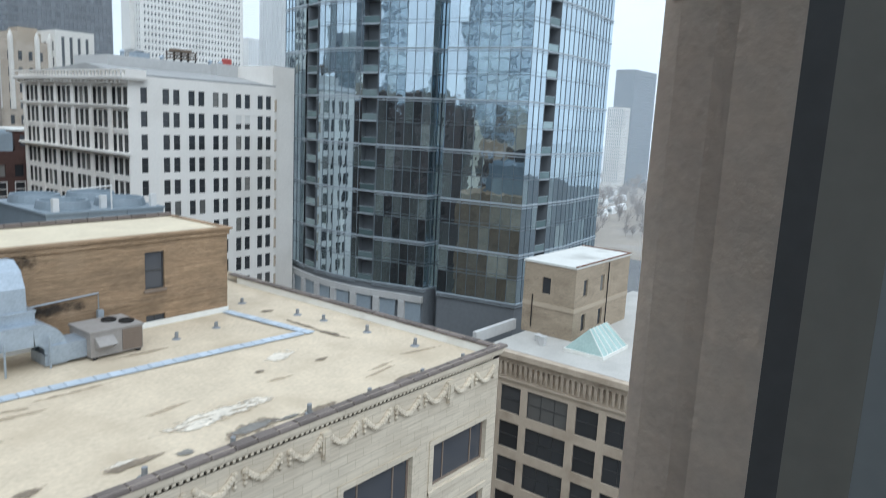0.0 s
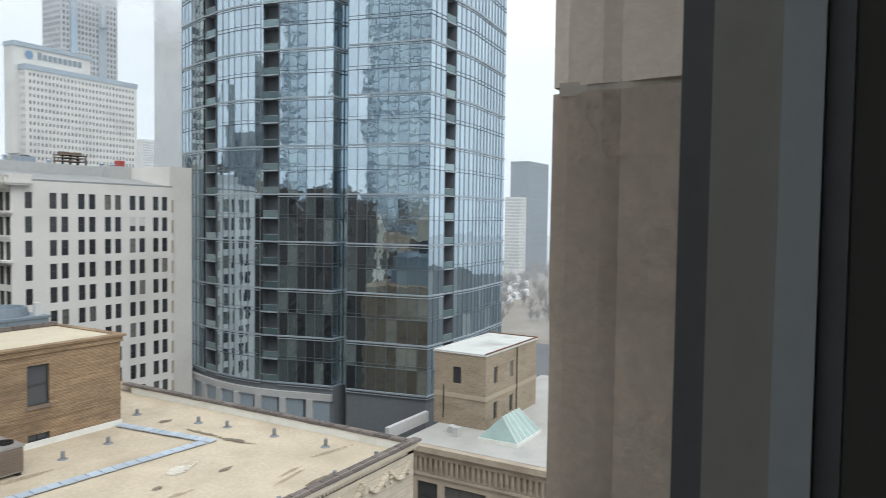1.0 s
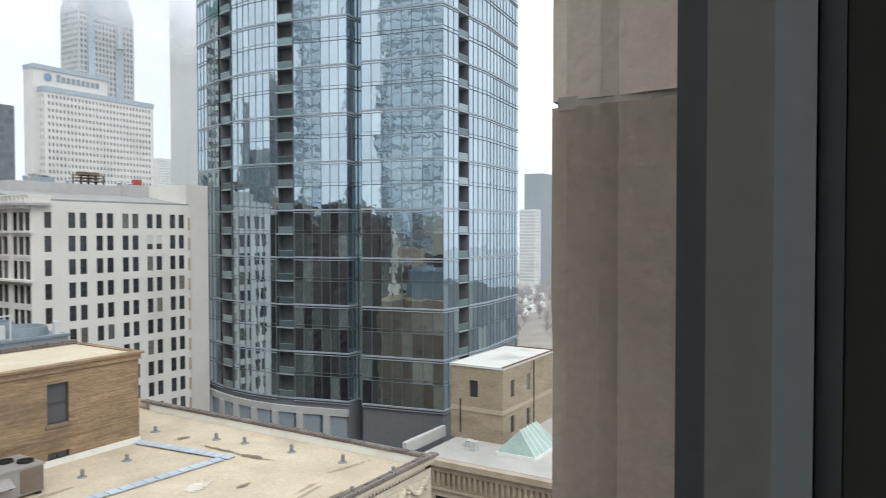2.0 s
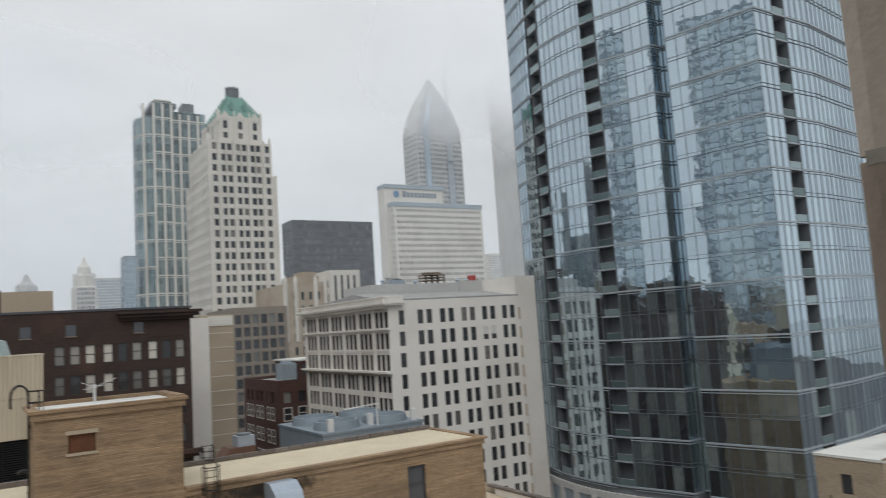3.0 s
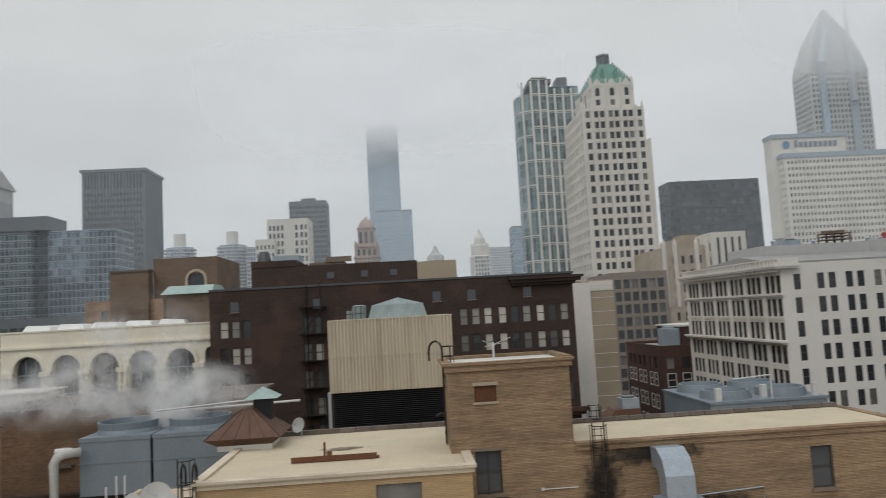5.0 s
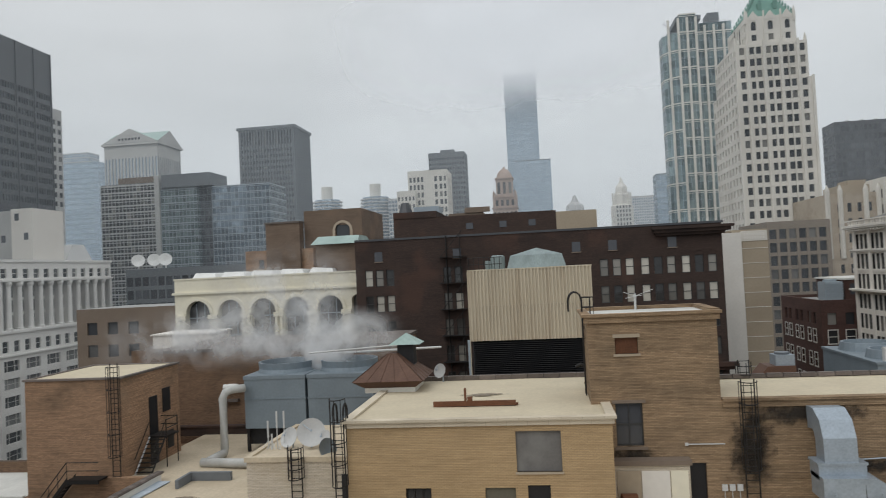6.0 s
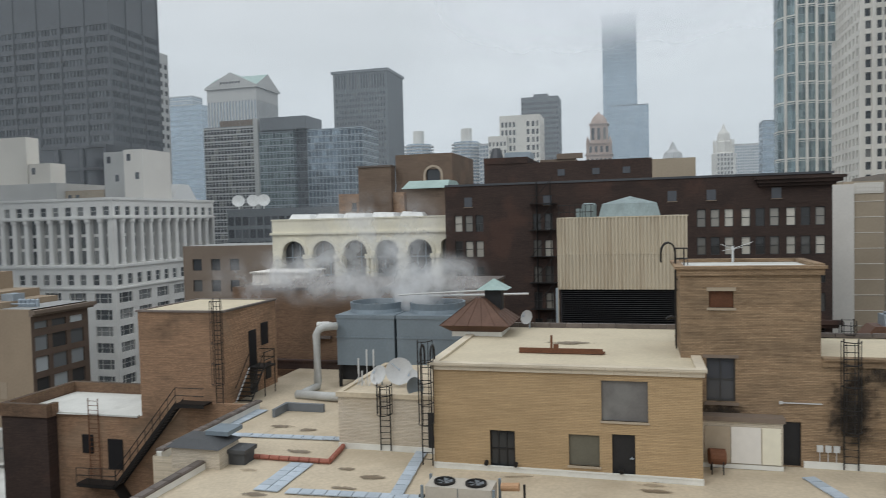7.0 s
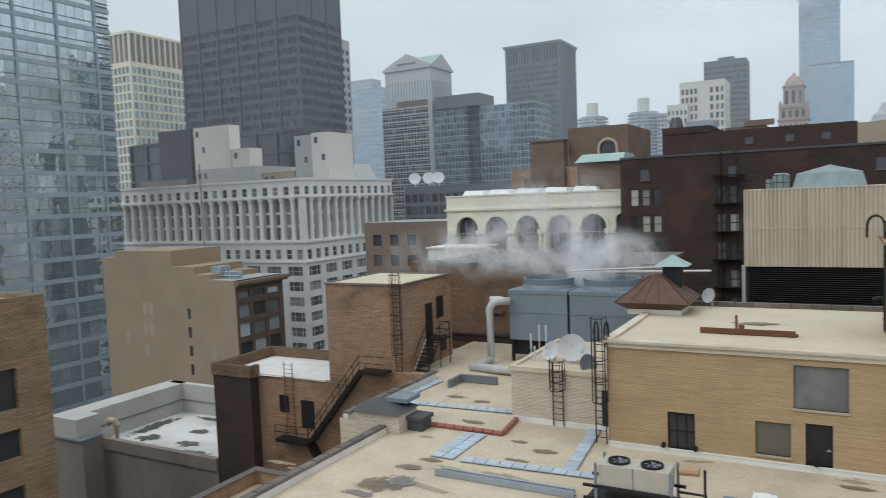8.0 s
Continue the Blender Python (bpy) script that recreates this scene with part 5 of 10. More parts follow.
block("concrete_fin", "tall pale concrete fin between two glazed wings", -169.6, -167.4, 299, 318, 0, 110.3, M_CONCRETE, G_DARK, {}, "building")
curtain_block("apartment_slab", "glazed apartment wing with white floor bands", -167.2, -150, 300, 318, 0, 104.5, 1.75, 3.05, G_GREEN, M_SLAB, M_SLAB, "se", 0.2, 0.5)
block("roof_canopy", "dark flat canopy over a glazed wing", -166, -143, 299, 316, 104.5, 110.2, M_DARKGREY, G_DARK, {}, "roof structure")
curtain_block("apartment_slab", "dark recessed glazed link between two wings", -150, -143, 303, 318, 0, 105.5, 1.75, 3.05, G_BLACK, M_DARKGREY, M_DARKGREY, "s", 0.2, 0.5)
curtain_block("apartment_slab", "blue glazed apartment wing with white floor bands", -143, -116.4, 300, 320, 0, 102.4, 1.75, 3.05, G_NAVY, M_SLAB, M_SLAB, "se", 0.22, 0.4)


def grey_tower():
    x0, x1, y0, y1, zt = -198.7, -159.6, 460.0, 492.7, 163.5
    rows = floors(20, 150, 3.9, 2.2, 0.8)
    t = block("office_tower", "grey granite office tower with fine vertical ribs", x0, x1, y0, y1, 0, zt, M_DARKGREY, G_DARK,
              {"s": (even(39.1, 18, 0.5, 1.5), rows + [(151.5, 161)]), "e": (even(32.7, 15, 0.5, 1.5), rows + [(151.5, 161)])}, depth=0.5)
    c = Mesh()
    c.box(x0 - 1, x1 + 1, y0 - 1, y1 + 1, zt - 1.2, zt + 0.6)
    part("cornice", c, M_DARKGREY, t)
    c = Mesh()
    for k in range(19):
        a = x0 + 1.5 + k * (x1 - x0 - 3) / 18
        c.box(a - 0.35, a + 0.35, y0 - 0.55, y0, 20, zt - 1.2)
    for k in range(16):
        a = y0 + 1.5 + k * (y1 - y0 - 3) / 15
        c.box(x1, x1 + 0.55, a - 0.35, a + 0.35, 20, zt - 1.2)
    part("rib", c, M_DARKGREY, t, kind="stuff")


grey_tower()


def round_tower(x, y):
    t = thing("round_apartment_tower", x, y, 0, "round corncob apartment tower with scalloped balconies", "skyscraper", "round twin towers")
    m, gl, c = Mesh(), Mesh(), Mesh()
    for k in range(24):
        z = 62 + k * 2.95
        lv = []
        n = 48
        i = len(m.v)
        for zz in (z, z + 1.15):
            for j in range(n):
                a = 2 * math.pi * j / n
                r = 13.0 + 1.5 * abs(math.sin(a * 8))
                m.v.append((x + r * math.cos(a), y + r * math.sin(a), zz))
        for j in range(n):
            m.f.append((i + j, i + (j + 1) % n, i + n + (j + 1) % n, i + n + j))
            m.m.append(0)
        m.f.append(tuple(i + n + j for j in range(n)))
        m.f.append(tuple(i + n - 1 - j for j in range(n)))
        m.m.extend([0, 0])
    gl.ring(x, y, [(12.0, 0), (12.0, 132.5)], 32)
    c.ring(x, y, [(5.2, 130), (5.2, 145)], 20)
    part("balcony_ring", m, M_CONCRETE, t, kind="stuff")
    part("window_drum", gl, G_BLUE, t)
    part("lift_core", c, M_LIMESTONE, t)


round_tower(-197.5, 655)
round_tower(-151.0, 655)
block("office_tower", "low glazed block beside the round towers", -136, -112, 640, 660, 0, 129, M_CONCRETE, G_BLUE, {"s": (even(24, 8, 0.8), floors(60, 128, 3.6, 2.4))})
block("office_tower", "cream office tower with dark window strips", -76.8, -53.1, 420, 441.7, 0, 120.5, M_LIMESTONE, G_DARK,
      {"s": ([(1, 2.4), (3.3, 4.7), (5.6, 7), (7.9, 9.3), (16, 17.6), (19, 20.6), (21.6, 22.9)], floors(40, 119, 4.6, 3.0)), "e": (even(21.7, 6, 0.5), floors(40, 119, 4.6, 2.6))}, parapet=1.0)
block("office_tower", "short cream wing of a cream office tower", -83, -72, 416, 426, 0, 109.5, M_LIMESTONE, G_DARK, {"s": (even(11, 5, 0.5), floors(60, 108, 4.6, 2.4))})
block("office_tower", "dark blue slab tower with a flat top", -85, -56.4, 560, 584, 0, 154.5, M_DARKGREY, G_BLACK, {"s": (even(28.6, 14, 0.6), floors(60, 152, 3.9, 2.0)), "e": (even(24, 10, 0.6), floors(60, 152, 3.9, 2.0))}, depth=0.2)
block("lift_core", "small plant room on a dark slab tower", -76, -65, 565, 575, 154.5, 157.3, M_DARKGREY, G_BLACK, {}, "roof structure")


def domed_tower():
    x, y = -20.3, 437.0
    t = thing("domed_tower", x, y, 0, "tan stone tower with a domed belvedere", "skyscraper")
    w, gl = Mesh(), Mesh()
    for r, z0, z1, n, wz in ((7.3, 0, 97, 6, (60, 96)), (6.3, 97.6, 103.6, 4, None), (5.0, 104.2, 115, 3, (106, 113))):
        for s in "swen":
            p0, u, width = face_of(x - r, x + r, y - r, y + r, s)
            rows = floors(60, 96, 3.6, 2.2) if wz == (60, 96) else ([wz] if wz else [(98.6, 102.2)])
            facade(w, gl, p0, u, width, z0, z1, even(width, n, 0.5), rows, 0.5)
        w.box(x - r - 0.6, x + r + 0.6, y - r - 0.6, y + r + 0.6, z1, z1 + 0.6)
    for sx in (-1, 1):
        for sy in (-1, 1):
            q = Mesh()
            q.box(x + sx * 6.4 - 0.8, x + sx * 6.4 + 0.8, y + sy * 6.4 - 0.8, y + sy * 6.4 + 0.8, 97, 105.5)
            q.ring(x + sx * 6.4, y + sy * 6.4, [(0.8, 105.5), (0.5, 107), (0.1, 108)], 8)
            part("corner_turret", q, M_DOMESTONE, t)
    part("wall", w, M_DOMESTONE, t)
    part("window_glass", gl, G_DARK, t, kind="stuff")
    d = Mesh()
    d.ring(x, y, [(5.0, 115.6), (4.8, 116.6), (4.2, 118.4), (3.0, 120.2), (1.4, 121.4), (0.6, 121.8), (0.6, 122.8)], 20)
    part("dome", d, M_DOMESTONE, t, smooth=False)


domed_tower()
curtain_block("glass_tower", "very tall pale blue glass tower rising into cloud", -31.2, 3.0, 770, 800, 0, 266, 2.6, 4.0, G_BLUE, M_BLUECLAD, M_BLUECLAD, "sew", 0.1, 0.12)
curtain_block("glass_tower", "lower blue glass shoulder of a very tall tower", -24.0, 14.0, 758, 769.9, 0, 173, 2.6, 4.0, G_BLUE, M_BLUECLAD, M_BLUECLAD, "sew", 0.1, 0.12)


def heritage_tower():
    t = thing("apartment_tower", 60, 285, 0, "green glass apartment tower framed in cream concrete", "skyscraper")
    gl, bars, slabs = Mesh(), Mesh(), Mesh()
    pts = [Vector((50.5, 294, 0)), Vector((49.0, 285, 0)), Vector((49.2, 280.0, 0)), Vector((51.4, 276.8, 0)), Vector((54.6, 275, 0)), Vector((60.9, 275, 0)), Vector((60.9, 277, 0)), Vector((74, 277, 0))]
    tops = [145.5, 145.5, 145.5, 145.5, 151.3, 151.3, 148.5, 148.5]
    for k in range(7):
        u = pts[k + 1] - pts[k]
        w = u.length
        u.normalize()
        curtain(gl, bars, slabs, pts[k], u, w, 60.2, tops[k], 1.6, 3.3, band=3 if k < 4 else 2, slab=0.45, bar=0.1)
    part("curtain_glass", gl, G_GREEN, t, kind="stuff")
    part("mullion_grid", bars, M_BLUECLAD, t, kind="stuff")
    part("slab_edge", slabs, M_LIMESTONE, t, kind="stuff")
    for x, y in ((54.5, 274.7), (57.7, 274.7), (60.8, 274.7), (51.2, 276.4), (60.9, 276.5), (64.3, 276.7), (67.6, 276.7), (71, 276.7)):
        m = Mesh()
        m.box(x - 0.4, x + 0.4, y - 0.3, y + 0.5, 60, 151.2 if x < 61 else 148.4)
        part("pier", m, M_LIMESTONE, t)
    c = Mesh()
    c.box(51.5, 74, 279, 296, 0, 147.6)
    c.box(66, 70.2, 279, 286, 147.6, 153.6)
    c.box(54, 63, 276, 292, 150.5, 152.2)
    part("core", c, M_DARKGREY, t)
    d = Mesh()
    d.tube([(52, 280, 145.5), (52, 280, 150)], 0.15)
    d.tube([(52, 280, 149.6), (49.8, 279, 150.9), (51.5, 280, 152.2), (52, 280, 149.6)], 0.12)
    solo("roof_crane", d, M_BLACKIRON, "small maintenance crane on a tower roof", "crane")
    curtain_block("glass_tower", "blue glass apartment tower with a flat canopy roof", 69.5, 82, 440, 452, 0, 113, 2.6, 3.4, G_BLUE, M_BLUECLAD, M_BLUECLAD, "sw", 0.2, 0.4)


heritage_tower()


def stepped_tower():
    t = thing("stepped_tower", 68, 228, 0, "cream stone stepped tower with a green pyramid roof", "skyscraper")
    w, gl = Mesh(), Mesh()
    pat = [(0.5, 1.9), (3.3, 4.7), (5.15, 6.55), (7.9, 9.3), (9.75, 11.15), (12.3, 13.7), (14.15, 15.55), (17.0, 18.4)]
    tiers = [(57.8, 79.1, 215.0, 243.0, 0, 111.9, [(a + 1.0, b + 1.0) for a, b in pat]),
             (58.2, 77.9, 215.6, 240.0, 111.9, 122.6, [(a + 0.6, b + 0.6) for a, b in pat]),
             (61.6, 75.3, 216.2, 236.0, 122.6, 130.6, [(1.5, 2.9), (6.15, 7.55), (10.8, 12.2)])]
    for i, (x0, x1, y0, y1, z0, z1, cols) in enumerate(tiers):
        rows = [(119.6 - 3.38 * k, 121.7 - 3.38 * k) for k in range(19)]
        rows = [r for r in rows if r[0] > z0 + 0.1 and r[1] < z1 - 0.1] if i < 2 else [(123.6, 125.4), (126.6, 129.2)]
        p0, u, width = face_of(x0, x1, y0, y1, "s")
        facade(w, gl, p0, u, width, z0, z1, [c for c in cols if c[1] < width - 0.3], rows, 0.4, arch=(1,) if i == 2 else ())
        p0, u, width = face_of(x0, x1, y0, y1, "w")
        facade(w, gl, p0, u, width, z0, z1, even(width, 8, 0.42), rows, 0.4)
        for s in "en":
            p0, u, width = face_of(x0, x1, y0, y1, s)
            facade(w, gl, p0, u, width, z0, z1, [], [])
        w.face([(x0, y0, z1), (x1, y0, z1), (x1, y1, z1), (x0, y1, z1)])
    part("wall", w, M_LIMESTONE, t)
    part("window_glass", gl, G_DARK, t, kind="stuff")
    for x in (57.8, 60.9, 65.5, 70.1, 74.7, 78.3):
        m = Mesh()
        m.box(x, x + 0.7, 214.6, 215.0, 40, 112.2 if x in (57.8, 78.3) else 123.0)
        part("buttress", m, M_LIMESTONE, t)
    for k in range(3):
        m = Mesh()
        for z in range(19):
            m.box(63.4 + 4.6 * k - 0.1, 63.4 + 4.6 * k + 0.1, 214.9, 215.6, 57 + z * 3.38, 60.4 + z * 3.38)
        part("mullion", m, M_LIMESTONE, t)
    # gabled dormers over the top windows
    for x in (63.8, 68.45, 73.1):
        m = Mesh()
        m.face([(x - 1.5, 216.1, 129.6), (x + 1.5, 216.1, 129.6), (x + 1.5, 216.1, 130.3), (x, 216.1, 132.2), (x - 1.5, 216.1, 130.3)])
        m.face([(x - 1.5, 216.1, 130.3), (x, 216.1, 132.2), (x, 219, 132.2), (x - 1.5, 219, 130.3)])
        m.face([(x + 1.5, 216.1, 130.3), (x + 1.5, 219, 130.3), (x, 219, 132.2), (x, 216.1, 132.2)])
        part("dormer_gable", m, M_LIMESTONE, t)
        m = Mesh()
        m.box(x - 2.0, x - 1.6, 215.9, 216.3, 123.4, 132.2)
        part("pinnacle", m, M_LIMESTONE, t)
    for x in (58.4, 61.7, 75.0, 77.6):
        m = Mesh()
        z = 130.6 if 60 < x < 76 else 122.6
        m.ring(x, 216.3, [(0.45, z - 2), (0.45, z + 0.9), (0.05, z + 2.4)], 6)
        part("pinnacle", m, M_LIMESTONE, t)
    r = Mesh()
    r.ring(68.4, 223.4, [(9.8, 130.6), (6.3, 134.2), (3.2, 138.2), (2.6, 138.5)], 4, a0=math.pi / 4)
    part("roof", r, M_GREENROOF, t)
    for a in range(4):
        m = Mesh()
        for q in range(9):
            rad, z = 9.6 - q * 0.78, 130.8 + q * 0.9
            ang = math.pi / 4 + a * math.pi / 2
            x, y = 68.4 + rad * math.cos(ang), 223.4 + rad * math.sin(ang)
            m.ring(x, y, [(0.3, z - 0.3), (0.3, z + 0.5), (0.02, z + 1.1)], 4)
        part("hip_crocket", m, M_GREENROOF, t)
    for x in (66.3, 70.5):
        m = Mesh()
        m.box(x - 0.55, x + 0.55, 217.9, 220.5, 133.0, 135.0)
        m.face([(x - 0.7, 217.8, 135.0), (x + 0.7, 217.8, 135.0), (x, 217.8, 136.2)])
        part("roof_dormer", m, M_GREENROOF, t)
    c = Mesh()
    c.ring(68.4, 223.4, [(1.9, 138.4), (1.9, 141.2), (2.25, 141.4), (1.8, 142.0)], 8)
    for k in range(8):
        a = 2 * math.pi * k / 8
        c.box(68.4 + 2 * math.cos(a) - 0.15, 68.4 + 2 * math.cos(a) + 0.15, 223.4 + 2 * math.sin(a) - 0.15, 223.4 + 2 * math.sin(a) + 0.15, 138.4, 142.2)
    part("lantern", c, M_DARKGREY, t)
    d = Mesh()
    for x in (59.2, 60.6):
        d.tube([(x, 219, 122.6), (x, 219, 127.5)], 0.12, 5)
    solo("roof_mast", d, M_BLACKIRON, "thin paired masts on a stone setback", "mast")


stepped_tower()
block("office_tower", "broad black glass office block with a flat roof", 128, 172, 330, 343.5, 0, 117.6, M_BLACK, G_BLACK, {"s": (even(44, 23, 0.8, 0.6), floors(40, 117, 3.9, 2.4)), "w": (even(13.5, 7, 0.8), floors(40, 117, 3.9, 2.4))}, depth=0.12)
t = Mesh()
for k in range(3):
    t.ring(136 + k * 6, 337, [(1.2, 117.6), (1.4, 118.3), (1.0, 119.2)], 12)
solo("roof_cooling_fans", t, M_DISH, "row of pale cooling fans on a black roof", "cooling unit")


def limestone_slab():
    t = block("office_tower", "pale limestone slab tower with a dense grid of windows", 264, 346, 470, 492, 0, 156.5, M_LIMESTONE, G_DARK,
              {"s": (even(82, 30, 0.5, 2), floors(60, 154, 4.5, 2.2)), "w": (even(22, 7, 0.42), floors(60, 154, 4.5, 2.3))}, depth=0.4)
    m = Mesh()
    m.box(263.6, 346.4, 469.5, 492, 153.8, 157.2)
    part("dark_cornice", m, M_BLUECLAD, t)
    m = Mesh()
    m.box(261, 314.5, 478, 489, 100, 171.5)
    part("upper_block", m, M_LIMESTONE, t)
    m = Mesh()
    m.box(260.6, 315, 477.0, 489.5, 169.4, 172.3)
    part("upper_cornice", m, M_BLUECLAD, t)
    for j in range(9):
        m = Mesh()
        m.box(277 + j * 3.5, 279.6 + j * 3.5, 477.6, 477.95, 162.8, 166.6 if j else 167.6)
        part("sign_bar", m, M_STEELBLUE, t)
    k = Mesh()
    for j in range(16):
        a0, a1 = 2 * math.pi * j / 16, 2 * math.pi * (j + 1) / 16
        k.face([(271, 477.4, 164.8), (271 + 2.7 * math.cos(a0), 477.4, 164.8 + 2.7 * math.sin(a0)), (271 + 2.7 * math.cos(a1), 477.4, 164.8 + 2.7 * math.sin(a1))])
    part("sign_disc", k, mat("sign_blue", (0.10, 0.22, 0.38), 0.5), t)


limestone_slab()


def crowned_tower():
    t = thing("pointed_tower", 336, 540, 0, "grey granite tower with a glazed pointed crown in cloud", "skyscraper")
    w, gl, band = Mesh(), Mesh(), Mesh()
    cx, cy = 343.5, 534.0
    for s in "sew":
        p0, u, width = face_of(cx - 23.5, cx + 23.5, cy - 12, cy + 12, s)
        facade(w, gl, p0, u, width, 0, 232, even(width, int(width / 3.1), 0.55, 1.0), floors(60, 231, 4.2, 2.5), 0.3)
    # the crown tapers in facets, each with its own floors
    levels = [(23.5, 232.0), (21.8, 240.0), (17.4, 254.0), (11.0, 267.0), (1.2, 284.0)]
    for k in range(4):
        (ra, za), (rb, zb) = levels[k], levels[k + 1]
        f = 0.511
        ca = [(cx - ra, cy - ra * f, za), (cx + ra, cy - ra * f, za), (cx + ra, cy + ra * f, za), (cx - ra, cy + ra * f, za)]
        cb = [(cx - rb, cy - rb * f, zb), (cx + rb, cy - rb * f, zb), (cx + rb, cy + rb * f, zb), (cx - rb, cy + rb * f, zb)]
        for j in range(4):
            w.face([ca[j], ca[(j + 1) % 4], cb[(j + 1) % 4], cb[j]])
        n = int((zb - za) / 2.1)
        for q in range(n):
            s0 = (q + 0.2) / n
            r, z = ra + (rb - ra) * s0, za + (zb - za) * s0
            band.box(cx - r * 0.92, cx + r * 0.92, cy - r * f - 0.35, cy - r * f + 0.3, z, z + 0.7)
    part("wall", w, M_CONCRETE, t)
    part("window_glass", gl, G_DARK, t, kind="stuff")
    part("crown_band", band, M_SLAB, t, kind="stuff")
    b = Mesh()
    b.box(327.0, 332.5, cy - 13.5, cy - 12, 60, 238)
    b.face([(327.0, cy - 13.5, 238), (332.5, cy - 13.5, 238), (340.5, cy - 6.5, 268), (338.0, cy - 6.5, 268)])
    part("glazed_bay", b, G_BLUE, t)
    b = Mesh()
    b.box(350, 356.8, cy - 13.5, cy - 12, 60, 206)
    b.ring(353.2, cy - 13, [(3.6, 206), (2.6, 214), (2.2, 238), (1.3, 262), (0.5, 284), (0.2, 300)], 8)
    part("spire", b, M_SLAB, t)


crowned_tower()
block("office_tower", "very tall white ribbed slab tower rising into cloud", 408, 470, 480, 531, 0, 296, M_WHITE_TERRA, G_DARK, {"s": (even(62, 27, 0.42, 1), [(20, 292)]), "w": (even(51, 22, 0.42, 1), [(20, 292)])}, depth=0.9)
block("office_tower", "distant pale apartment tower with many small windows", 672, 712, 900, 930, 0, 168, M_LIMESTONE, G_BLUE, {"s": (even(40, 12, 0.5), floors(60, 166, 3.6, 2.0))}, depth=0.3)


def gothic_block():
    t = block("office_building", "tan gothic office building with pale pilasters", 71, 83.5, 190, 215, 0, 75.5, M_TAN_TERRA, G_DARK, {"s": (even(12.5, 4, 0.4, 1.5), floors(40, 75, 3.8, 2.2))}, parapet=0.6)
    for x in (71, 74, 80, 83):
        m = Mesh()
        m.ring(x, 190, [(0.6, 60), (0.6, 77), (0.1, 78.4)], 6)
        part("pinnacle", m, M_LIMESTONE, t)
    t = block("office_building", "cream office building with dark vertical strips", 83.5, 93, 188, 212, 0, 79.5, M_LIMESTONE, G_DARK, {"s": (even(9.5, 4, 0.4, 0.8), [(60, 78)]), "w": (even(24, 6, 0.4), floors(50, 78, 3.8, 2.2))})
    d = Mesh()
    d.box(76, 84, 196, 206, 75.5, 78.6)
    d.box(79, 83.6, 198, 204, 78.6, 80.0)
    solo("roof_unit", d, M_STUCCO, "tan plant rooms on an office roof", "roof unit")


gothic_block()
# bright party wall, tan panelled wall and gridded brown building
t = block("party_wall_building", "tan panelled blank wall with white corner strip", 29.6, 35.0, 118, 150, 0, 65.8, M_STUCCO, G_DARK, {}, parapet=0.2)
for k in range(14):
    m = Mesh()
    m.box(31.0, 34.9, 117.94, 118.0, 63.0 - k * 2.3, 63.1 - k * 2.3)
    part("panel_joint", m, M_LIMESTONE, t)
m = Mesh()
m.box(31.0, 34.9, 117.9, 118.0, 64.2, 65.8)
part("sign_board", m, M_LIMESTONE, t)
for k in range(2):
    m = Mesh()
    for j in range(8):
        m.box(31.4 + j * 0.4, 31.7 + j * 0.4, 117.86, 117.9, 65.05 - k * 0.55, 65.45 - k * 0.55)
    part("sign_bar", m, M_WHITE_PAINT, t)
m = Mesh()
m.box(24.5, 30.95, 117.6, 117.98, 0, 65.6)
part("white_strip", m, M_WHITE_PAINT, t)
block("office_building", "brown gridded office building with dark window bands", 56.0, 70.9, 189, 215, 0, 69.6, mat("brown_grey_brick", (0.25, 0.205, 0.16), 0.9, var=0.12, scale=3, fine=3, bump=0.01, stain=(0.16, 0.13, 0.10), stain_amt=0.6), G_DARK,
      {"s": ([(0.5 + 2.35 * k, 2.2 + 2.35 * k) for k in range(6)], floors(20, 68.6, 3.35, 2.4, 0.4))}, parapet=0.4, depth=0.45)


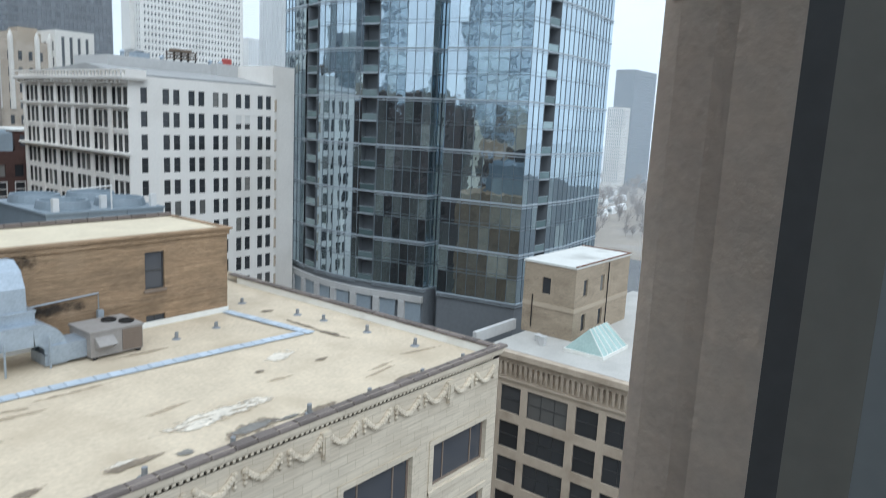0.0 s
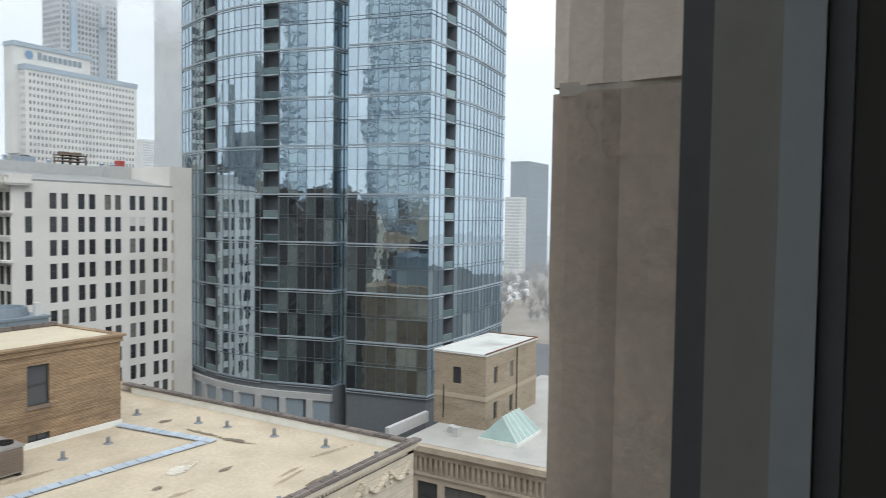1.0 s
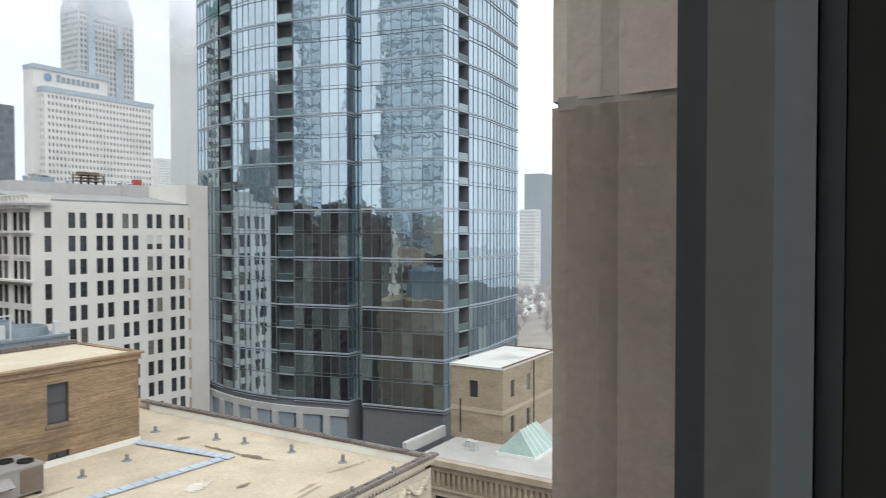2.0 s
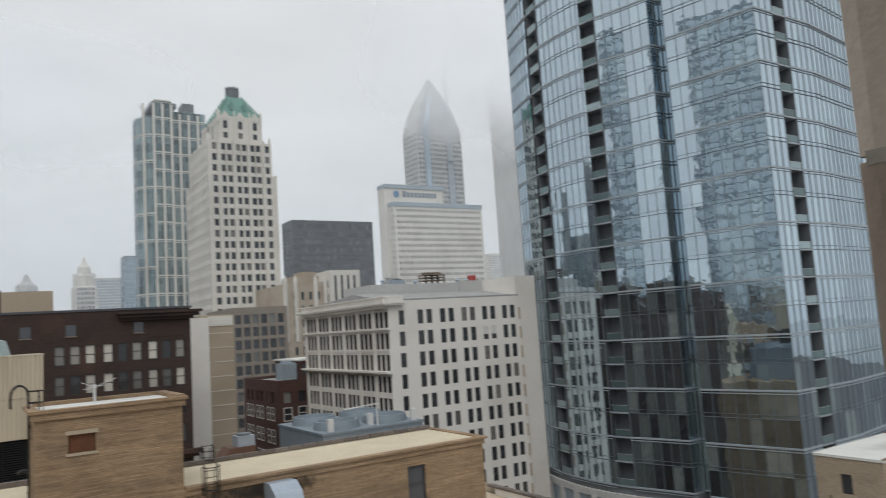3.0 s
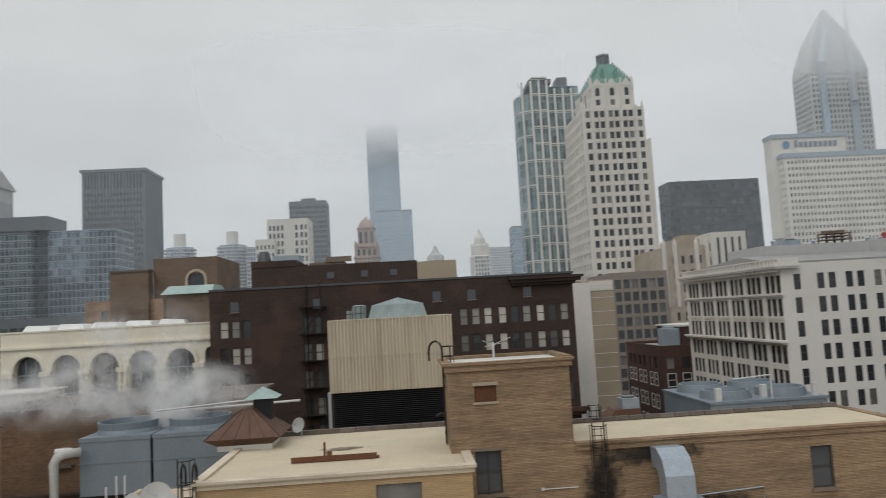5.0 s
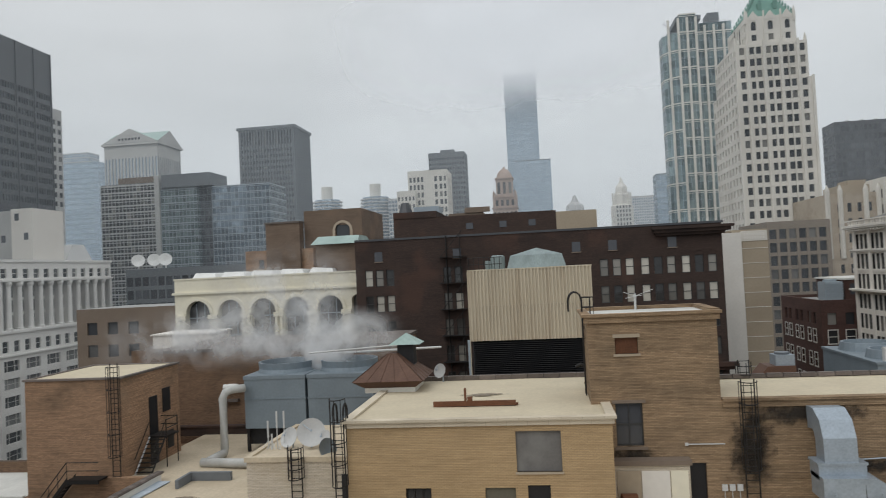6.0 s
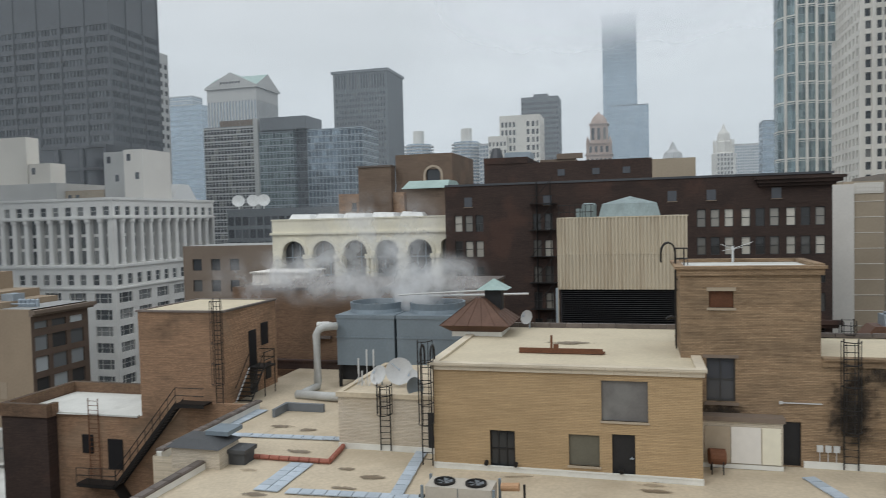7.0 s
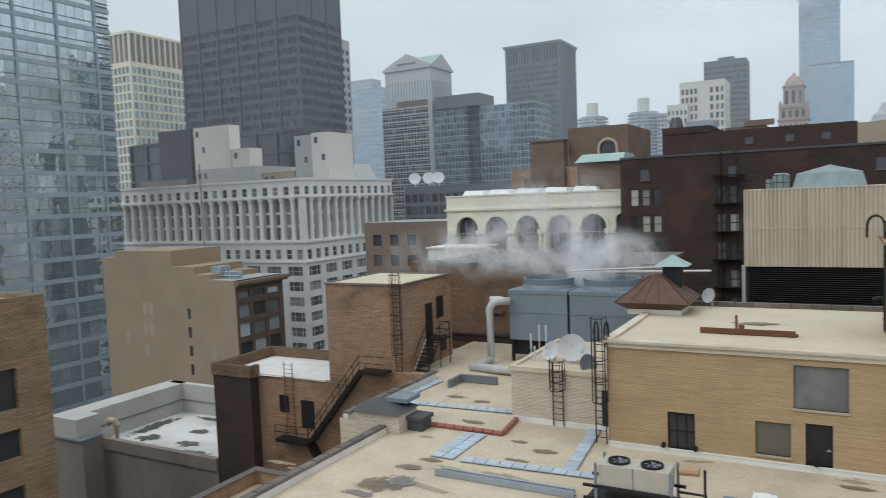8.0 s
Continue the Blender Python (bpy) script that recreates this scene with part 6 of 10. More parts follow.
def red_building():
    x0, x1, y0, y1, zt = 48.6, 74.0, 136.0, 157.5, 52.7
    rows = [(45.6, 47.9), (48.9, 51.0), (41.2, 43.6), (36.8, 39.2)]
    t = block("brick_building", "maroon brick building with white-framed windows", x0, x1, y0, y1, 0, zt, M_BRICK_MAROON, G_DARK,
              {"s": ([(1.0, 2.5), (4.0, 5.5), (6.6, 8.1), (9.6, 11.1)], rows), "w": ([(1.9, 3.3), (4.5, 5.9), (8.1, 9.5), (10.7, 12.1), (14.6, 16.0), (17.2, 18.6)], rows)}, parapet=0.6, depth=0.3)
    for za, zb in rows[:1] + rows[2:]:
        h = zb - za
        for c in (1.9, 4.5, 8.1, 10.7, 14.6, 17.2):
            m = Mesh()
            y = y1 - c - 1.4
            m.box(x0 - 0.07, x0, y - 0.15, y, za, zb)
            m.box(x0 - 0.07, x0, y + 1.4, y + 1.55, za, zb)
            m.box(x0 - 0.1, x0, y - 0.2, y + 1.6, za - 0.18, za)
            m.box(x0 - 0.07, x0, y - 0.15, y + 1.55, zb, zb + 0.18)
            m.box(x0 - 0.02, x0 + 0.2, y, y + 1.4, za + h / 2 - 0.06, za + h / 2 + 0.06)
            part("window_frame", m, M_WINTRIM, t)
        for c in (1.0, 4.0, 6.6, 9.6):
            m = Mesh()
            x = x0 + c
            m.box(x - 0.15, x, y0 - 0.07, y0, za, zb)
            m.box(x + 1.5, x + 1.65, y0 - 0.07, y0, za, zb)
            m.box(x - 0.2, x + 1.7, y0 - 0.1, y0, za - 0.18, za)
            m.box(x - 0.15, x + 1.65, y0 - 0.07, y0, zb, zb + 0.18)
            m.box(x, x + 1.5, y0 - 0.02, y0 + 0.2, za + h / 2 - 0.06, za + h / 2 + 0.06)
            part("window_frame", m, M_WINTRIM, t)
    h = thing("stair_house", 62, 147, zt, "brown brick stair house with a pale roof", "stair house")
    d = Mesh()
    d.box(54.5, 73, 140.5, 154, zt, 56.6)
    part("wall", d, M_BRICK_MAROON, h)
    d = Mesh()
    d.box(54.2, 73.2, 140.2, 154.2, 56.6, 56.9)
    part("roof", d, M_ROOF_WHITE, h)
    for x in (55.4, 58.2, 61.0):
        d = Mesh()
        d.box(x, x + 2.2, 140.42, 140.5, 53.9, 55.9)
        part("window", d, G_BLACK, h)
    u = thing("cooling_unit", 52, 142, zt, "grey louvred cooling unit on a maroon building", "cooling unit")
    d = Mesh()
    d.box(50.6, 53.6, 139, 142.6, zt + 0.4, 56.4)
    part("casing", d, M_BLUECLAD, u)
    for k in range(6):
        d = Mesh()
        d.box(50.5, 53.7, 138.9, 139, 53.7 + k * 0.45, 53.85 + k * 0.45)
        part("louvre_slat", d, M_BLUECLAD, u)
    d = Mesh()
    d.ring(52.1, 140.8, [(1.15, 56.4), (1.15, 56.8)], 14)
    part("fan_cowl", d, M_BLUECLAD, u)
    d = Mesh()
    d.box(50.6, 53.6, 139, 142.6, zt, zt + 0.4)
    part("plinth", d, M_CONCRETE, u)


red_building()
# filler blocks low behind, mostly hidden
block("building", "dark modern block with satellite dishes on its roof", -121, -72, 196, 220, 0, 66.5, M_DARKGREY, G_BLACK, {"s": (even(49, 20, 0.8), floors(30, 65, 3.8, 2.6))})
block("building", "plain grey-brown block behind the steam", -84, -50, 120, 135, 0, 58.0, M_BROWN_STONE, G_DARK, {"s": ([(2, 4), (6, 8), (10, 12)], floors(20, 57, 4, 2.2))})
block("building", "distant pale hotel with a stepped crown", 25, 52, 700, 720, 0, 113, M_CONCRETE, G_BLUE, {"s": (even(27, 9, 0.6), floors(60, 112, 3.6, 2.2))})
c = Mesh()
c.ring(34, 705, [(9, 113), (8, 118), (4, 121), (1, 128)], 8)
solo("tower_crown", c, M_CONCRETE, "stepped pale crown of a distant hotel", "roof")
c = thing("gothic_tower", 74, 660, 0, "white gothic tower with an openwork crown", "skyscraper")
m = Mesh()
m.ring(74, 665, [(10, 0), (10, 112), (7.5, 113), (7, 122), (5.5, 123), (5, 129), (2, 133), (0.5, 138)], 8)
for k in range(8):
    a = math.pi * 2 * k / 8
    q = Mesh()
    q.box(74 + 8 * math.cos(a) - 0.6, 74 + 8 * math.cos(a) + 0.6, 665 + 8 * math.sin(a) - 0.6, 665 + 8 * math.sin(a) + 0.6, 100, 124)
    part("pinnacle", q, M_LIMESTONE, c)
part("shaft", m, M_LIMESTONE, c)
m = Mesh()
for k in range(14):
    for j in range(5):
        m.box(68 + j * 2.7, 69.3 + j * 2.7, 654.8, 655, 60 + k * 3.8, 62.2 + k * 3.8)
part("window_glass", m, G_DARK, c, kind="stuff")
block("office_tower", "grey tower fading into low cloud", 134, 170, 1100, 1130, 0, 158, M_CONCRETE, G_BLUE, {"s": (even(36, 11, 0.6), floors(80, 156, 4, 2.4))})
block("building", "low cream roof block behind the dark building", 2.2, 9.5, 124, 140, 0, 71.0, M_STUCCO, G_DARK, {})
for x0, x1, y0, z1, mm in ((-340, -235, 300, 66, M_CONCRETE), (100, 130, 180, 60, M_BROWN_STONE), (95, 200, 250, 62, M_CONCRETE), (-10, 40, 300, 64, M_BROWN_STONE), (-110, -40, 320, 70, M_CONCRETE), (180, 300, 380, 60, M_CONCRETE)):
    block("building", "plain low block half hidden behind others", x0, x1, y0, y0 + 30, 0, z1, mm, G_DARK, {"s": (even(x1 - x0, int((x1 - x0) / 4), 0.55), floors(20, z1 - 1, 3.8, 2.1))})
# far right: lake-side towers and park
block("office_tower", "grey-blue distant slab tower", 835, 900, 370, 395, 0, 134, M_DARKGREY, G_BLUE, {"w": (even(25, 9, 0.5), floors(20, 130, 4, 2)), "s": (even(65, 18, 0.5), floors(20, 130, 4, 2))})
block("apartment_tower", "distant apartment tower with pale ribs", 648, 664, 296, 312, 0, 83, M_LIMESTONE, G_BLUE, {"w": (even(16, 8, 0.5), floors(10, 82, 3.2, 2)), "s": (even(16, 7, 0.5), floors(10, 82, 3.2, 2))})
for k, (x, y) in enumerate(((-118, 198), (-113, 198), (-109.5, 198))):
    d = Mesh()
    n = Vector((0.5, -0.85, 0.35)).normalized()
    a = n.orthogonal().normalized()
    b2 = n.cross(a)
    ctr = Vector((x + 1, y - 2, 68.9))
    rim = []
    for j in range(16):
        q = 2 * math.pi * j / 16
        rim.append(ctr + 1.9 * (math.cos(q) * a + math.sin(q) * b2) + n * 0.45)
    for j in range(16):
        d.face([ctr, rim[j], rim[(j + 1) % 16]])
    d.tube([(x + 1, y - 1.8, 66.5), tuple(ctr)], 0.25)
    solo("satellite_dish", d, M_WHITEMETAL, "large white satellite dish on a dark roof", "satellite dish", "dishes on the dark block")


# ---------------------------------------------------------------- window niche and the room behind it
def window_niche():
    a = 0.75
    j = Mesh()
    # stone jamb: two courses with a joint between, chipped arris
    for z0, z1 in ((60.3, 62.139), (62.146, 64.2)):
        nz = 26
        for k in range(nz):
            za, zb = z0 + (z1 - z0) * k / nz, z0 + (z1 - z0) * (k + 1) / nz
            o0 = 0.003 * noise.noise((0, 3.1, za * 9)) + 0.003 * noise.noise((0, 9.1, za * 40))
            o1 = 0.003 * noise.noise((0, 3.1, zb * 9)) + 0.003 * noise.noise((0, 9.1, zb * 40))
            ys = [0.172, 0.2, 0.235, 0.255, 0.295, 0.314]
            bow = [0, 0.002, 0.006, 0.004, 0.007, 0.012]
            for i in range(5):
                r0 = [0.001 * noise.noise((y * 30, za * 14, 1)) for y in (ys[i], ys[i + 1])]
                r1 = [0.001 * noise.noise((y * 30, zb * 14, 1)) for y in (ys[i], ys[i + 1])]
                e0 = (o0 if i == 4 else 0)
                e1 = (o1 if i == 4 else 0)
                j.face([(a + bow[i] + r0[0], ys[i], za), (a + bow[i] + r1[0], ys[i], zb), (a + bow[i + 1] + r1[1], ys[i + 1] + e1, zb), (a + bow[i + 1] + r0[1], ys[i + 1] + e0, za)])
            j.face([(a + 0.012 + 0.001 * noise.noise((ys[5] * 30, za * 14, 1)), 0.314 + o0, za), (a + 0.012 + 0.001 * noise.noise((ys[5] * 30, zb * 14, 1)), 0.314 + o1, zb), (a + 0.6, 0.33, zb), (a + 0.6, 0.33, za)])
        t = solo("wall_outer", j, M_STONE, "weathered tan limestone window jamb with a chipped joint", "wall", kind="structure")
    mo = Mesh()
    mo.box(a + 0.006, a + 0.6, 0.172, 0.305, 62.135, 62.15)
    solo("joint", mo, M_MORTAR, "worn mortar joint in the limestone jamb", "joint", kind="structure")
    w = Mesh()
    w.box(a + 0.03, 4, 0.02, 0.31, 55, 70)
    w.box(-5, -2.2, 0.02, 0.31, 55, 70)
    w.box(-2.2, a + 0.03, 0.02, 0.31, 55, 60.3)
    w.box(-2.2, a + 0.03, 0.02, 0.31, 64.2, 70)
    solo("wall_north", w, M_STONE, "stone outer wall around the window", "wall", kind="structure")
    fr = thing("window_1", 0, 0.1, 60.3, "metal window frame with grey and taupe profiles", "window", kind="structure")
    for name, y0, y1, x0, m in (("seal", 0.141, 0.171, a - 0.004, M_SEAL), ("frame", 0.079, 0.14, a - 0.012, M_FRAME_TAN), ("sash", 0.043, 0.078, a - 0.02, M_FRAME_GREY), ("inner_stop", 0.02, 0.042, a - 0.012, M_SEAL)):
        b = Mesh()
        b.box(x0, a + 0.1, y0, y1, 60.3, 64.2)
        part(name, b, m, fr)
    b = Mesh()
    b.box(-2.2, a, 0.03, 0.17, 60.2, 60.34)
    part("sill", b, M_FRAME_TAN, fr)
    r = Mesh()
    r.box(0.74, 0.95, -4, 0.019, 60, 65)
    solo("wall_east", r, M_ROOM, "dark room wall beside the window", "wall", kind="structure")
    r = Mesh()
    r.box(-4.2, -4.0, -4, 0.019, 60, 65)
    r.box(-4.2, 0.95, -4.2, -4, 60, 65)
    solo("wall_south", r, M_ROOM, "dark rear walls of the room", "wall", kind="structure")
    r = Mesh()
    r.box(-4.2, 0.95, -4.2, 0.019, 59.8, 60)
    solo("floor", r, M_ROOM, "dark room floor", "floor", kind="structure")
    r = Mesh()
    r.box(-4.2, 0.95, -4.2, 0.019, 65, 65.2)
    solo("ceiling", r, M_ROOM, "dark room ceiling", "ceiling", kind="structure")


window_niche()

# ---------------------------------------------------------------- the roof below
RZ = 50.0
XE, YS, XW, XW2 = 30.7, 19.75, -21.0, -24.0


def lower_wing():
    t = thing("hotel_wing", 5, 30, 0, "cream terracotta hotel wing with garland frieze and flat roof", "building")
    w, dump = Mesh(), Mesh()
    cols = [(51.4 - 5.0 - 5.95 * k, 51.4 - 0.6 - 5.95 * k) for k in range(8)]
    rows = [(44.5 - 3.9 * k, 46.75 - 3.9 * k) for k in range(11)]
    cols = [(c - 0.0, d) for c, d in cols]
    facade(w, dump, Vector((XW, YS, 0)), Vector((1, 0, 0)), XE - XW, 0, RZ + 0.55, cols, rows, 0.35)
    facade(w, dump, Vector((XE, YS, 0)), Vector((0, 1, 0)), 40, 0, RZ + 0.55, [], [])
    facade(w, dump, Vector((XW, 31, 0)), Vector((0, -1, 0)), 31 - YS, 0, RZ + 0.3, [], [])
    facade(w, dump, Vector((XW2, 41.3, 0)), Vector((0, -1, 0)), 10.3, 0, RZ + 0.3, [], [])
    facade(w, dump, Vector((XW2, 31, 0)), Vector((1, 0, 0)), 3.0, 0, RZ + 0.3, [], [])
    part("wall", w, M_TERRA, t)
    for r, (za, zb) in enumerate(rows[:2]):
        for ca, cb in cols:
            put_window(t, "sash", cb - ca, zb - za, M_BROWN_STONE, G_BLACK, XW + ca, YS + 0.2, za, bars=3, rail=False)
    for ca, cb in cols:
        for za, zb in rows[:2]:
            m = Mesh()
            m.box(XW + ca - 0.3, XW + ca, YS - 0.06, YS, za - 0.25, zb + 0.3)
            m.box(XW + cb, XW + cb + 0.3, YS - 0.06, YS, za - 0.25, zb + 0.3)
            m.box(XW + ca, XW + cb, YS - 0.06, YS, zb, zb + 0.3)
            m.box(XW + ca - 0.3, XW + cb + 0.3, YS - 0.12, YS, za - 0.35, za - 0.1)
            part("window_surround", m, M_TERRA, t)
    # frieze: cornice line, ledge, hanging garlands
    m = Mesh()
    m.box(XW, XE + 0.15, YS - 0.15, YS, 50.2, 50.42)
    m.box(XW, XE + 0.1, YS - 0.1, YS, 50.1, 50.2)
    m.box(XE, XE + 0.15, YS, YS + 22, 50.2, 50.42)
    part("cornice", m, M_TERRA, t)
    rr = random.Random(4)
    for k in range(13):
        gar = Mesh()
        y = YS - 0.05
        c = XE - 0.55 - k * 2.0
        for j in range(15):
            s = j / 14
            x = c - s * 1.55
            z = 49.5 - 0.5 * math.sin(math.pi * s)
            gar.ring(x, y, [(0.02, z - 0.15), (0.13 + 0.05 * rr.random(), z - 0.05), (0.13, z + 0.06), (0.02, z + 0.13)], 6)
        for dx in (0.0, 1.55):
            for q in range(3):
                gar.ring(c - dx, y, [(0.02, 49.32 - q * 0.22), (0.13 - 0.02 * q, 49.46 - q * 0.22), (0.02, 49.6 - q * 0.22)], 6)
        if k % 4 == 1:
            gar.box(c - 2.0, c - 1.56, y - 0.14, y + 0.05, 48.9, 49.75)
            gar.box(c - 1.9, c - 1.66, y - 0.18, y + 0.05, 48.62, 49.6)
        part("garland", gar, M_TERRA, t, "moulded terracotta garland")
    de = Mesh()
    for k in range(200):
        x = XW + 0.1 + k * 0.255
        de.box(x, x + 0.13, YS - 0.1, YS, 50.0, 50.1)
    part("dentil", de, M_TERRA, t, kind="stuff")
    return t


wing = lower_wing()
r = Mesh()
nx, ny = 60, 40
for i in range(nx):
    for k in range(ny):
        q = []
        for a, b in ((i, k), (i + 1, k), (i + 1, k + 1), (i, k + 1)):
            x, y = XW + 0.25 + (XE - XW - 0.5) * a / nx, YS + 0.3 + (58 - YS) * b / ny
            q.append((x, y, RZ + 0.035 * noise.noise((x * 0.25, y * 0.25, 2)) - 0.02))
        r.face(q)
r.face([(XW2 + 0.2, 31.2, RZ - 0.01), (XW + 0.3, 31.2, RZ - 0.01), (XW + 0.3, 58, RZ - 0.01), (XW2 + 0.2, 58, RZ - 0.01)])
r.face([(-27, 41.3, RZ - 0.012), (XW2 + 0.25, 41.3, RZ - 0.012), (XW2 + 0.25, 60, RZ - 0.012), (-27, 60, RZ - 0.012)])
solo("roof_deck", r, M_ROOF, "cream coated flat roof with stains and patches", "roof", kind="structure", smooth=True)


def coping(name_thing, p0, u, length, width, z, step, h=0.12, m=M_COPING):
    """Row of clay coping stones on a parapet."""
    n = Vector((0, 0, 1)).cross(u)
    key = ("coping", round(step, 3), round(width, 3), m.name)
    if key not in SASH:
        q = Mesh()
        q.box(0, step - 0.05, -width / 2, width / 2, 0, h * 0.7)
        q.box(0.03, step - 0.06, -width / 2 + 0.05, width / 2 - 0.05, h * 0.7, h)
        SASH[key] = q.data("coping_stone", m)
    k = 0
    ang = math.atan2(u.y, u.x)
    while k * step < length - 0.1:
        ob = new("coping_stone", SASH[key])
        ob.parent = name_thing
        c = p0 + u * (k * step)
        ob.matrix_basis = Matrix.Translation(Vector((c.x, c.y, z + random.uniform(-0.01, 0.012))) - name_thing.matrix_world.translation) @ Matrix.Rotation(ang + random.uniform(-0.006, 0.006), 4, "Z")
        k += 1


def parapets():
    t = thing("roof_parapet", 5, 25, RZ, "low parapet with brown clay copings around the roof", "parapet", kind="structure")
    m = Mesh()
    m.box(XW, XE, YS, YS + 0.32, RZ - 0.1, RZ + 0.42)
    m.box(XE - 0.32, XE, YS + 0.32, 42, RZ - 0.1, RZ + 0.42)
    m.box(XW, XW + 0.32, YS + 0.32, 31, RZ - 0.1, RZ + 0.3)
    m.box(XW2, XW2 + 0.3, 31.3, 41.3, RZ - 0.1, RZ + 0.42)
    part("kerb", m, M_FLASH, t)
    coping(t, Vector((XW, YS + 0.1, 0)), Vector((1, 0, 0)), XE - XW, 0.55, RZ + 0.42, 0.95)
    coping(t, Vector((XE - 0.1, YS + 0.4, 0)), Vector((0, 1, 0)), 22, 0.55, RZ + 0.42, 0.95)
    coping(t, Vector((XW + 0.1, YS + 0.4, 0)), Vector((0, 1, 0)), 10.5, 0.5, RZ + 0.3, 0.95)
    coping(t, Vector((XW2 + 0.1, 31.4, 0)), Vector((0, 1, 0)), 9.8, 0.5, RZ + 0.42, 0.6)


parapets()


def walkway(name, p0, u, n, tile=0.62, rows=1):
    """Roof walkway of separate grey-blue pavers."""
    t = thing("roof_walkway", p0[0], p0[1], RZ, "walkway of blue-grey pavers across a cream roof", "walkway", "roof walkways")
    if "paver" not in SASH:
        q = Mesh()
        s = tile - 0.03
        q.box(0, s, 0, s, 0, 0.035)
        q.box(0.02, s - 0.02, 0.02, s - 0.02, 0.035, 0.045)
        SASH["paver"] = q.data("paver", M_TILE)
    u = Vector((*u, 0)).normalized()
    v = Vector((-u.y, u.x, 0))
    ang = math.atan2(u.y, u.x)
    for k in range(n):
        for r_ in range(rows):
            ob = new("paver", SASH["paver"])
            ob.parent = t
            c = Vector((p0[0], p0[1], RZ + 0.03)) + u * (k * tile) + v * (r_ * tile)
            c.z += random.uniform(0, 0.012)
            ob.matrix_basis = Matrix.Translation(c - t.matrix_world.translation) @ Matrix.Rotation(ang + random.uniform(-0.03, 0.03), 4, "Z")


walkway("a", (9.0, 30.6), (1, -0.075), 27)
walkway("b", (25.0, 36.0), (0.12, -1), 11)


# ---------------------------------------------------------------- buff brick penthouse
def buff_house():
    X0, X1, Y0, Y1, ZT = -9.6, 2.7, 33.0, 45.2, 55.0
    t = thing("brick_penthouse", -3.5, 39, RZ, "buff brick rooftop house with black door and boarded windows", "rooftop house")
    w, gl = Mesh(), Mesh()
    facade(w, gl, Vector((X0, Y0, 0)), Vector((1, 0, 0)), X1 - X0, RZ - 0.1, ZT, [], [])
    for s in "wen":
        p0, u, width = face_of(X0, X1, Y0, Y1, s)
        facade(w, gl, p0, u, width, RZ - 0.1, ZT, [], [])
    wall = Mesh()
    ops = [((2.75, 3.95), (50.15, 51.95)), ((6.45, 7.85), (50.5, 51.95)), ((7.95, 10.0), (52.65, 54.5)), ((8.4, 9.42), (50.05, 52.05))]
    us = sorted({0, X1 - X0, *[c for o in ops for c in o[0]]})
    zs = sorted({RZ - 0.1, ZT, *[c for o in ops for c in o[1]]})
    for i in range(len(us) - 1):
        for k in range(len(zs) - 1):
            um, zm = (us[i] + us[i + 1]) / 2, (zs[k] + zs[k + 1]) / 2
            if not any(a < um < b and c < zm < d for (a, b), (c, d) in ops):
                wall.face([(X0 + us[i], Y0, zs[k]), (X0 + us[i + 1], Y0, zs[k]), (X0 + us[i + 1], Y0, zs[k + 1]), (X0 + us[i], Y0, zs[k + 1])])
    for (a, b), (c, d) in ops:
        A, B = X0 + a, X0 + b
        wall.face([(A, Y0, c), (A, Y0, d), (A, Y0 + 0.25, d), (A, Y0 + 0.25, c)])
        wall.face([(B, Y0, c), (B, Y0 + 0.25, c), (B, Y0 + 0.25, d), (B, Y0, d)])
        wall.face([(A, Y0, d), (B, Y0, d), (B, Y0 + 0.25, d), (A, Y0 + 0.25, d)])
        wall.face([(A, Y0, c), (A, Y0 + 0.25, c), (B, Y0 + 0.25, c), (B, Y0, c)])
    for s in "wen":
        p0, u, width = face_of(X0, X1, Y0, Y1, s)
        facade(wall, gl, p0, u, width, RZ - 0.1, ZT, [], [])
    part("wall", wall, M_BRICK_Y, t)
    # door, barred window, boards
    d = Mesh()
    d.box(X0 + 8.4, X0 + 9.42, Y0 + 0.14, Y0 + 0.2, 50.05, 52.05)
    door = part("door", d, M_DARKDOOR, t)
    d = Mesh()
    d.box(X0 + 9.24, X0 + 9.3, Y0 + 0.06, Y0 + 0.14, 50.95, 51.0)
    d.box(X0 + 9.18, X0 + 9.36, Y0 + 0.04, Y0 + 0.07, 50.92, 50.97)
    part("door_handle", d, M_GALV, t)
    put_window(t, "barred", 1.2, 1.8, M_BLACKIRON, G_DARK_OB, X0 + 2.75, Y0 + 0.1, 50.15, bars=3)
    for (a, b), (c, e), m_ in ((ops[1][0], ops[1][1], M_BOARD_OLIVE), (ops[2][0], ops[2][1], M_BOARD)):
        d = Mesh()
        d.box(X0 + a, X0 + b, Y0 + 0.12, Y0 + 0.16, c, e)
        part("window_board", d, m_, t)
        d = Mesh()
        d.box(X0 + a - 0.06, X0 + b + 0.06, Y0 - 0.06, Y0 + 0.11, c - 0.1, c)
        part("window_sill", d, M_STUCCO, t)
        d = Mesh()
        d.box(X0 + a - 0.1, X0 + b + 0.1, Y0 - 0.012, Y0, e, e + 0.2)
        part("lintel", d, M_BRICK_Y, t)
    for a, b, z in ((2.6, 4.1, 51.95), (8.25, 9.57, 52.05)):
        d = Mesh()
        d.box(X0 + a, X0 + b, Y0 - 0.012, Y0, z, z + 0.2)
        part("lintel", d, M_BRICK_Y, t)
    # cornice, parapet, flashing
    c = Mesh()
    c.box(X0 - 0.1, X1 + 0.1, Y0 - 0.1, Y0 + 0.1, ZT - 0.22, ZT)
    c.box(X0 - 0.2, X1 + 0.2, Y0 - 0.2, Y0 + 0.25, ZT, ZT + 0.14)
    c.box(X0 - 0.2, X0 + 0.25, Y0 + 0.25, Y1, ZT, ZT + 0.14)
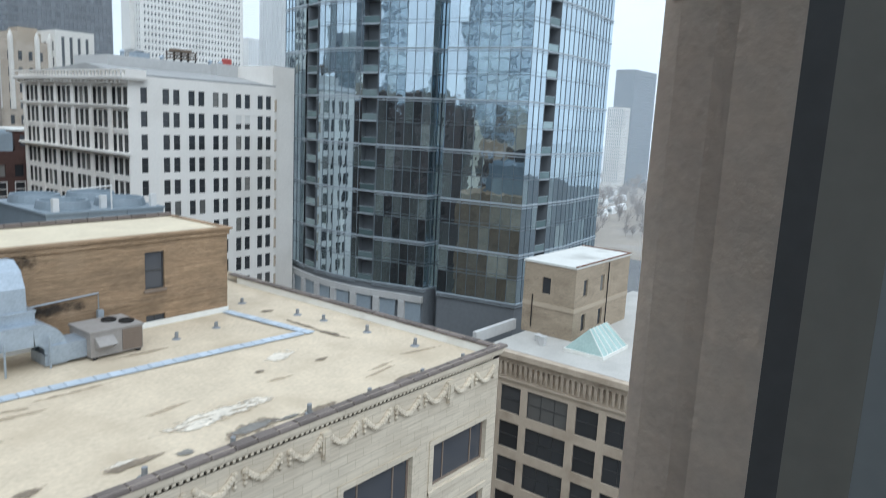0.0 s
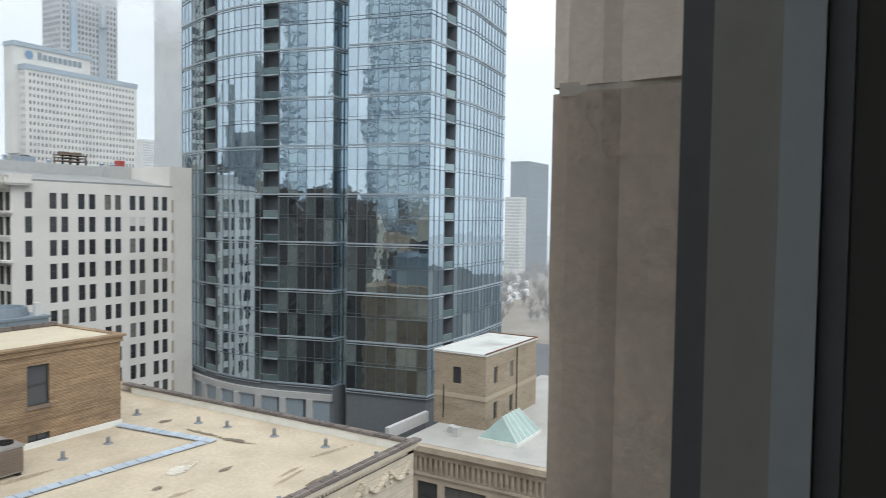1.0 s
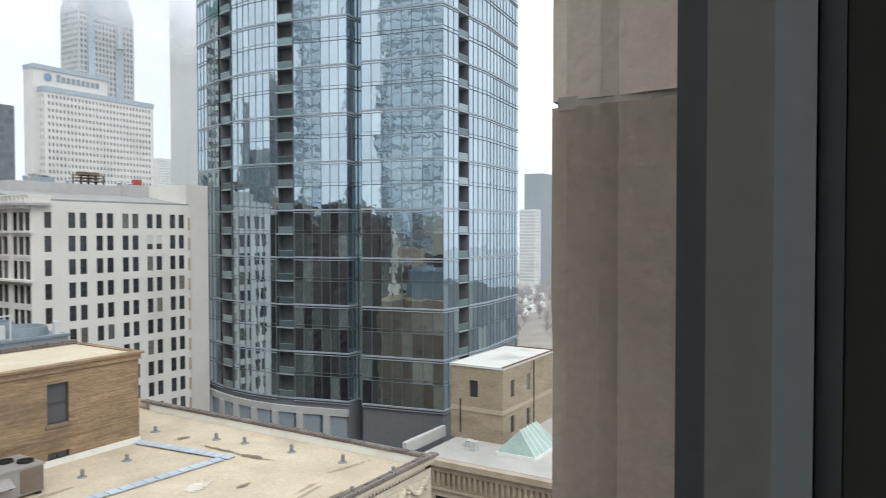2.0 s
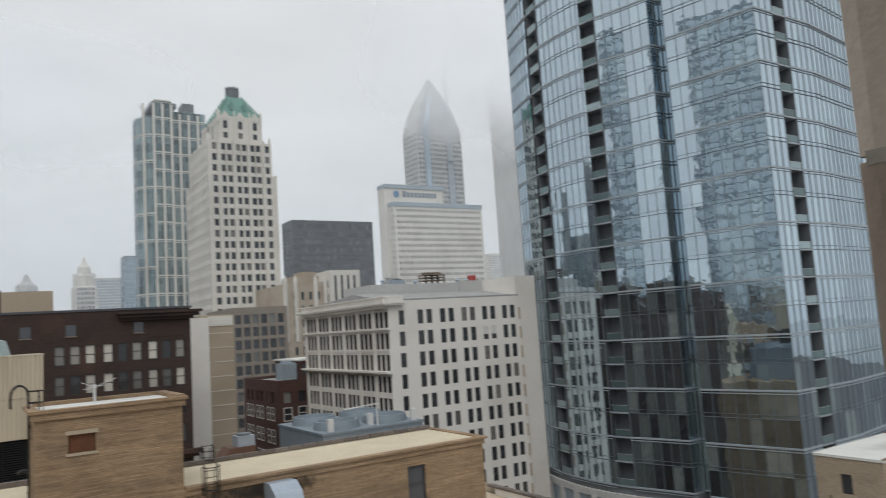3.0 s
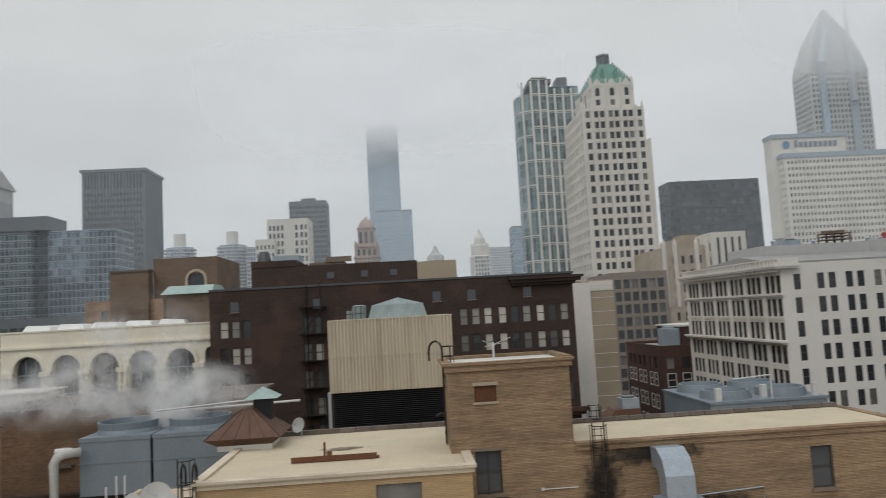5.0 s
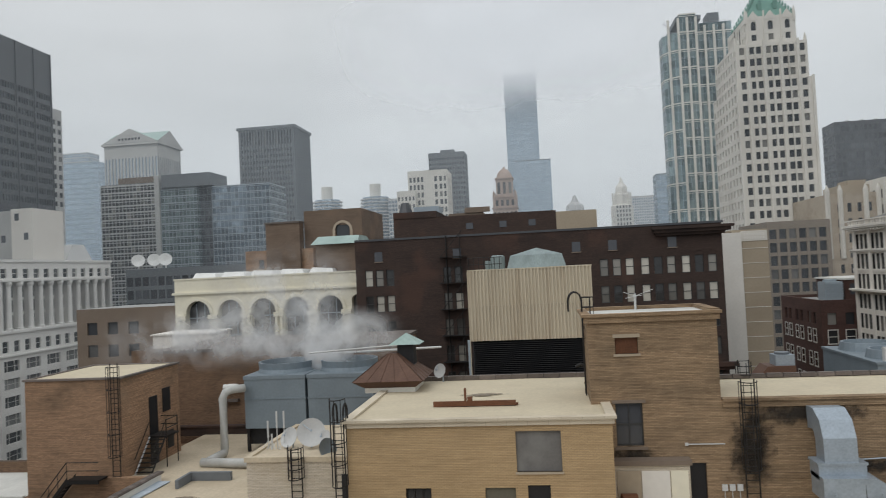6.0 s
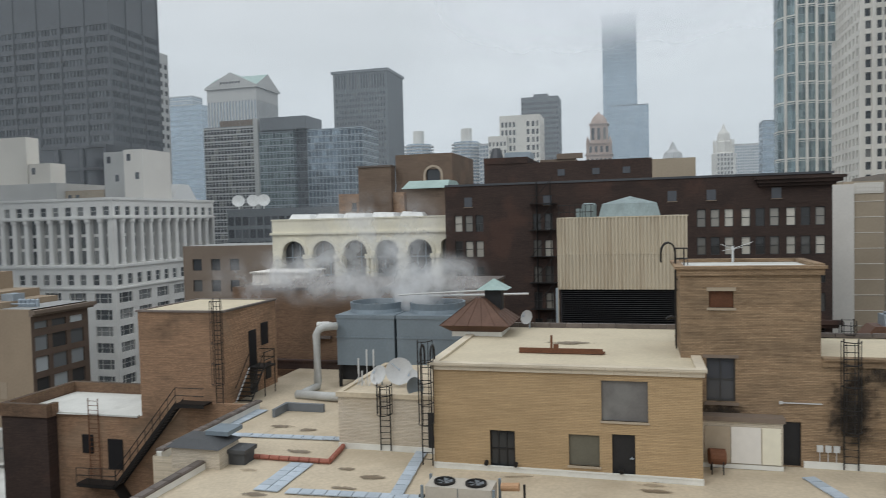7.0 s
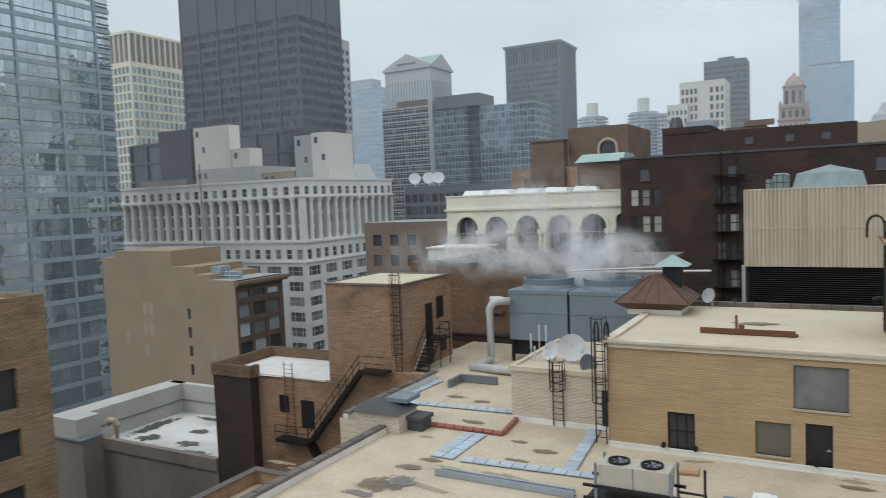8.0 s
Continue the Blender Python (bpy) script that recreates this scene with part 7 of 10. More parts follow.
    c.box(X1 - 0.25, X1 + 0.2, Y0 + 0.25, 36.2, ZT, ZT + 0.14)
    part("cornice", c, M_TERRA, t)
    for k in range(12):
        c = Mesh()
        c.box(X0 + 0.3 + k * 1.0, X0 + 1.27 + k * 1.0, Y1 - 0.3, Y1, ZT, ZT + 0.3)
        part("coping_stone", c, M_COPING, t)
    f = Mesh()
    f.box(X0 - 0.03, X1 + 0.03, Y0 - 0.06, Y0 - 0.002, RZ - 0.05, RZ + 0.26)
    f.box(X0 - 0.03, X1 + 0.03, Y0 - 0.09, Y0 - 0.06, RZ + 0.2, RZ + 0.27)
    part("base_flashing", f, M_FLASH, t)
    r = Mesh()
    nx = 14
    for i in range(nx):
        for k in range(nx):
            q = []
            for a, b in ((i, k), (i + 1, k), (i + 1, k + 1), (i, k + 1)):
                x, y = X0 + 0.2 + (X1 - X0 - 0.4) * a / nx, Y0 + 0.2 + (Y1 - Y0 - 0.4) * b / nx
                q.append((x, y, ZT + 0.02 + 0.05 * noise.noise((x * 0.4, y * 0.4, 7))))
            r.face(q)
    part("roof", r, M_ROOF_PALE, t, smooth=True)


buff_house()


# ---------------------------------------------------------------- sooted brick penthouse with the tall attic block
def olive_house():
    t = thing("brick_penthouse", 14, 40, RZ, "sooted tan brick rooftop range with a taller attic block", "rooftop house")
    Y0, ZT, ZA = 36.2, 55.1, 59.3

    def wall_with(x0, x1, z0, z1, ops, y=Y0):
        wl_ = Mesh()
        us = sorted({x0, x1, *[c for o in ops for c in o[:2]]})
        zs = sorted({z0, z1, *[c for o in ops for c in o[2:]]})
        for i in range(len(us) - 1):
            for k in range(len(zs) - 1):
                um, zm = (us[i] + us[i + 1]) / 2, (zs[k] + zs[k + 1]) / 2
                if not any(a < um < b and c < zm < d for a, b, c, d in ops):
                    wl_.face([(us[i], y, zs[k]), (us[i + 1], y, zs[k]), (us[i + 1], y, zs[k + 1]), (us[i], y, zs[k + 1])])
        for a, b, c, d in ops:
            wl_.face([(a, y, c), (a, y, d), (a, y + 0.25, d), (a, y + 0.25, c)])
            wl_.face([(b, y, c), (b, y + 0.25, c), (b, y + 0.25, d), (b, y, d)])
            wl_.face([(a, y, d), (b, y, d), (b, y + 0.25, d), (a, y + 0.25, d)])
            wl_.face([(a, y, c), (a, y + 0.25, c), (b, y + 0.25, c), (b, y, c)])
        return wl_

    low = wall_with(2.0, 25.5, RZ - 0.1, ZT, [(3.15, 4.45, 52.95, 55.05), (6.45, 7.3, 50.0, 52.1), (20.25, 21.4, 52.1, 54.2), (20.25, 21.4, 49.85, 50.65)])
    low.face([(25.5, Y0, RZ - 0.1), (25.5, 42.4, RZ - 0.1), (25.5, 42.4, ZT), (25.5, Y0, ZT)])
    low.face([(25.5, 42.4, RZ - 0.1), (2, 42.4, RZ - 0.1), (2, 42.4, ZT), (25.5, 42.4, ZT)])
    part("wall", low, M_BRICK_OLIVE, t)
    up = wall_with(2.0, 8.15, ZT, ZA, [(3.3, 4.4, 57.45, 58.25)])
    up.face([(2.0, 41, 54), (2.0, Y0, 54), (2.0, Y0, ZA), (2.0, 41, ZA)])
    up.face([(8.15, Y0, ZT), (8.15, 41, ZT), (8.15, 41, ZA), (8.15, Y0, ZA)])
    up.face([(8.15, 41, ZT), (2.0, 41, ZT), (2.0, 41, ZA), (8.15, 41, ZA)])
    part("attic_wall", up, M_BRICK_OLIVE, t)
    c = Mesh()
    c.box(1.85, 8.3, Y0 - 0.12, Y0 + 0.3, ZA - 0.3, ZA)
    c.box(1.75, 8.4, Y0 - 0.22, Y0 + 0.3, ZA, ZA + 0.14)
    c.box(1.75, 2.2, Y0 + 0.3, 41.1, ZA, ZA + 0.14)
    c.box(7.95, 8.4, Y0 + 0.3, 41.1, ZA, ZA + 0.2)
    c.box(2.2, 7.95, 40.7, 41.1, ZA, ZA + 0.2)
    part("attic_cornice", c, M_BRICK_OLIVE, t)
    c = Mesh()
    c.box(8.2, 25.6, Y0 - 0.1, Y0 + 0.3, ZT - 0.35, ZT - 0.05)
    c.box(8.2, 25.75, Y0 - 0.2, Y0 + 0.3, ZT - 0.05, ZT + 0.08)
    c.box(25.3, 25.75, Y0 + 0.3, 42.5, ZT - 0.05, ZT + 0.08)
    part("cornice", c, M_BRICK_OLIVE, t)
    r = Mesh()
    r.face([(8.1, Y0 + 0.1, ZT + 0.02), (25.4, Y0 + 0.1, ZT + 0.02), (25.4, 42.4, ZT + 0.02), (8.1, 42.4, ZT + 0.02)])
    part("roof", r, M_ROOF_PALE, t)
    r = Mesh()
    r.face([(2.1, Y0 + 0.1, ZA + 0.02), (8.1, Y0 + 0.1, ZA + 0.02), (8.1, 41, ZA + 0.02), (2.1, 41, ZA + 0.02)])
    part("attic_roof", r, M_ROOF_WHITE, t)
    coping(t, Vector((8.4, 42.3, 0)), Vector((1, 0, 0)), 17.2, 0.4, ZT + 0.06, 0.9, h=0.2)
    put_window(t, "dark", 1.3, 2.1, M_DARKTRIM, G_BLACK, 3.15, Y0 + 0.12, 52.95, bars=2)
    put_window(t, "dark", 1.15, 2.1, M_DARKTRIM, G_BLACK, 20.25, Y0 + 0.12, 52.1, bars=1)
    put_window(t, "dark", 1.15, 0.8, M_DARKTRIM, G_BLACK, 20.25, Y0 + 0.12, 49.85, bars=2)
    d = Mesh()
    d.box(3.3, 4.4, Y0 + 0.15, Y0 + 0.2, 57.45, 58.25)
    part("attic_window", d, M_RUST, t, "rusted attic window grille")
    for k in range(5):
        d = Mesh()
        d.box(3.35 + k * 0.24, 3.4 + k * 0.24, Y0 + 0.1, Y0 + 0.13, 57.45, 58.25)
        part("grille_bar", d, M_RUST, t)
    d = Mesh()
    d.box(3.2, 4.5, Y0 - 0.05, Y0 + 0.1, 58.25, 58.42)
    d.box(3.2, 4.5, Y0 - 0.06, Y0 + 0.1, 57.33, 57.45)
    part("window_surround", d, M_STUCCO, t)
    d = Mesh()
    d.box(6.45, 7.3, Y0 + 0.16, Y0 + 0.22, 50.0, 52.1)
    part("door", d, M_DARKDOOR, t)
    for x0, z0, x1 in ((3.05, 52.78, 4.6), (20.15, 51.95, 21.5), (3.0, 55.05, 4.6)):
        d = Mesh()
        d.box(x0, x1, Y0 - 0.08, Y0 + 0.1, z0, z0 + 0.14)
        part("window_sill", d, M_BROWN_STONE, t)
    d = Mesh()
    d.box(8.2, 25.5, Y0 - 0.03, Y0 - 0.002, 51.35, 51.6)
    part("string_course", d, M_BRICK_OLIVE, t)
    f = Mesh()
    f.box(7.4, 25.55, Y0 - 0.05, Y0 - 0.002, RZ - 0.05, RZ + 0.3)
    part("base_flashing", f, M_FLASH, t)
    # pale lean-to with a lead roof in the corner
    L = thing("lean_to", 4.6, 35.8, RZ, "whitewashed brick lean-to with tan and grey panels", "lean-to")
    m = Mesh()
    m.box(2.75, 6.4, 35.5, Y0 - 0.005, RZ, 52.2)
    part("wall", m, M_BRICK_PALE, L)
    m = Mesh()
    m.box(2.7, 6.5, 35.4, Y0 - 0.01, 52.2, 52.42)
    part("roof", m, M_BROWN_STONE, L)
    for a, b, mm in ((3.0, 4.1, M_STUCCO), (4.15, 5.45, M_WHITE_PAINT), (5.5, 6.3, M_CREAM)):
        m = Mesh()
        m.box(a, b, 35.44, 35.498, RZ + 0.25, 51.95)
        part("panel", m, mm, L)
    m = Mesh()
    m.box(2.75, 6.4, 35.4, 35.44, RZ, RZ + 0.2)
    part("base_flashing", m, M_FLASH, L)


olive_house()


# ---------------------------------------------------------------- dish house, western stair house and their neighbours
def western_group():
    t = thing("brick_penthouse", -12.5, 38, RZ, "whitewashed brick rooftop house carrying satellite dishes", "rooftop house")
    m = Mesh()
    m.box(-15.4, -9.62, 34.9, 42.5, RZ - 0.1, 52.75)
    part("wall", m, M_BRICK_PALE, t)
    m = Mesh()
    m.box(-15.5, -9.62, 34.8, 42.6, 52.75, 52.9)
    m.box(-15.5, -9.62, 34.8, 35.1, 52.9, 53.0)
    m.box(-15.5, -15.2, 35.1, 42.6, 52.9, 53.0)
    part("roof", m, M_ROOF, t)
    m = Mesh()
    m.box(-15.42, -9.65, 34.83, 34.898, RZ - 0.05, RZ + 0.28)
    part("base_flashing", m, M_FLASH, t)
    m = Mesh()
    m.box(-10.45, -9.68, 34.85, 34.95, RZ + 0.05, 52.1)
    part("door", m, M_DARKDOOR, t)
    # western stair house
    t = thing("stair_house", -29.5, 45, 40, "brown brick stair house with a cream roof and caged ladder", "rooftop house")
    m = Mesh()
    m.box(-32.9, -26.35, 41.6, 48.7, 49.02, 56.2)
    part("wall", m, M_BRICK_ORANGE, t)
    m = Mesh()
    m.box(-32.7, -26.55, 41.8, 48.5, 56.2, 56.26)
    part("roof", m, M_ROOF_PALE, t)
    for x0, x1, y0, y1 in ((-33.0, -26.25, 41.5, 41.8), (-33.0, -26.25, 48.5, 48.8), (-33.0, -32.7, 41.8, 48.5), (-26.55, -26.25, 41.8, 48.5)):
        m = Mesh()
        m.box(x0, x1, y0, y1, 56.2, 56.32)
        part("coping", m, M_COPING, t)
    for y0, y1, z0, z1 in ((44.7, 45.7, 52.0, 54.5), (46.4, 47.4, 53.2, 54.8), (44.7, 45.7, 50.0, 51.8), (46.9, 47.7, 50.6, 51.8)):
        m = Mesh()
        m.box(-26.345, -26.3, y0, y1, z0, z1)
        part("door" if z1 - z0 > 2 else "window", m, M_DARKDOOR, t)
    # lower range to the west, with the outside stair
    t = thing("brick_building", -38, 44, 0, "lower tan brick range with parapets and white roofs", "building")
    m = Mesh()
    m.box(-39.7, XW2, 41.3, 60, 0, 49.0, 0)
    part("wall", m, M_BRICK_ORANGE, t)
    m = Mesh()
    m.box(-43.6, -39.7, 40.4, 47, 0, 48.9)
    part("dark_wall", m, M_BRICK_DARK, t)
    m = Mesh()
    m.box(-43.7, -39.6, 40.3, 40.7, 48.9, 49.8)
    m.box(-43.7, -43.3, 40.7, 47.0, 48.9, 49.8)
    m.box(-43.7, -36.0, 47.0, 47.4, 48.9, 49.8)
    m.box(-39.9, -39.5, 40.7, 41.3, 48.9, 49.8)
    part("parapet", m, M_BRICK_RED, t)
    m = Mesh()
    m.face([(-43.2, 40.8, 49.02), (-33, 41.4, 49.02), (-33, 47, 49.02), (-43.2, 47, 49.02)])
    m.box(-39.6, -33, 41.2, 41.5, 49.0, 49.12)
    part("roof", m, M_ROOF_WHITE, t)
    for x0, x1, z0, z1 in ((-35.5, -34.3, 45.3, 47.4), (-37.6, -36.7, 46.3, 47.6)):
        m = Mesh()
        m.box(x0, x1, 41.24, 41.3, z0, z1)
        part("door" if z1 - z0 > 2 else "window", m, M_DARKDOOR, t)
    # low terrace with white parapet
    t = thing("terrace_building", -52, 45, 0, "low concrete building with a white coated sunken roof", "building")
    m = Mesh()
    m.box(-62, -43.7, 40.4, 52, 0, 41.0)
    part("wall", m, M_STAINED, t)
    m = Mesh()
    m.box(-62, -44, 51.3, 52, 41, 44.0)
    m.box(-62.4, -60, 40.7, 52, 41, 44.0)
    m.box(-62.4, -58.6, 38.4, 40.7, 42.3, 44.0)
    part("parapet", m, M_LINING, t)
    m = Mesh()
    m.box(-62.5, -57.8, 38.2, 40.4, 42.15, 42.3)
    part("ledge", m, M_STEELBLUE, t)
    m = Mesh()
    m.box(-62.4, -57.9, 38.4, 40.4, 0, 42.15)
    part("pier", m, M_STAINED, t)
    m = Mesh()
    m.tube([(-57.0, 41.2, 41), (-57.0, 41.2, 43.0), (-57.15, 41.1, 43.35), (-57.5, 40.95, 43.4), (-57.75, 40.9, 43.1)], 0.3, 10)
    part("gooseneck_vent", m, M_TAN_TERRA, t)
    m = Mesh()
    m.box(-60, -44, 51.2, 51.3, 42.3, 42.42)
    m.box(-60, -59.9, 40.9, 51.2, 42.3, 42.42)
    part("flashing_strip", m, M_VENT, t)
    m = Mesh()
    m.box(-57.6, -43.7, 40.2, 40.7, 41.0, 42.0)
    part("front_parapet", m, M_STAINED, t)
    m = Mesh()
    m.face([(-60, 40.7, 41.02), (-43.7, 40.7, 41.02), (-43.7, 51.3, 41.02), (-60, 51.3, 41.02)])
    part("roof", m, M_ROOF_WHITE, t)
    # small lower annex beside the roof edge
    t = thing("brick_annex", -27, 27, 0, "low tan brick annex with a pale sunken roof", "building")
    m = Mesh()
    m.box(-31.4, -24.1, 24.0, 32.0, 0, 45.2)
    m.box(-31.4, -31.05, 24.0, 32.0, 45.2, 46.0)
    m.box(-31.05, -24.1, 31.65, 32.0, 45.2, 46.0)
    part("wall", m, M_BRICK_ORANGE, t)
    m = Mesh()
    m.box(-31.5, -30.95, 24.0, 32.1, 46.0, 46.1)
    m.box(-30.95, -24.1, 31.55, 32.1, 46.0, 46.1)
    part("coping", m, M_COPING, t)
    m = Mesh()
    m.face([(-31.05, 24, 45.22), (-24.1, 24, 45.22), (-24.1, 31.65, 45.22), (-31.05, 31.65, 45.22)])
    part("roof", m, M_ROOF, t)
    # near brick building on the street corner
    block("brick_building", "tan brick building with red-edged roof at the street", -64, -42.2, 2, 26.2, 0, 57.0, M_BRICK_OLIVE, G_DARK, {"e": ([(18.0, 19.4), (20.5, 22.2)], [(36, 38), (40.6, 42.8), (44.4, 46.2), (47.9, 49.6), (50.8, 53.2)])}, parapet=0.3)
    # brown brick house behind the cooling towers
    t = thing("brick_penthouse", -24, 64, 40, "brown brick lift house behind the cooling towers", "rooftop house")
    m = Mesh()
    m.box(-31.5, -12, 55, 66, 0, 56.3)
    m.box(-44.3, -30.5, 72.2, 79, 0, 54.9)
    part("wall", m, M_BRICK_RED, t)
    m = Mesh()
    m.box(-31.7, -11.9, 54.9, 66.1, 56.3, 56.55)
    part("coping", m, M_COPING, t)
    m = Mesh()
    m.box(-31.4, -21.5, 53.6, 54.0, RZ - 0.1, RZ + 0.55)
    m.box(-31.4, -21.5, 53.5, 54.1, RZ + 0.55, RZ + 0.68)
    part("low_parapet", m, M_BRICK_DARK, t)
    m = Mesh()
    m.box(-22.4, -21.5, 54.93, 54.99, 51.6, 54.0)
    part("door", m, M_DARKDOOR, t)
    m = Mesh()
    m.box(-26.2, -24.6, 54.6, 55.0, 52.3, 52.5)
    part("ledge", m, M_COPING, t)
    m = Mesh()
    m.box(-42.8, -36.0, 74, 78.8, 54.9, 56.3)
    m.box(-43.0, -35.8, 73.8, 79, 56.3, 56.45)
    part("white_plant_room", m, M_WHITE_PAINT, t)


western_group()


# ---------------------------------------------------------------- cooling plant
def corrugated_box():
    t = thing("plant_enclosure", -1.2, 66, 0, "cream corrugated plant enclosure above black louvres", "plant enclosure")
    X0, X1, Y0, Y1 = -6.5, 4.05, 62.0, 71.0
    m = Mesh()
    n = 36
    for a, b in ((58.75, 61.75), (55.7, 58.7)):
        for k in range(n):
            x0, x1 = X0 + (X1 - X0) * k / n, X0 + (X1 - X0) * (k + 1) / n
            xm = (x0 + x1) / 2
            m.face([(x0, Y0, a), (xm - 0.02, Y0, a), (xm - 0.02, Y0, b), (x0, Y0, b)])
            m.face([(xm - 0.02, Y0, a), (xm + 0.01, Y0 - 0.1, a), (xm + 0.01, Y0 - 0.1, b), (xm - 0.02, Y0, b)])
            m.face([(xm + 0.01, Y0 - 0.1, a), (x1 - 0.02, Y0 - 0.1, a), (x1 - 0.02, Y0 - 0.1, b), (xm + 0.01, Y0 - 0.1, b)])
            m.face([(x1 - 0.02, Y0 - 0.1, a), (x1, Y0, a), (x1, Y0, b), (x1 - 0.02, Y0, b)])
    m.box(X0, X1, Y0 + 0.02, Y1, 55.7, 61.75)
    part("corrugated_sheet", m, M_CORRUGATED, t)
    m = Mesh()
    m.box(X0 - 0.05, X1 + 0.05, Y0 - 0.1, Y1, 61.75, 61.85)
    m.box(X0 - 0.02, X1 + 0.02, Y0 - 0.08, Y0, 58.68, 58.78)
    m.box(X0 - 0.06, X0, Y0 - 0.08, Y0 + 0.1, 51, 61.75)
    part("edge_trim", m, M_CORRUGATED, t)
    # solid black box behind the slats; the dark gaps come from its colour
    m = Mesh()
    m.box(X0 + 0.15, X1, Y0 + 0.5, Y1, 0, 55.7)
    part("louvre_backing", m, M_LOUVRE_SHADE, t)
    for k in range(28):
        m = Mesh()
        z = 51.0 + k * 0.166
        m.v += [(X0 + 0.15, Y0 + 0.05, z), (X1, Y0 + 0.05, z), (X1, Y0 + 0.45, z + 0.12), (X0 + 0.15, Y0 + 0.45, z + 0.12), (X0 + 0.15, Y0 + 0.05, z + 0.03), (X1, Y0 + 0.05, z + 0.03), (X1, Y0 + 0.45, z + 0.15), (X0 + 0.15, Y0 + 0.45, z + 0.15)]
        for f in ((0, 3, 2, 1), (4, 5, 6, 7), (0, 1, 5, 4), (1, 2, 6, 5), (2, 3, 7, 6), (3, 0, 4, 7)):
            m.f.append(f)
            m.m.append(0)
        part("louvre_slat", m, M_LOUVRE_SHADE, t)
    m = Mesh()
    m.box(X0 - 0.25, X0 - 0.06, Y0 - 0.1, Y0 + 0.3, 46, 55.8)
    part("corner_post", m, M_BLUECLAD, t)
    # grey hood and small fan on top
    h = Mesh()
    h.v += [(-3.1, 63.0, 61.85), (2.0, 63.0, 61.85), (2.0, 68, 61.85), (-3.1, 68, 61.85), (-2.8, 63.5, 62.95), (1.7, 63.5, 62.95), (1.7, 67.4, 62.95), (-2.8, 67.4, 62.95), (-0.5, 65.4, 63.6)]
    for f in ((0, 1, 5, 4), (1, 2, 6, 5), (2, 3, 7, 6), (3, 0, 4, 7), (4, 5, 8), (5, 6, 8), (6, 7, 8), (7, 4, 8)):
        h.f.append(f)
        h.m.append(0)
    solo("vent_hood", h, M_PATINA, "tapered patinated sheet-metal vent hood on the enclosure", "vent hood")
    h = Mesh()
    h.ring(-3.9, 63.3, [(0.1, 61.85), (0.62, 61.86), (0.62, 62.9), (0.45, 63.05)], 14)
    h.box(-5.0, -4.5, 63, 63.5, 61.85, 62.6)
    solo("exhaust_fan", h, M_PATINA, "small blue-grey exhaust fan on the enclosure", "exhaust fan")
    h = Mesh()
    for k in range(7):
        x = X0 + 0.1 + k * 0.45
        h.tube([(x, Y0 + 0.2, 61.8), (x, Y0 + 0.2, 62.9)], 0.03)
    for z in (62.3, 62.9):
        h.tube([(X0, Y0 + 0.2, z), (X0 + 3, Y0 + 0.2, z)], 0.03)
    solo("guard_rail", h, M_BLACKIRON, "thin dark guard rail on the enclosure roof", "railing")


corrugated_box()


def cooling_tower(x0, x1):
    t = thing("cooling_tower", (x0 + x1) / 2, 50.5, RZ, "blue-grey steel cooling tower with a round fan housing", "cooling tower", "pair of cooling towers")
    m = Mesh()
    m.box(x0, x1, 48, 53.5, 51.6, 55.0)
    m.box(x0 - 0.04, x1 + 0.04, 47.96, 53.54, 53.6, 53.68)
    m.box(x0 - 0.05, x1 + 0.05, 47.95, 53.55, 55.0, 55.25)
    part("casing", m, M_STEELBLUE, t)
    m = Mesh()
    cx = (x0 + x1) / 2
    m.ring(cx, 50.7, [(2.1, 55.25), (2.0, 55.5), (2.05, 55.95), (1.9, 55.95), (1.85, 55.4)], 28, cap=False)
    part("fan_housing", m, M_STEELBLUE, t)
    m = Mesh()
    for k in range(6):
        a = math.pi * 2 * k / 6
        c, s = math.cos(a), math.sin(a)
        m.face([(cx + 0.2 * c - 0.15 * s, 50.7 + 0.2 * s + 0.15 * c, 55.5), (cx + 0.2 * c + 0.15 * s, 50.7 + 0.2 * s - 0.15 * c, 55.6), (cx + 1.8 * c + 0.3 * s, 50.7 + 1.8 * s - 0.3 * c, 55.6), (cx + 1.8 * c - 0.3 * s, 50.7 + 1.8 * s + 0.3 * c, 55.5)])
    part("fan", m, M_DARKGREY, t)
    # added black box under the casing: its colour stands in for shade there
    m = Mesh()
    m.box(x0 + 0.1, x1 - 0.1, 48.6, 53.3, 50.4, 51.6)
    part("basin_shadow_box", m, M_LOUVRE_SHADE, t)
    for x in (x0 + 0.05, cx, x1 - 0.25):
        m = Mesh()
        m.box(x, x + 0.2, 48.05, 48.25, RZ, 51.6)
        part("leg", m, M_BLACKIRON, t)


cooling_tower(-21.1, -16.7)
cooling_tower(-16.5, -11.9)
b = Mesh()
b.box(24.5, 40, 55, 76, 0, 47.0)
solo("roof_block", b, M_BRICK_OLIVE, "tan brick roof block under the cooling units", "building")
t = thing("cooling_plant", 30.4, 65, 47.0, "large blue-grey cooling plant with four round fans", "cooling unit")
m = Mesh()
m.box(25.3, 35.5, 60, 71, 47.0, 53.0)
m.box(25.2, 35.6, 59.9, 71.1, 53.0, 53.2)
for x in (28.7, 32.1):
    m.box(x - 0.05, x + 0.05, 59.93, 60, 47, 53)
part("casing", m, M_STEELBLUE, t)
for x, y in ((27.9, 62.8), (32.9, 62.8), (27.9, 68.2), (32.9, 68.2)):
    m = Mesh()
    m.ring(x, y, [(2.2, 53.2), (2.1, 53.6), (2.0, 53.9), (1.8, 53.9), (1.7, 53.4)], 24)
    part("fan_housing", m, M_STEELBLUE, t)
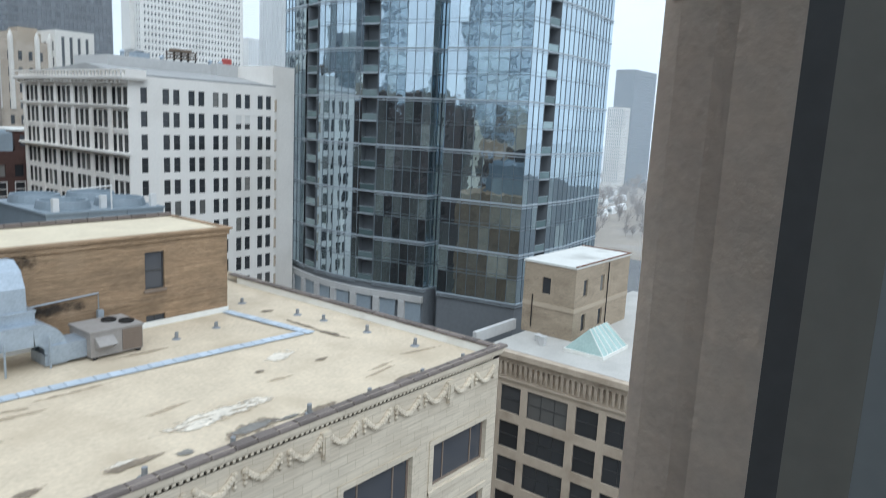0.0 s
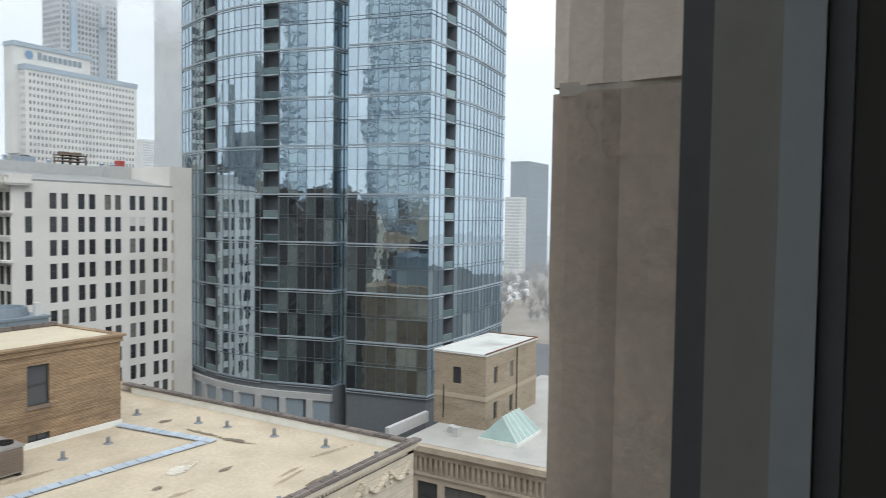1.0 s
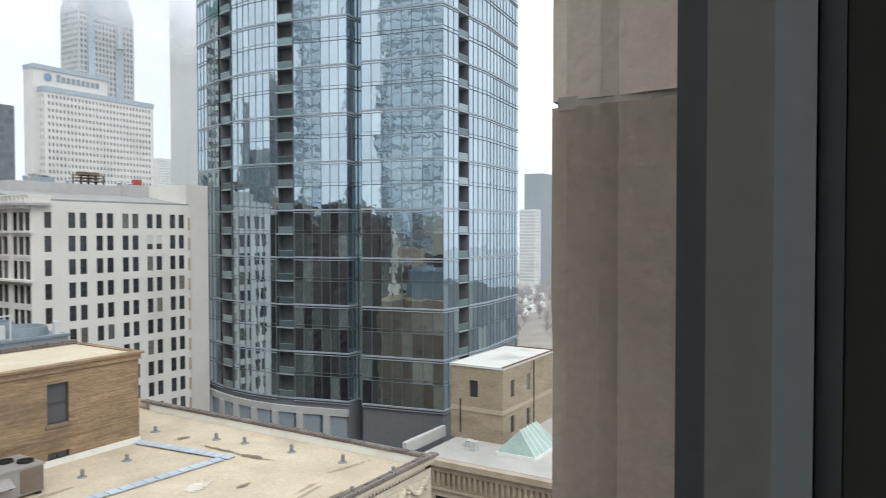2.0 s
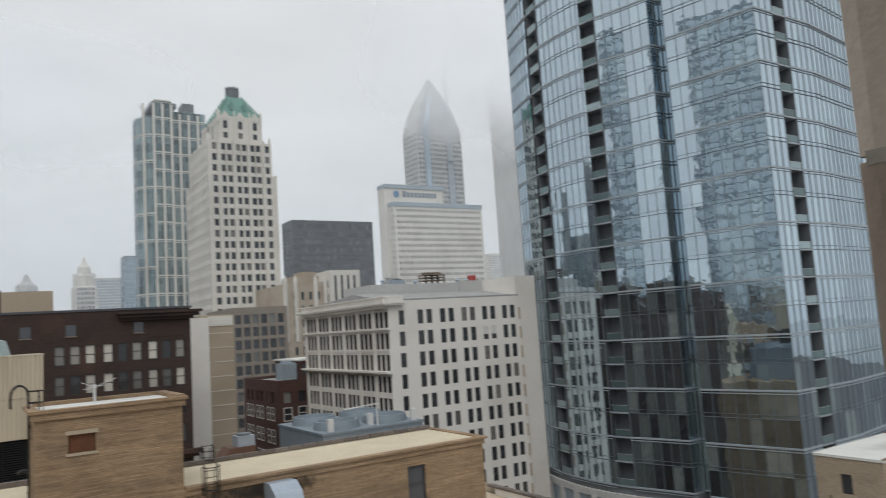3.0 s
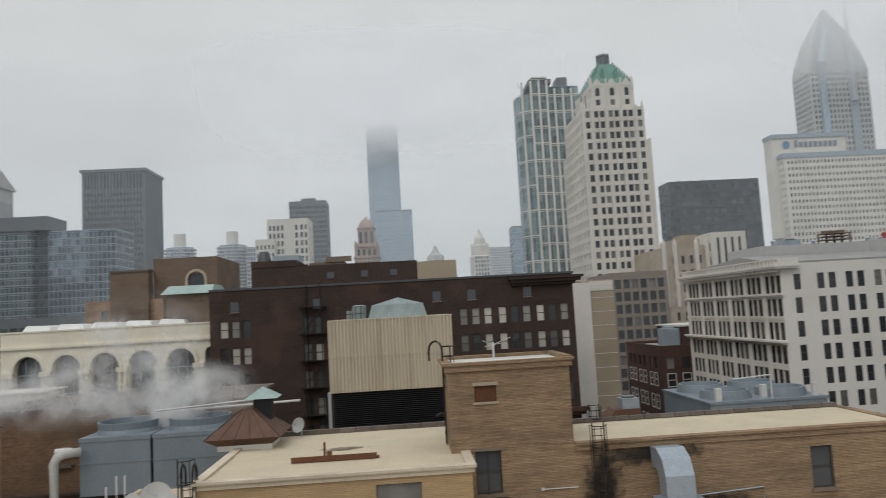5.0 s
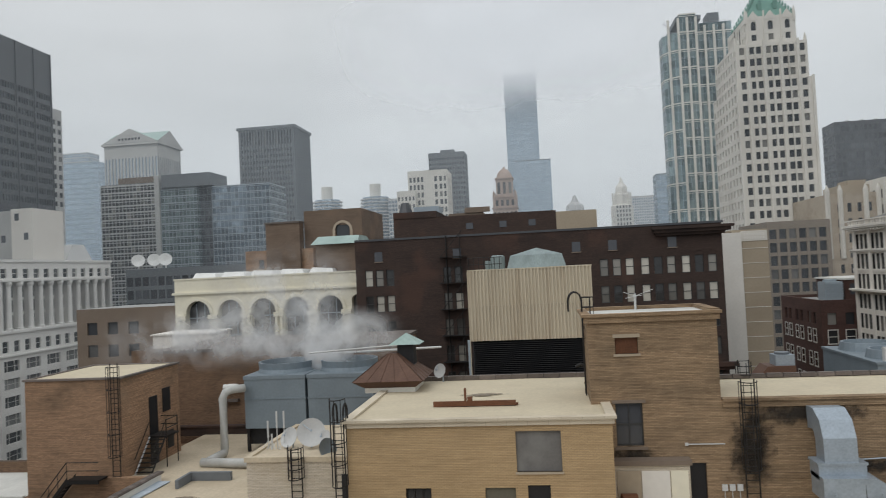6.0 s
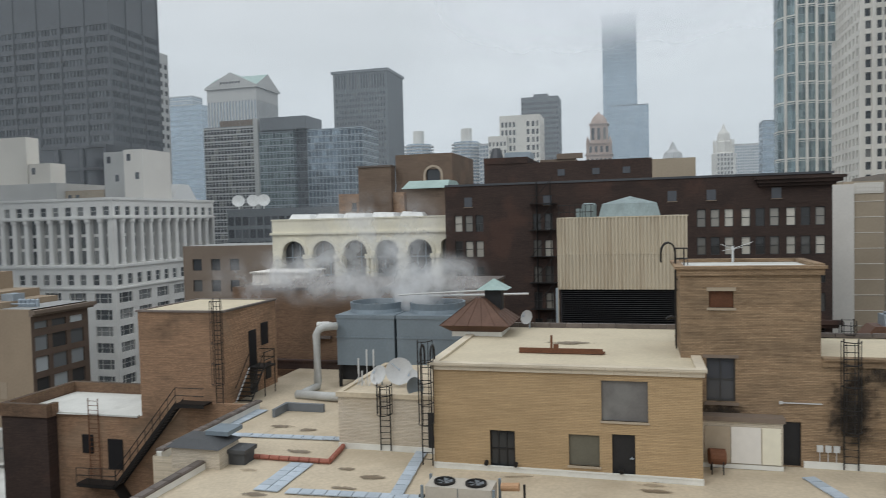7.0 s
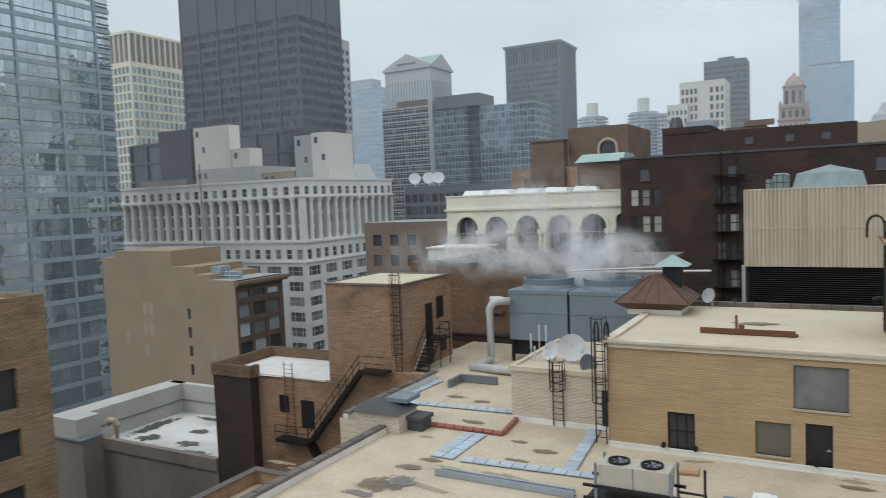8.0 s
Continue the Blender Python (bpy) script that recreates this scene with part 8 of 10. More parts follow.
for x, y in ((26.0, 60.3), (30.3, 61.0), (34.5, 60.3)):
    m = Mesh()
    m.box(x, x + 0.5, y, y + 0.4, 53.2, 54.3)
    part("control_box", m, M_DISH, t)
m = Mesh()
m.tube([(30.8, 60.2, 50), (30.8, 60.2, 55.3)], 0.07)
m.tube([(27.5, 60.2, 55.0), (30.8, 60.2, 55.2)], 0.06)
part("mast", m, M_DISH, t)


# ---------------------------------------------------------------- tan cornice building over the street
def corner_building():
    X0, YB, ZT = 62.6, 41.6, 38.5
    t = thing("office_building", 78, 10, 0, "tan terracotta office building with a bracketed cornice", "building")
    w, gl = Mesh(), Mesh()
    L = 64
    cols = []
    for k in range(10):
        a = 0.5 + k * 9.0
        cols += [(a + 1.3, a + 3.8), (a + 4.6, a + 9.4)]
    facade(w, gl, Vector((X0, YB, 0)), Vector((0, -1, 0)), L, 0, ZT, [c for c in cols if c[1] < L], [(31.5 - 4.05 * k, 34.5 - 4.05 * k) for k in range(8)], 0.4)
    for s in "nes":
        p0, u, width = face_of(X0, 100, YB - L, YB, s)
        facade(w, gl, p0, u, width, 0, ZT, [], [])
    part("wall", w, M_TAN_TERRA, t)
    for ca, cb in cols:
        for k in range(4):
            if cb < 22:
                put_window(t, "sash", cb - ca, 3.0, M_DARKTRIM, G_DARK_OB, X0 + 0.2, YB - ca, 31.5 - 4.05 * k, -math.pi / 2, bars=3 if cb - ca > 3 else 1)
    part("window_glass", gl, G_DARK, t)
    c = Mesh()
    c.box(X0 - 0.9, X0, YB - L, YB + 0.6, 37.9, 38.5)
    c.box(X0 - 0.4, X0, YB - L, YB + 0.3, 37.2, 37.9)
    c.box(X0 - 0.2, X0, YB - L, YB + 0.1, 35.2, 35.5)
    part("cornice", c, M_TAN_TERRA, t)
    for k in range(44):
        m = Mesh()
        y = YB - 0.4 - k * 0.62
        m.box(X0 - 0.35, X0, y - 0.3, y, 36.2, 37.2)
        m.box(X0 - 0.25, X0, y - 0.26, y - 0.04, 35.7, 36.2)
        part("bracket", m, M_TAN_TERRA, t)
    r = Mesh()
    r.face([(X0, YB - L, ZT + 0.02), (100, YB - L, ZT + 0.02), (100, YB, ZT + 0.02), (X0, YB, ZT + 0.02)])
    part("roof", r, M_LINING, t)
    b = thing("lift_tower", 78, 39, ZT, "tan brick lift tower with a white roof", "rooftop house")
    w, gl = Mesh(), Mesh()
    facade(w, gl, Vector((70, 42.3, 0)), Vector((0, -1, 0)), 6.6, ZT, 46.7, [(2.4, 3.5)], [(43.3, 45.2)], 0.2)
    facade(w, gl, Vector((70, 35.7, 0)), Vector((1, 0, 0)), 14, ZT, 46.7, [(2.0, 3.0), (6.2, 7.2)], [(43.3, 45.2), (39.2, 41.2)], 0.2)
    facade(w, gl, Vector((84, 35.7, 0)), Vector((0, 1, 0)), 6.6, ZT, 46.7, [], [])
    part("wall", w, M_BRICK_BEIGE, b)
    part("window_glass", gl, G_DARK, b)
    m = Mesh()
    m.box(69.9, 84.1, 35.6, 42.4, 46.7, 46.95)
    part("roof", m, M_ROOF_WHITE, b)
    m = Mesh()
    m.box(69.95, 84, 35.63, 35.7, 41.7, 42.2)
    m.box(69.93, 70, 35.7, 42.3, 41.7, 42.2)
    part("string_course", m, M_STUCCO, b)
    m = Mesh()
    m.box(69.85, 84.15, 35.55, 35.75, 46.95, 47.05)
    m.box(83.9, 84.15, 35.75, 42.4, 46.95, 47.05)
    part("red_coping", m, M_RUST, b)
    s = Mesh()
    s.v += [(66.5, 30.2, 38.9), (72.5, 30.2, 38.9), (72.5, 34.6, 38.9), (66.5, 34.6, 38.9), (67.5, 32.4, 41.2), (71.5, 32.4, 41.2)]
    for f in ((0, 1, 5, 4), (1, 2, 5), (2, 3, 4, 5), (3, 0, 4)):
        s.f.append(f)
        s.m.append(0)
    sk = thing("roof_skylight", 69.5, 32.4, ZT, "pale green glazed ridge skylight on a white roof", "skylight")
    part("glazing", s, M_VERDIGRIS, sk)
    s = Mesh()
    s.box(66.4, 72.6, 30.1, 34.7, ZT, 38.9)
    part("kerb", s, M_FLASH, sk)
    s = Mesh()
    for k in range(6):
        x = 66.6 + k * 1.16
        xt = 67.5 + k * 0.8
        s.tube([(x, 30.2, 38.92), (xt, 32.4, 41.24)], 0.05, 6)
    part("glazing_bar", s, M_FLASH, sk)


corner_building()


# ---------------------------------------------------------------- roof surface: patches, puddles, vents
def blot(name, label, cx, cy, rx, ry, material, z=RZ + 0.03, seed=0, turn=0.0, category="stain"):
    """Irregular flat patch a few millimetres above the roof."""
    m = Mesh()
    n = 36
    pts = []
    for k in range(n):
        a = 2 * math.pi * k / n
        r = 1 + 0.32 * noise.noise((math.cos(a) * 1.6 + seed * 7.3, math.sin(a) * 1.6, seed)) + 0.22 * noise.noise((math.cos(a) * 2.7, math.sin(a) * 2.7 + seed * 3.1, 3))
        x, y = rx * r * math.cos(a), ry * r * math.sin(a)
        pts.append((cx + x * math.cos(turn) - y * math.sin(turn), cy + x * math.sin(turn) + y * math.cos(turn)))

    def h(x, y):
        return z + 0.035 * noise.noise((x * 0.25, y * 0.25, 2)) - 0.02 if 49 < z < 52 else z

    rim = [(x, y, h(x, y)) for x, y in pts]
    mid = [((x + cx) / 2, (y + cy) / 2, h((x + cx) / 2, (y + cy) / 2)) for x, y in pts]
    c = (cx, cy, h(cx, cy))
    for k in range(n):
        k2 = (k + 1) % n
        m.face([mid[k], rim[k], rim[k2], mid[k2]])
        m.face([c, mid[k], mid[k2]])
    return solo(name, m, material, label, category, "marks on the roof")


for i, (x, y, rx, ry, tn) in enumerate(((16.2, 23.6, 2.6, 0.62, 0.02), (15.0, 23.2, 1.2, 0.4, 0.1), (18.0, 23.6, 1.0, 0.5, -0.2), (11.4, 22.2, 0.9, 0.28, 0.1), (22.5, 27.5, 1.5, 0.5, 0.4))):
    blot("roof_patch", "fresh pale patch on a cream roof", x, y, rx, ry, M_PATCH, RZ + 0.034, i + 1, tn, "patch")
for i, (x, y, rx, ry, tn) in enumerate(((16.2, 21.45, 1.3, 0.42, 0.0), (18.0, 21.3, 0.9, 0.22, 0.0), (-16.6, 25.3, 1.0, 0.9, 0.9), (13.4, 21.5, 0.5, 0.25, 0.2), (-17.5, 23.6, 1.0, 0.35, 0.2))):
    blot("puddle", "shallow rain puddle reflecting the sky", x, y, rx, ry, M_PUDDLE, RZ + 0.045, i + 20, tn, "puddle")
for i, (x, y, rx, ry, tn) in enumerate(((16.4, 21.4, 1.8, 0.62, 0.0), (19.2, 21.15, 1.3, 0.3, 0.05), (26.9, 31.0, 1.9, 0.2, 1.55), (26.9, 28.4, 1.9, 0.22, -1.4), (27.2, 34.6, 0.7, 0.25, -0.5), (23.6, 25.7, 0.5, 0.2, 0.2), (20.3, 26.3, 0.45, 0.25, 0.2), (25.0, 21.1, 1.6, 0.16, 0.1), (22.5, 20.9, 1.2, 0.14, 0.1), (11.6, 22.0, 1.4, 0.3, 0.1), (8.6, 22.5, 0.8, 0.3, 0.1),
                                         (-17.0, 26.9, 1.0, 0.3, 0.3), (-16.6, 28.0, 0.8, 0.25, 0.3), (-12.1, 31.0, 0.9, 0.3, 0.4), (-12.9, 29.5, 0.9, 0.2, 0.1), (-13.7, 31.8, 0.6, 0.25, 0.3), (-17.2, 24.6, 1.8, 0.8, 0.6), (-15.6, 39.2, 0.9, 0.3, 0.2), (-18.5, 37.6, 0.9, 0.3, 0.4), (-20.5, 38.0, 1.0, 0.35, 0.1), (0.6, 31.8, 0.9, 0.3, 0.1), (-3.5, 39.5, 1.6, 0.5, 0.1), (-17.3, 33.9, 1.0, 0.35, 0.1))):
    zz = 55.06 if y > 39.4 and -9 < x < 2 else RZ + 0.038
    blot("roof_stain", "dark damp stain on a cream roof", x, y, rx, ry, M_WETSTAIN, zz, i + 40, tn)

rk = random.Random(8)
for i in range(26):
    x, y = (rk.uniform(-8, 29), rk.uniform(20.8, 33)) if i < 18 else (rk.uniform(-23, -10), rk.uniform(24, 31))
    blot("roof_streak", "faint brown water streak on a cream roof", x, y, rk.uniform(0.7, 2.4), rk.uniform(0.08, 0.3), M_STREAK, RZ + 0.026 + 0.0003 * i, i + 120, rk.uniform(-0.25, 0.35))
blot("roof_streak", "brown rim around a fresh roof patch", 16.3, 23.5, 2.95, 0.8, M_STREAK, RZ + 0.0335, 160, 0.02)

vm = Mesh()
vm.ring(0, 0, [(0.10, -0.05), (0.10, 0.34), (0.085, 0.35)], 10)
vm.ring(0, 0, [(0.3, -0.04), (0.16, 0.05)], 12)
vent_mesh = vm.data("vent_pipe", M_VENT)
for x, y in ((11.5, 20.9), (14.8, 20.7), (18.7, 21.0), (21.9, 20.7), (25.5, 20.7), (28.6, 20.6), (28.7, 23.9), (28.6, 27.4), (28.4, 30.8), (28.1, 32.8), (23.0, 33.7), (20.3, 33.3), (18.4, 34.1), (27.3, 37.2)):
    ob = tagged(new("vent_pipe", vent_mesh), "short grey vent pipe on a cream roof", "vent pipe", "vent pipes on the roof")
    ob.location = (x, y, RZ)
    ob.rotation_euler = (random.uniform(-0.04, 0.04), random.uniform(-0.04, 0.04), random.uniform(0, 3))
    ob.scale = (1, 1, random.uniform(0.85, 1.25))

# further walkways on the western part
walkway("c", (-15.6, 28.4), (0.0, 1), 6, rows=2)
walkway("d", (-15.2, 28.3), (1, 0.06), 10)
walkway("e", (-9.95, 29.0), (-0.1, 1), 10, rows=1)
walkway("f", (-23.2, 35.4), (0.05, 1), 9, rows=2)
walkway("g", (-22.4, 35.5), (1, 0.06), 11)
walkway("h", (7.0, 34.6), (0.35, -1), 8)
c = Mesh()
for k in range(8):
    c.tube([(-19.2 + k * 0.55, 32.4, RZ + 0.12), (-18.7 + k * 0.55, 32.4, RZ + 0.12)], 0.13, 8)
for k in range(5):
    c.tube([(-14.9 - k * 0.06, 32.5 + k * 0.55, RZ + 0.12), (-14.95 - k * 0.06, 33.0 + k * 0.55, RZ + 0.12)], 0.13, 8)
solo("roof_kerb", c, mat("terracotta_red", (0.27, 0.10, 0.07), 0.8, rnd=0.2), "low kerb of red clay tiles on the roof", "kerb")
c = Mesh()
c.box(-15.5, -9.2, 26.55, 26.8, RZ, RZ + 0.12)
c.box(-15.5, -9.2, 26.5, 26.55, RZ, RZ + 0.28)
c.box(-15.4, -9.3, 26.9, 27.0, RZ + 0.1, RZ + 0.2)
for x in (-15.2, -12.3, -9.5):
    c.box(x, x + 0.2, 26.6, 27.1, RZ - 0.02, RZ + 0.12)
solo("steel_beam", c, M_GALV, "long grey steel channel lying on the roof", "beam")


def hatch():
    t = thing("roof_hatch", -20.8, 31.5, RZ, "brick roof hatch with weathered metal covers", "roof hatch")
    m = Mesh()
    m.box(-22.6, -19.9, 30.6, 32.4, RZ - 0.1, RZ + 1.0)
    part("kerb_wall", m, M_BRICK_PALE, t)
    m = Mesh()
    m.v += [(-22.8, 30.4, RZ + 1.0), (-19.8, 30.4, RZ + 1.0), (-19.8, 32.6, RZ + 1.0), (-22.8, 32.6, RZ + 1.0), (-22.4, 31.0, RZ + 1.32), (-20.9, 31.0, RZ + 1.32), (-20.9, 32.2, RZ + 1.32), (-22.4, 32.2, RZ + 1.32)]
    for f in ((4, 5, 6, 7), (0, 1, 5, 4), (1, 2, 6, 5), (2, 3, 7, 6), (3, 0, 4, 7), (0, 3, 2, 1)):
        m.f.append(f)
        m.m.append(0)
    part("dark_cover", m, M_SEAL, t)
    m = Mesh()
    m.box(-21.3, -20.0, 31.6, 33.0, RZ + 1.33, RZ + 1.55)
    part("blue_cover", m, M_STEELBLUE, t)
    m = Mesh()
    m.box(-19.88, -19.0, 31.4, 32.4, RZ - 0.02, RZ + 0.55)
    m.box(-19.95, -18.9, 31.3, 32.5, RZ + 0.55, RZ + 0.75)
    part("side_box", m, M_SEAL, t)


hatch()


# ---------------------------------------------------------------- ladders, stairs and rails
def ladder(x, y, z0, z1, w=0.5, cage=None, hook=False, along="x", label="black iron ladder fixed to a brick wall", rusty=False):
    m = M_RUST if rusty else M_BLACKIRON
    t = thing("wall_ladder", x, y, z0, label, "ladder", "ladders on the roof")
    ux, uy = (1, 0) if along == "x" else (0, 1)
    ox, oy = (0, -1) if along == "x" else (1, 0)
    for s in (0, w):
        q = Mesh()
        q.tube([(x + ux * s, y + uy * s, z0), (x + ux * s, y + uy * s, z1)], 0.035, 6)
        part("stile", q, m, t)
    k = 0
    while z0 + 0.3 + k * 0.32 < z1:
        q = Mesh()
        z = z0 + 0.3 + k * 0.32
        q.tube([(x, y, z), (x + ux * w, y + uy * w, z)], 0.02, 5)
        part("rung", q, m, t)
        k += 1
    if hook:
        for s in (0, w):
            q = Mesh()
            pts = [(x + ux * s, y + uy * s, z1)]
            for j in range(9):
                a = math.pi * j / 8
                pts.append((x + ux * s - ox * 0.35 * (1 - math.cos(a)), y + uy * s - oy * 0.35 * (1 - math.cos(a)), z1 + 0.5 * math.sin(a)))
            pts.append((x + ux * s - ox * 0.7, y + uy * s - oy * 0.7, z1 - 0.5))
            q.tube(pts, 0.05, 6)
            part("hand_hook", q, m, t)
    if cage:
        c0, c1 = cage
        cx, cy = x + ux * w / 2, y + uy * w / 2
        n = 9
        z = c0
        while z <= c1 + 0.01:
            q = Mesh()
            pts = []
            for j in range(n):
                a = math.pi * j / (n - 1)
                pts.append((cx + ux * -math.cos(a) * (w / 2 + 0.12) + ox * 0.6 * math.sin(a), cy + uy * -math.cos(a) * (w / 2 + 0.12) + oy * 0.6 * math.sin(a), z))
            q.tube(pts, 0.025, 5)
            part("cage_hoop", q, m, t)
            z += max(0.5, (c1 - c0) / 4)
        for j in (0, 2, 4, 6, 8):
            a = math.pi * j / (n - 1)
            px, py = cx + ux * -math.cos(a) * (w / 2 + 0.12) + ox * 0.6 * math.sin(a), cy + uy * -math.cos(a) * (w / 2 + 0.12) + oy * 0.6 * math.sin(a)
            q = Mesh()
            q.tube([(px, py, c0), (px, py, c1)], 0.02, 5)
            part("cage_bar", q, m, t)


ladder(-10.15, 32.85, 50.1, 55.4, 0.5, cage=(52.2, 56.2), hook=True, label="black caged ladder on a buff brick wall")
ladder(-13.0, 34.75, 50.05, 53.4, 0.55, cage=(52.0, 53.6), label="black caged iron ladder up to the dish roof")
ladder(-26.95, 41.45, 49.3, 57.2, 0.5, cage=(51.5, 57.0), label="black caged ladder on a brown stair house")
ladder(9.05, 36.0, 50.05, 56.1, 0.6, cage=(51.9, 56.0), label="black caged ladder on a sooted brick wall")
ladder(-36.9, 41.15, 44.6, 50.2, 0.8, label="rust-brown ladder beside an iron landing", rusty=True)
ladder(1.9, 38.2, 55.1, 60.0, 0.6, cage=(58.1, 60.2), hook=True, along="y", label="black caged ladder on the attic wall")
ladder(10.6, 42.6, 55.1, 56.1, 0.6, cage=(55.3, 56.0), label="top of a caged ladder behind the roof edge")


def outside_stair():
    t = thing("iron_stair", -32, 40.8, 44.4, "black iron outside stair along a brick wall", "stair")
    x0, z0, x1, z1 = -34.2, 44.6, -29.3, 50.35
    for y in (40.35, 41.15):
        m = Mesh()
        m.v += [(x0, y, z0 - 0.2), (x1, y, z1 - 0.2), (x1, y, z1 + 0.15), (x0, y, z0 + 0.15), (x0, y + 0.06, z0 - 0.2), (x1, y + 0.06, z1 - 0.2), (x1, y + 0.06, z1 + 0.15), (x0, y + 0.06, z0 + 0.15)]
        for f in ((0, 1, 2, 3), (7, 6, 5, 4), (3, 2, 6, 7), (0, 4, 5, 1)):
            m.f.append(f)
            m.m.append(0)
        part("stringer", m, M_BLACKIRON, t)
    for k in range(26):
        s = (k + 0.5) / 26
        m = Mesh()
        m.box(x0 + (x1 - x0) * s - 0.12, x0 + (x1 - x0) * s + 0.12, 40.4, 41.15, z0 + (z1 - z0) * s - 0.02, z0 + (z1 - z0) * s + 0.02)
        part("tread", m, M_BLACKIRON, t)
    for d in (0.55, 1.05):
        m = Mesh()
        m.tube([(-37.4, 40.35, 44.5 + d), (x0, 40.35, z0 + d), (x1, 40.35, z1 + d), (-27.2, 40.35, z1 + d)], 0.03, 6)
        part("handrail", m, M_BLACKIRON, t)
    for k in range(9):
        s = k / 8
        m = Mesh()
        m.tube([(x0 + (x1 - x0) * s, 40.35, z0 + (z1 - z0) * s), (x0 + (x1 - x0) * s, 40.35, z0 + (z1 - z0) * s + 1.05)], 0.025, 5)
        part("baluster", m, M_BLACKIRON, t)
    for xa, xb, z in ((-37.4, x0, 44.5), (x1, -27.2, z1)):
        m = Mesh()
        m.box(xa, xb, 40.35, 41.28, z - 0.1, z)
        m.box(xa, xb, 40.3, 40.38, z - 0.25, z)
        part("landing", m, M_BLACKIRON, t)
    for k in range(4):
        m = Mesh()
        x = -37.4 + k * 1.05
        m.tube([(x, 40.35, 44.5), (x, 40.35, 45.55)], 0.025, 5)
        part("baluster", m, M_BLACKIRON, t)
    m = Mesh()
    m.v += [(-34.4, 40.3, 44.4), (-32.9, 40.3, 42.2), (-32.9, 41.2, 42.2), (-34.4, 41.2, 44.4), (-34.4, 40.3, 44.55), (-32.9, 40.3, 42.35), (-32.9, 41.2, 42.35), (-34.4, 41.2, 44.55)]
    for f in ((0, 3, 2, 1), (4, 5, 6, 7), (0, 1, 5, 4), (1, 2, 6, 5), (2, 3, 7, 6), (3, 0, 4, 7)):
        m.f.append(f)
        m.m.append(0)
    part("lower_flight", m, M_BLACKIRON, t)
    # stepped brick wall beside the stair
    w = Mesh()
    pts = [(-36, 30.0), (-24.0, 30.0), (-24.0, 50.2), (-29.2, 50.2), (-34.4, 44.3), (-36, 44.3)]
    w.face([(x, 41.29, z) for x, z in pts])
    w.face([(-29.2, 41.29, 50.2), (-24, 41.29, 50.2), (-24, 41.6, 50.2), (-29.2, 41.6, 50.2)])
    solo("stair_wall", w, M_BRICK_ORANGE, "tan brick wall behind the iron stair", "wall")


outside_stair()


def escape_stair():
    t = thing("escape_stair", -25.6, 44, RZ, "black iron escape stair against a brown stair house", "stair")
    m = Mesh()
    m.box(-26.28, -25.0, 44.4, 46.0, 51.9, 52.02)
    part("landing", m, M_BLACKIRON, t)
    for y in (44.45, 45.9):
        for x in (-25.05,):
            m = Mesh()
            m.tube([(x, y, RZ), (x, y, 53.1)], 0.04, 6)
            part("post", m, M_BLACKIRON, t)
    for z in (52.5, 53.05):
        m = Mesh()
        m.tube([(-26.25, 45.95, z), (-25.05, 45.95, z), (-25.05, 44.45, z)], 0.03, 6)
        part("handrail", m, M_BLACKIRON, t)
    for x in (-26.2, -25.1):
        m = Mesh()
        m.tube([(x, 44.4, 51.95), (x, 42.6, RZ)], 0.06, 6)
        part("stringer", m, M_DISH if x < -26 else M_BLACKIRON, t)
        m = Mesh()
        m.tube([(x, 44.4, 52.9), (x, 42.6, RZ + 0.95)], 0.03, 6)
        part("handrail", m, M_BLACKIRON, t)
    for k in range(8):
        s = (k + 0.5) / 8
        m = Mesh()
        m.box(-26.2, -25.1, 42.6 + 1.8 * s - 0.12, 42.6 + 1.8 * s + 0.12, RZ + 1.95 * s - 0.02, RZ + 1.95 * s + 0.02)
        part("tread", m, M_BLACKIRON, t)


escape_stair()


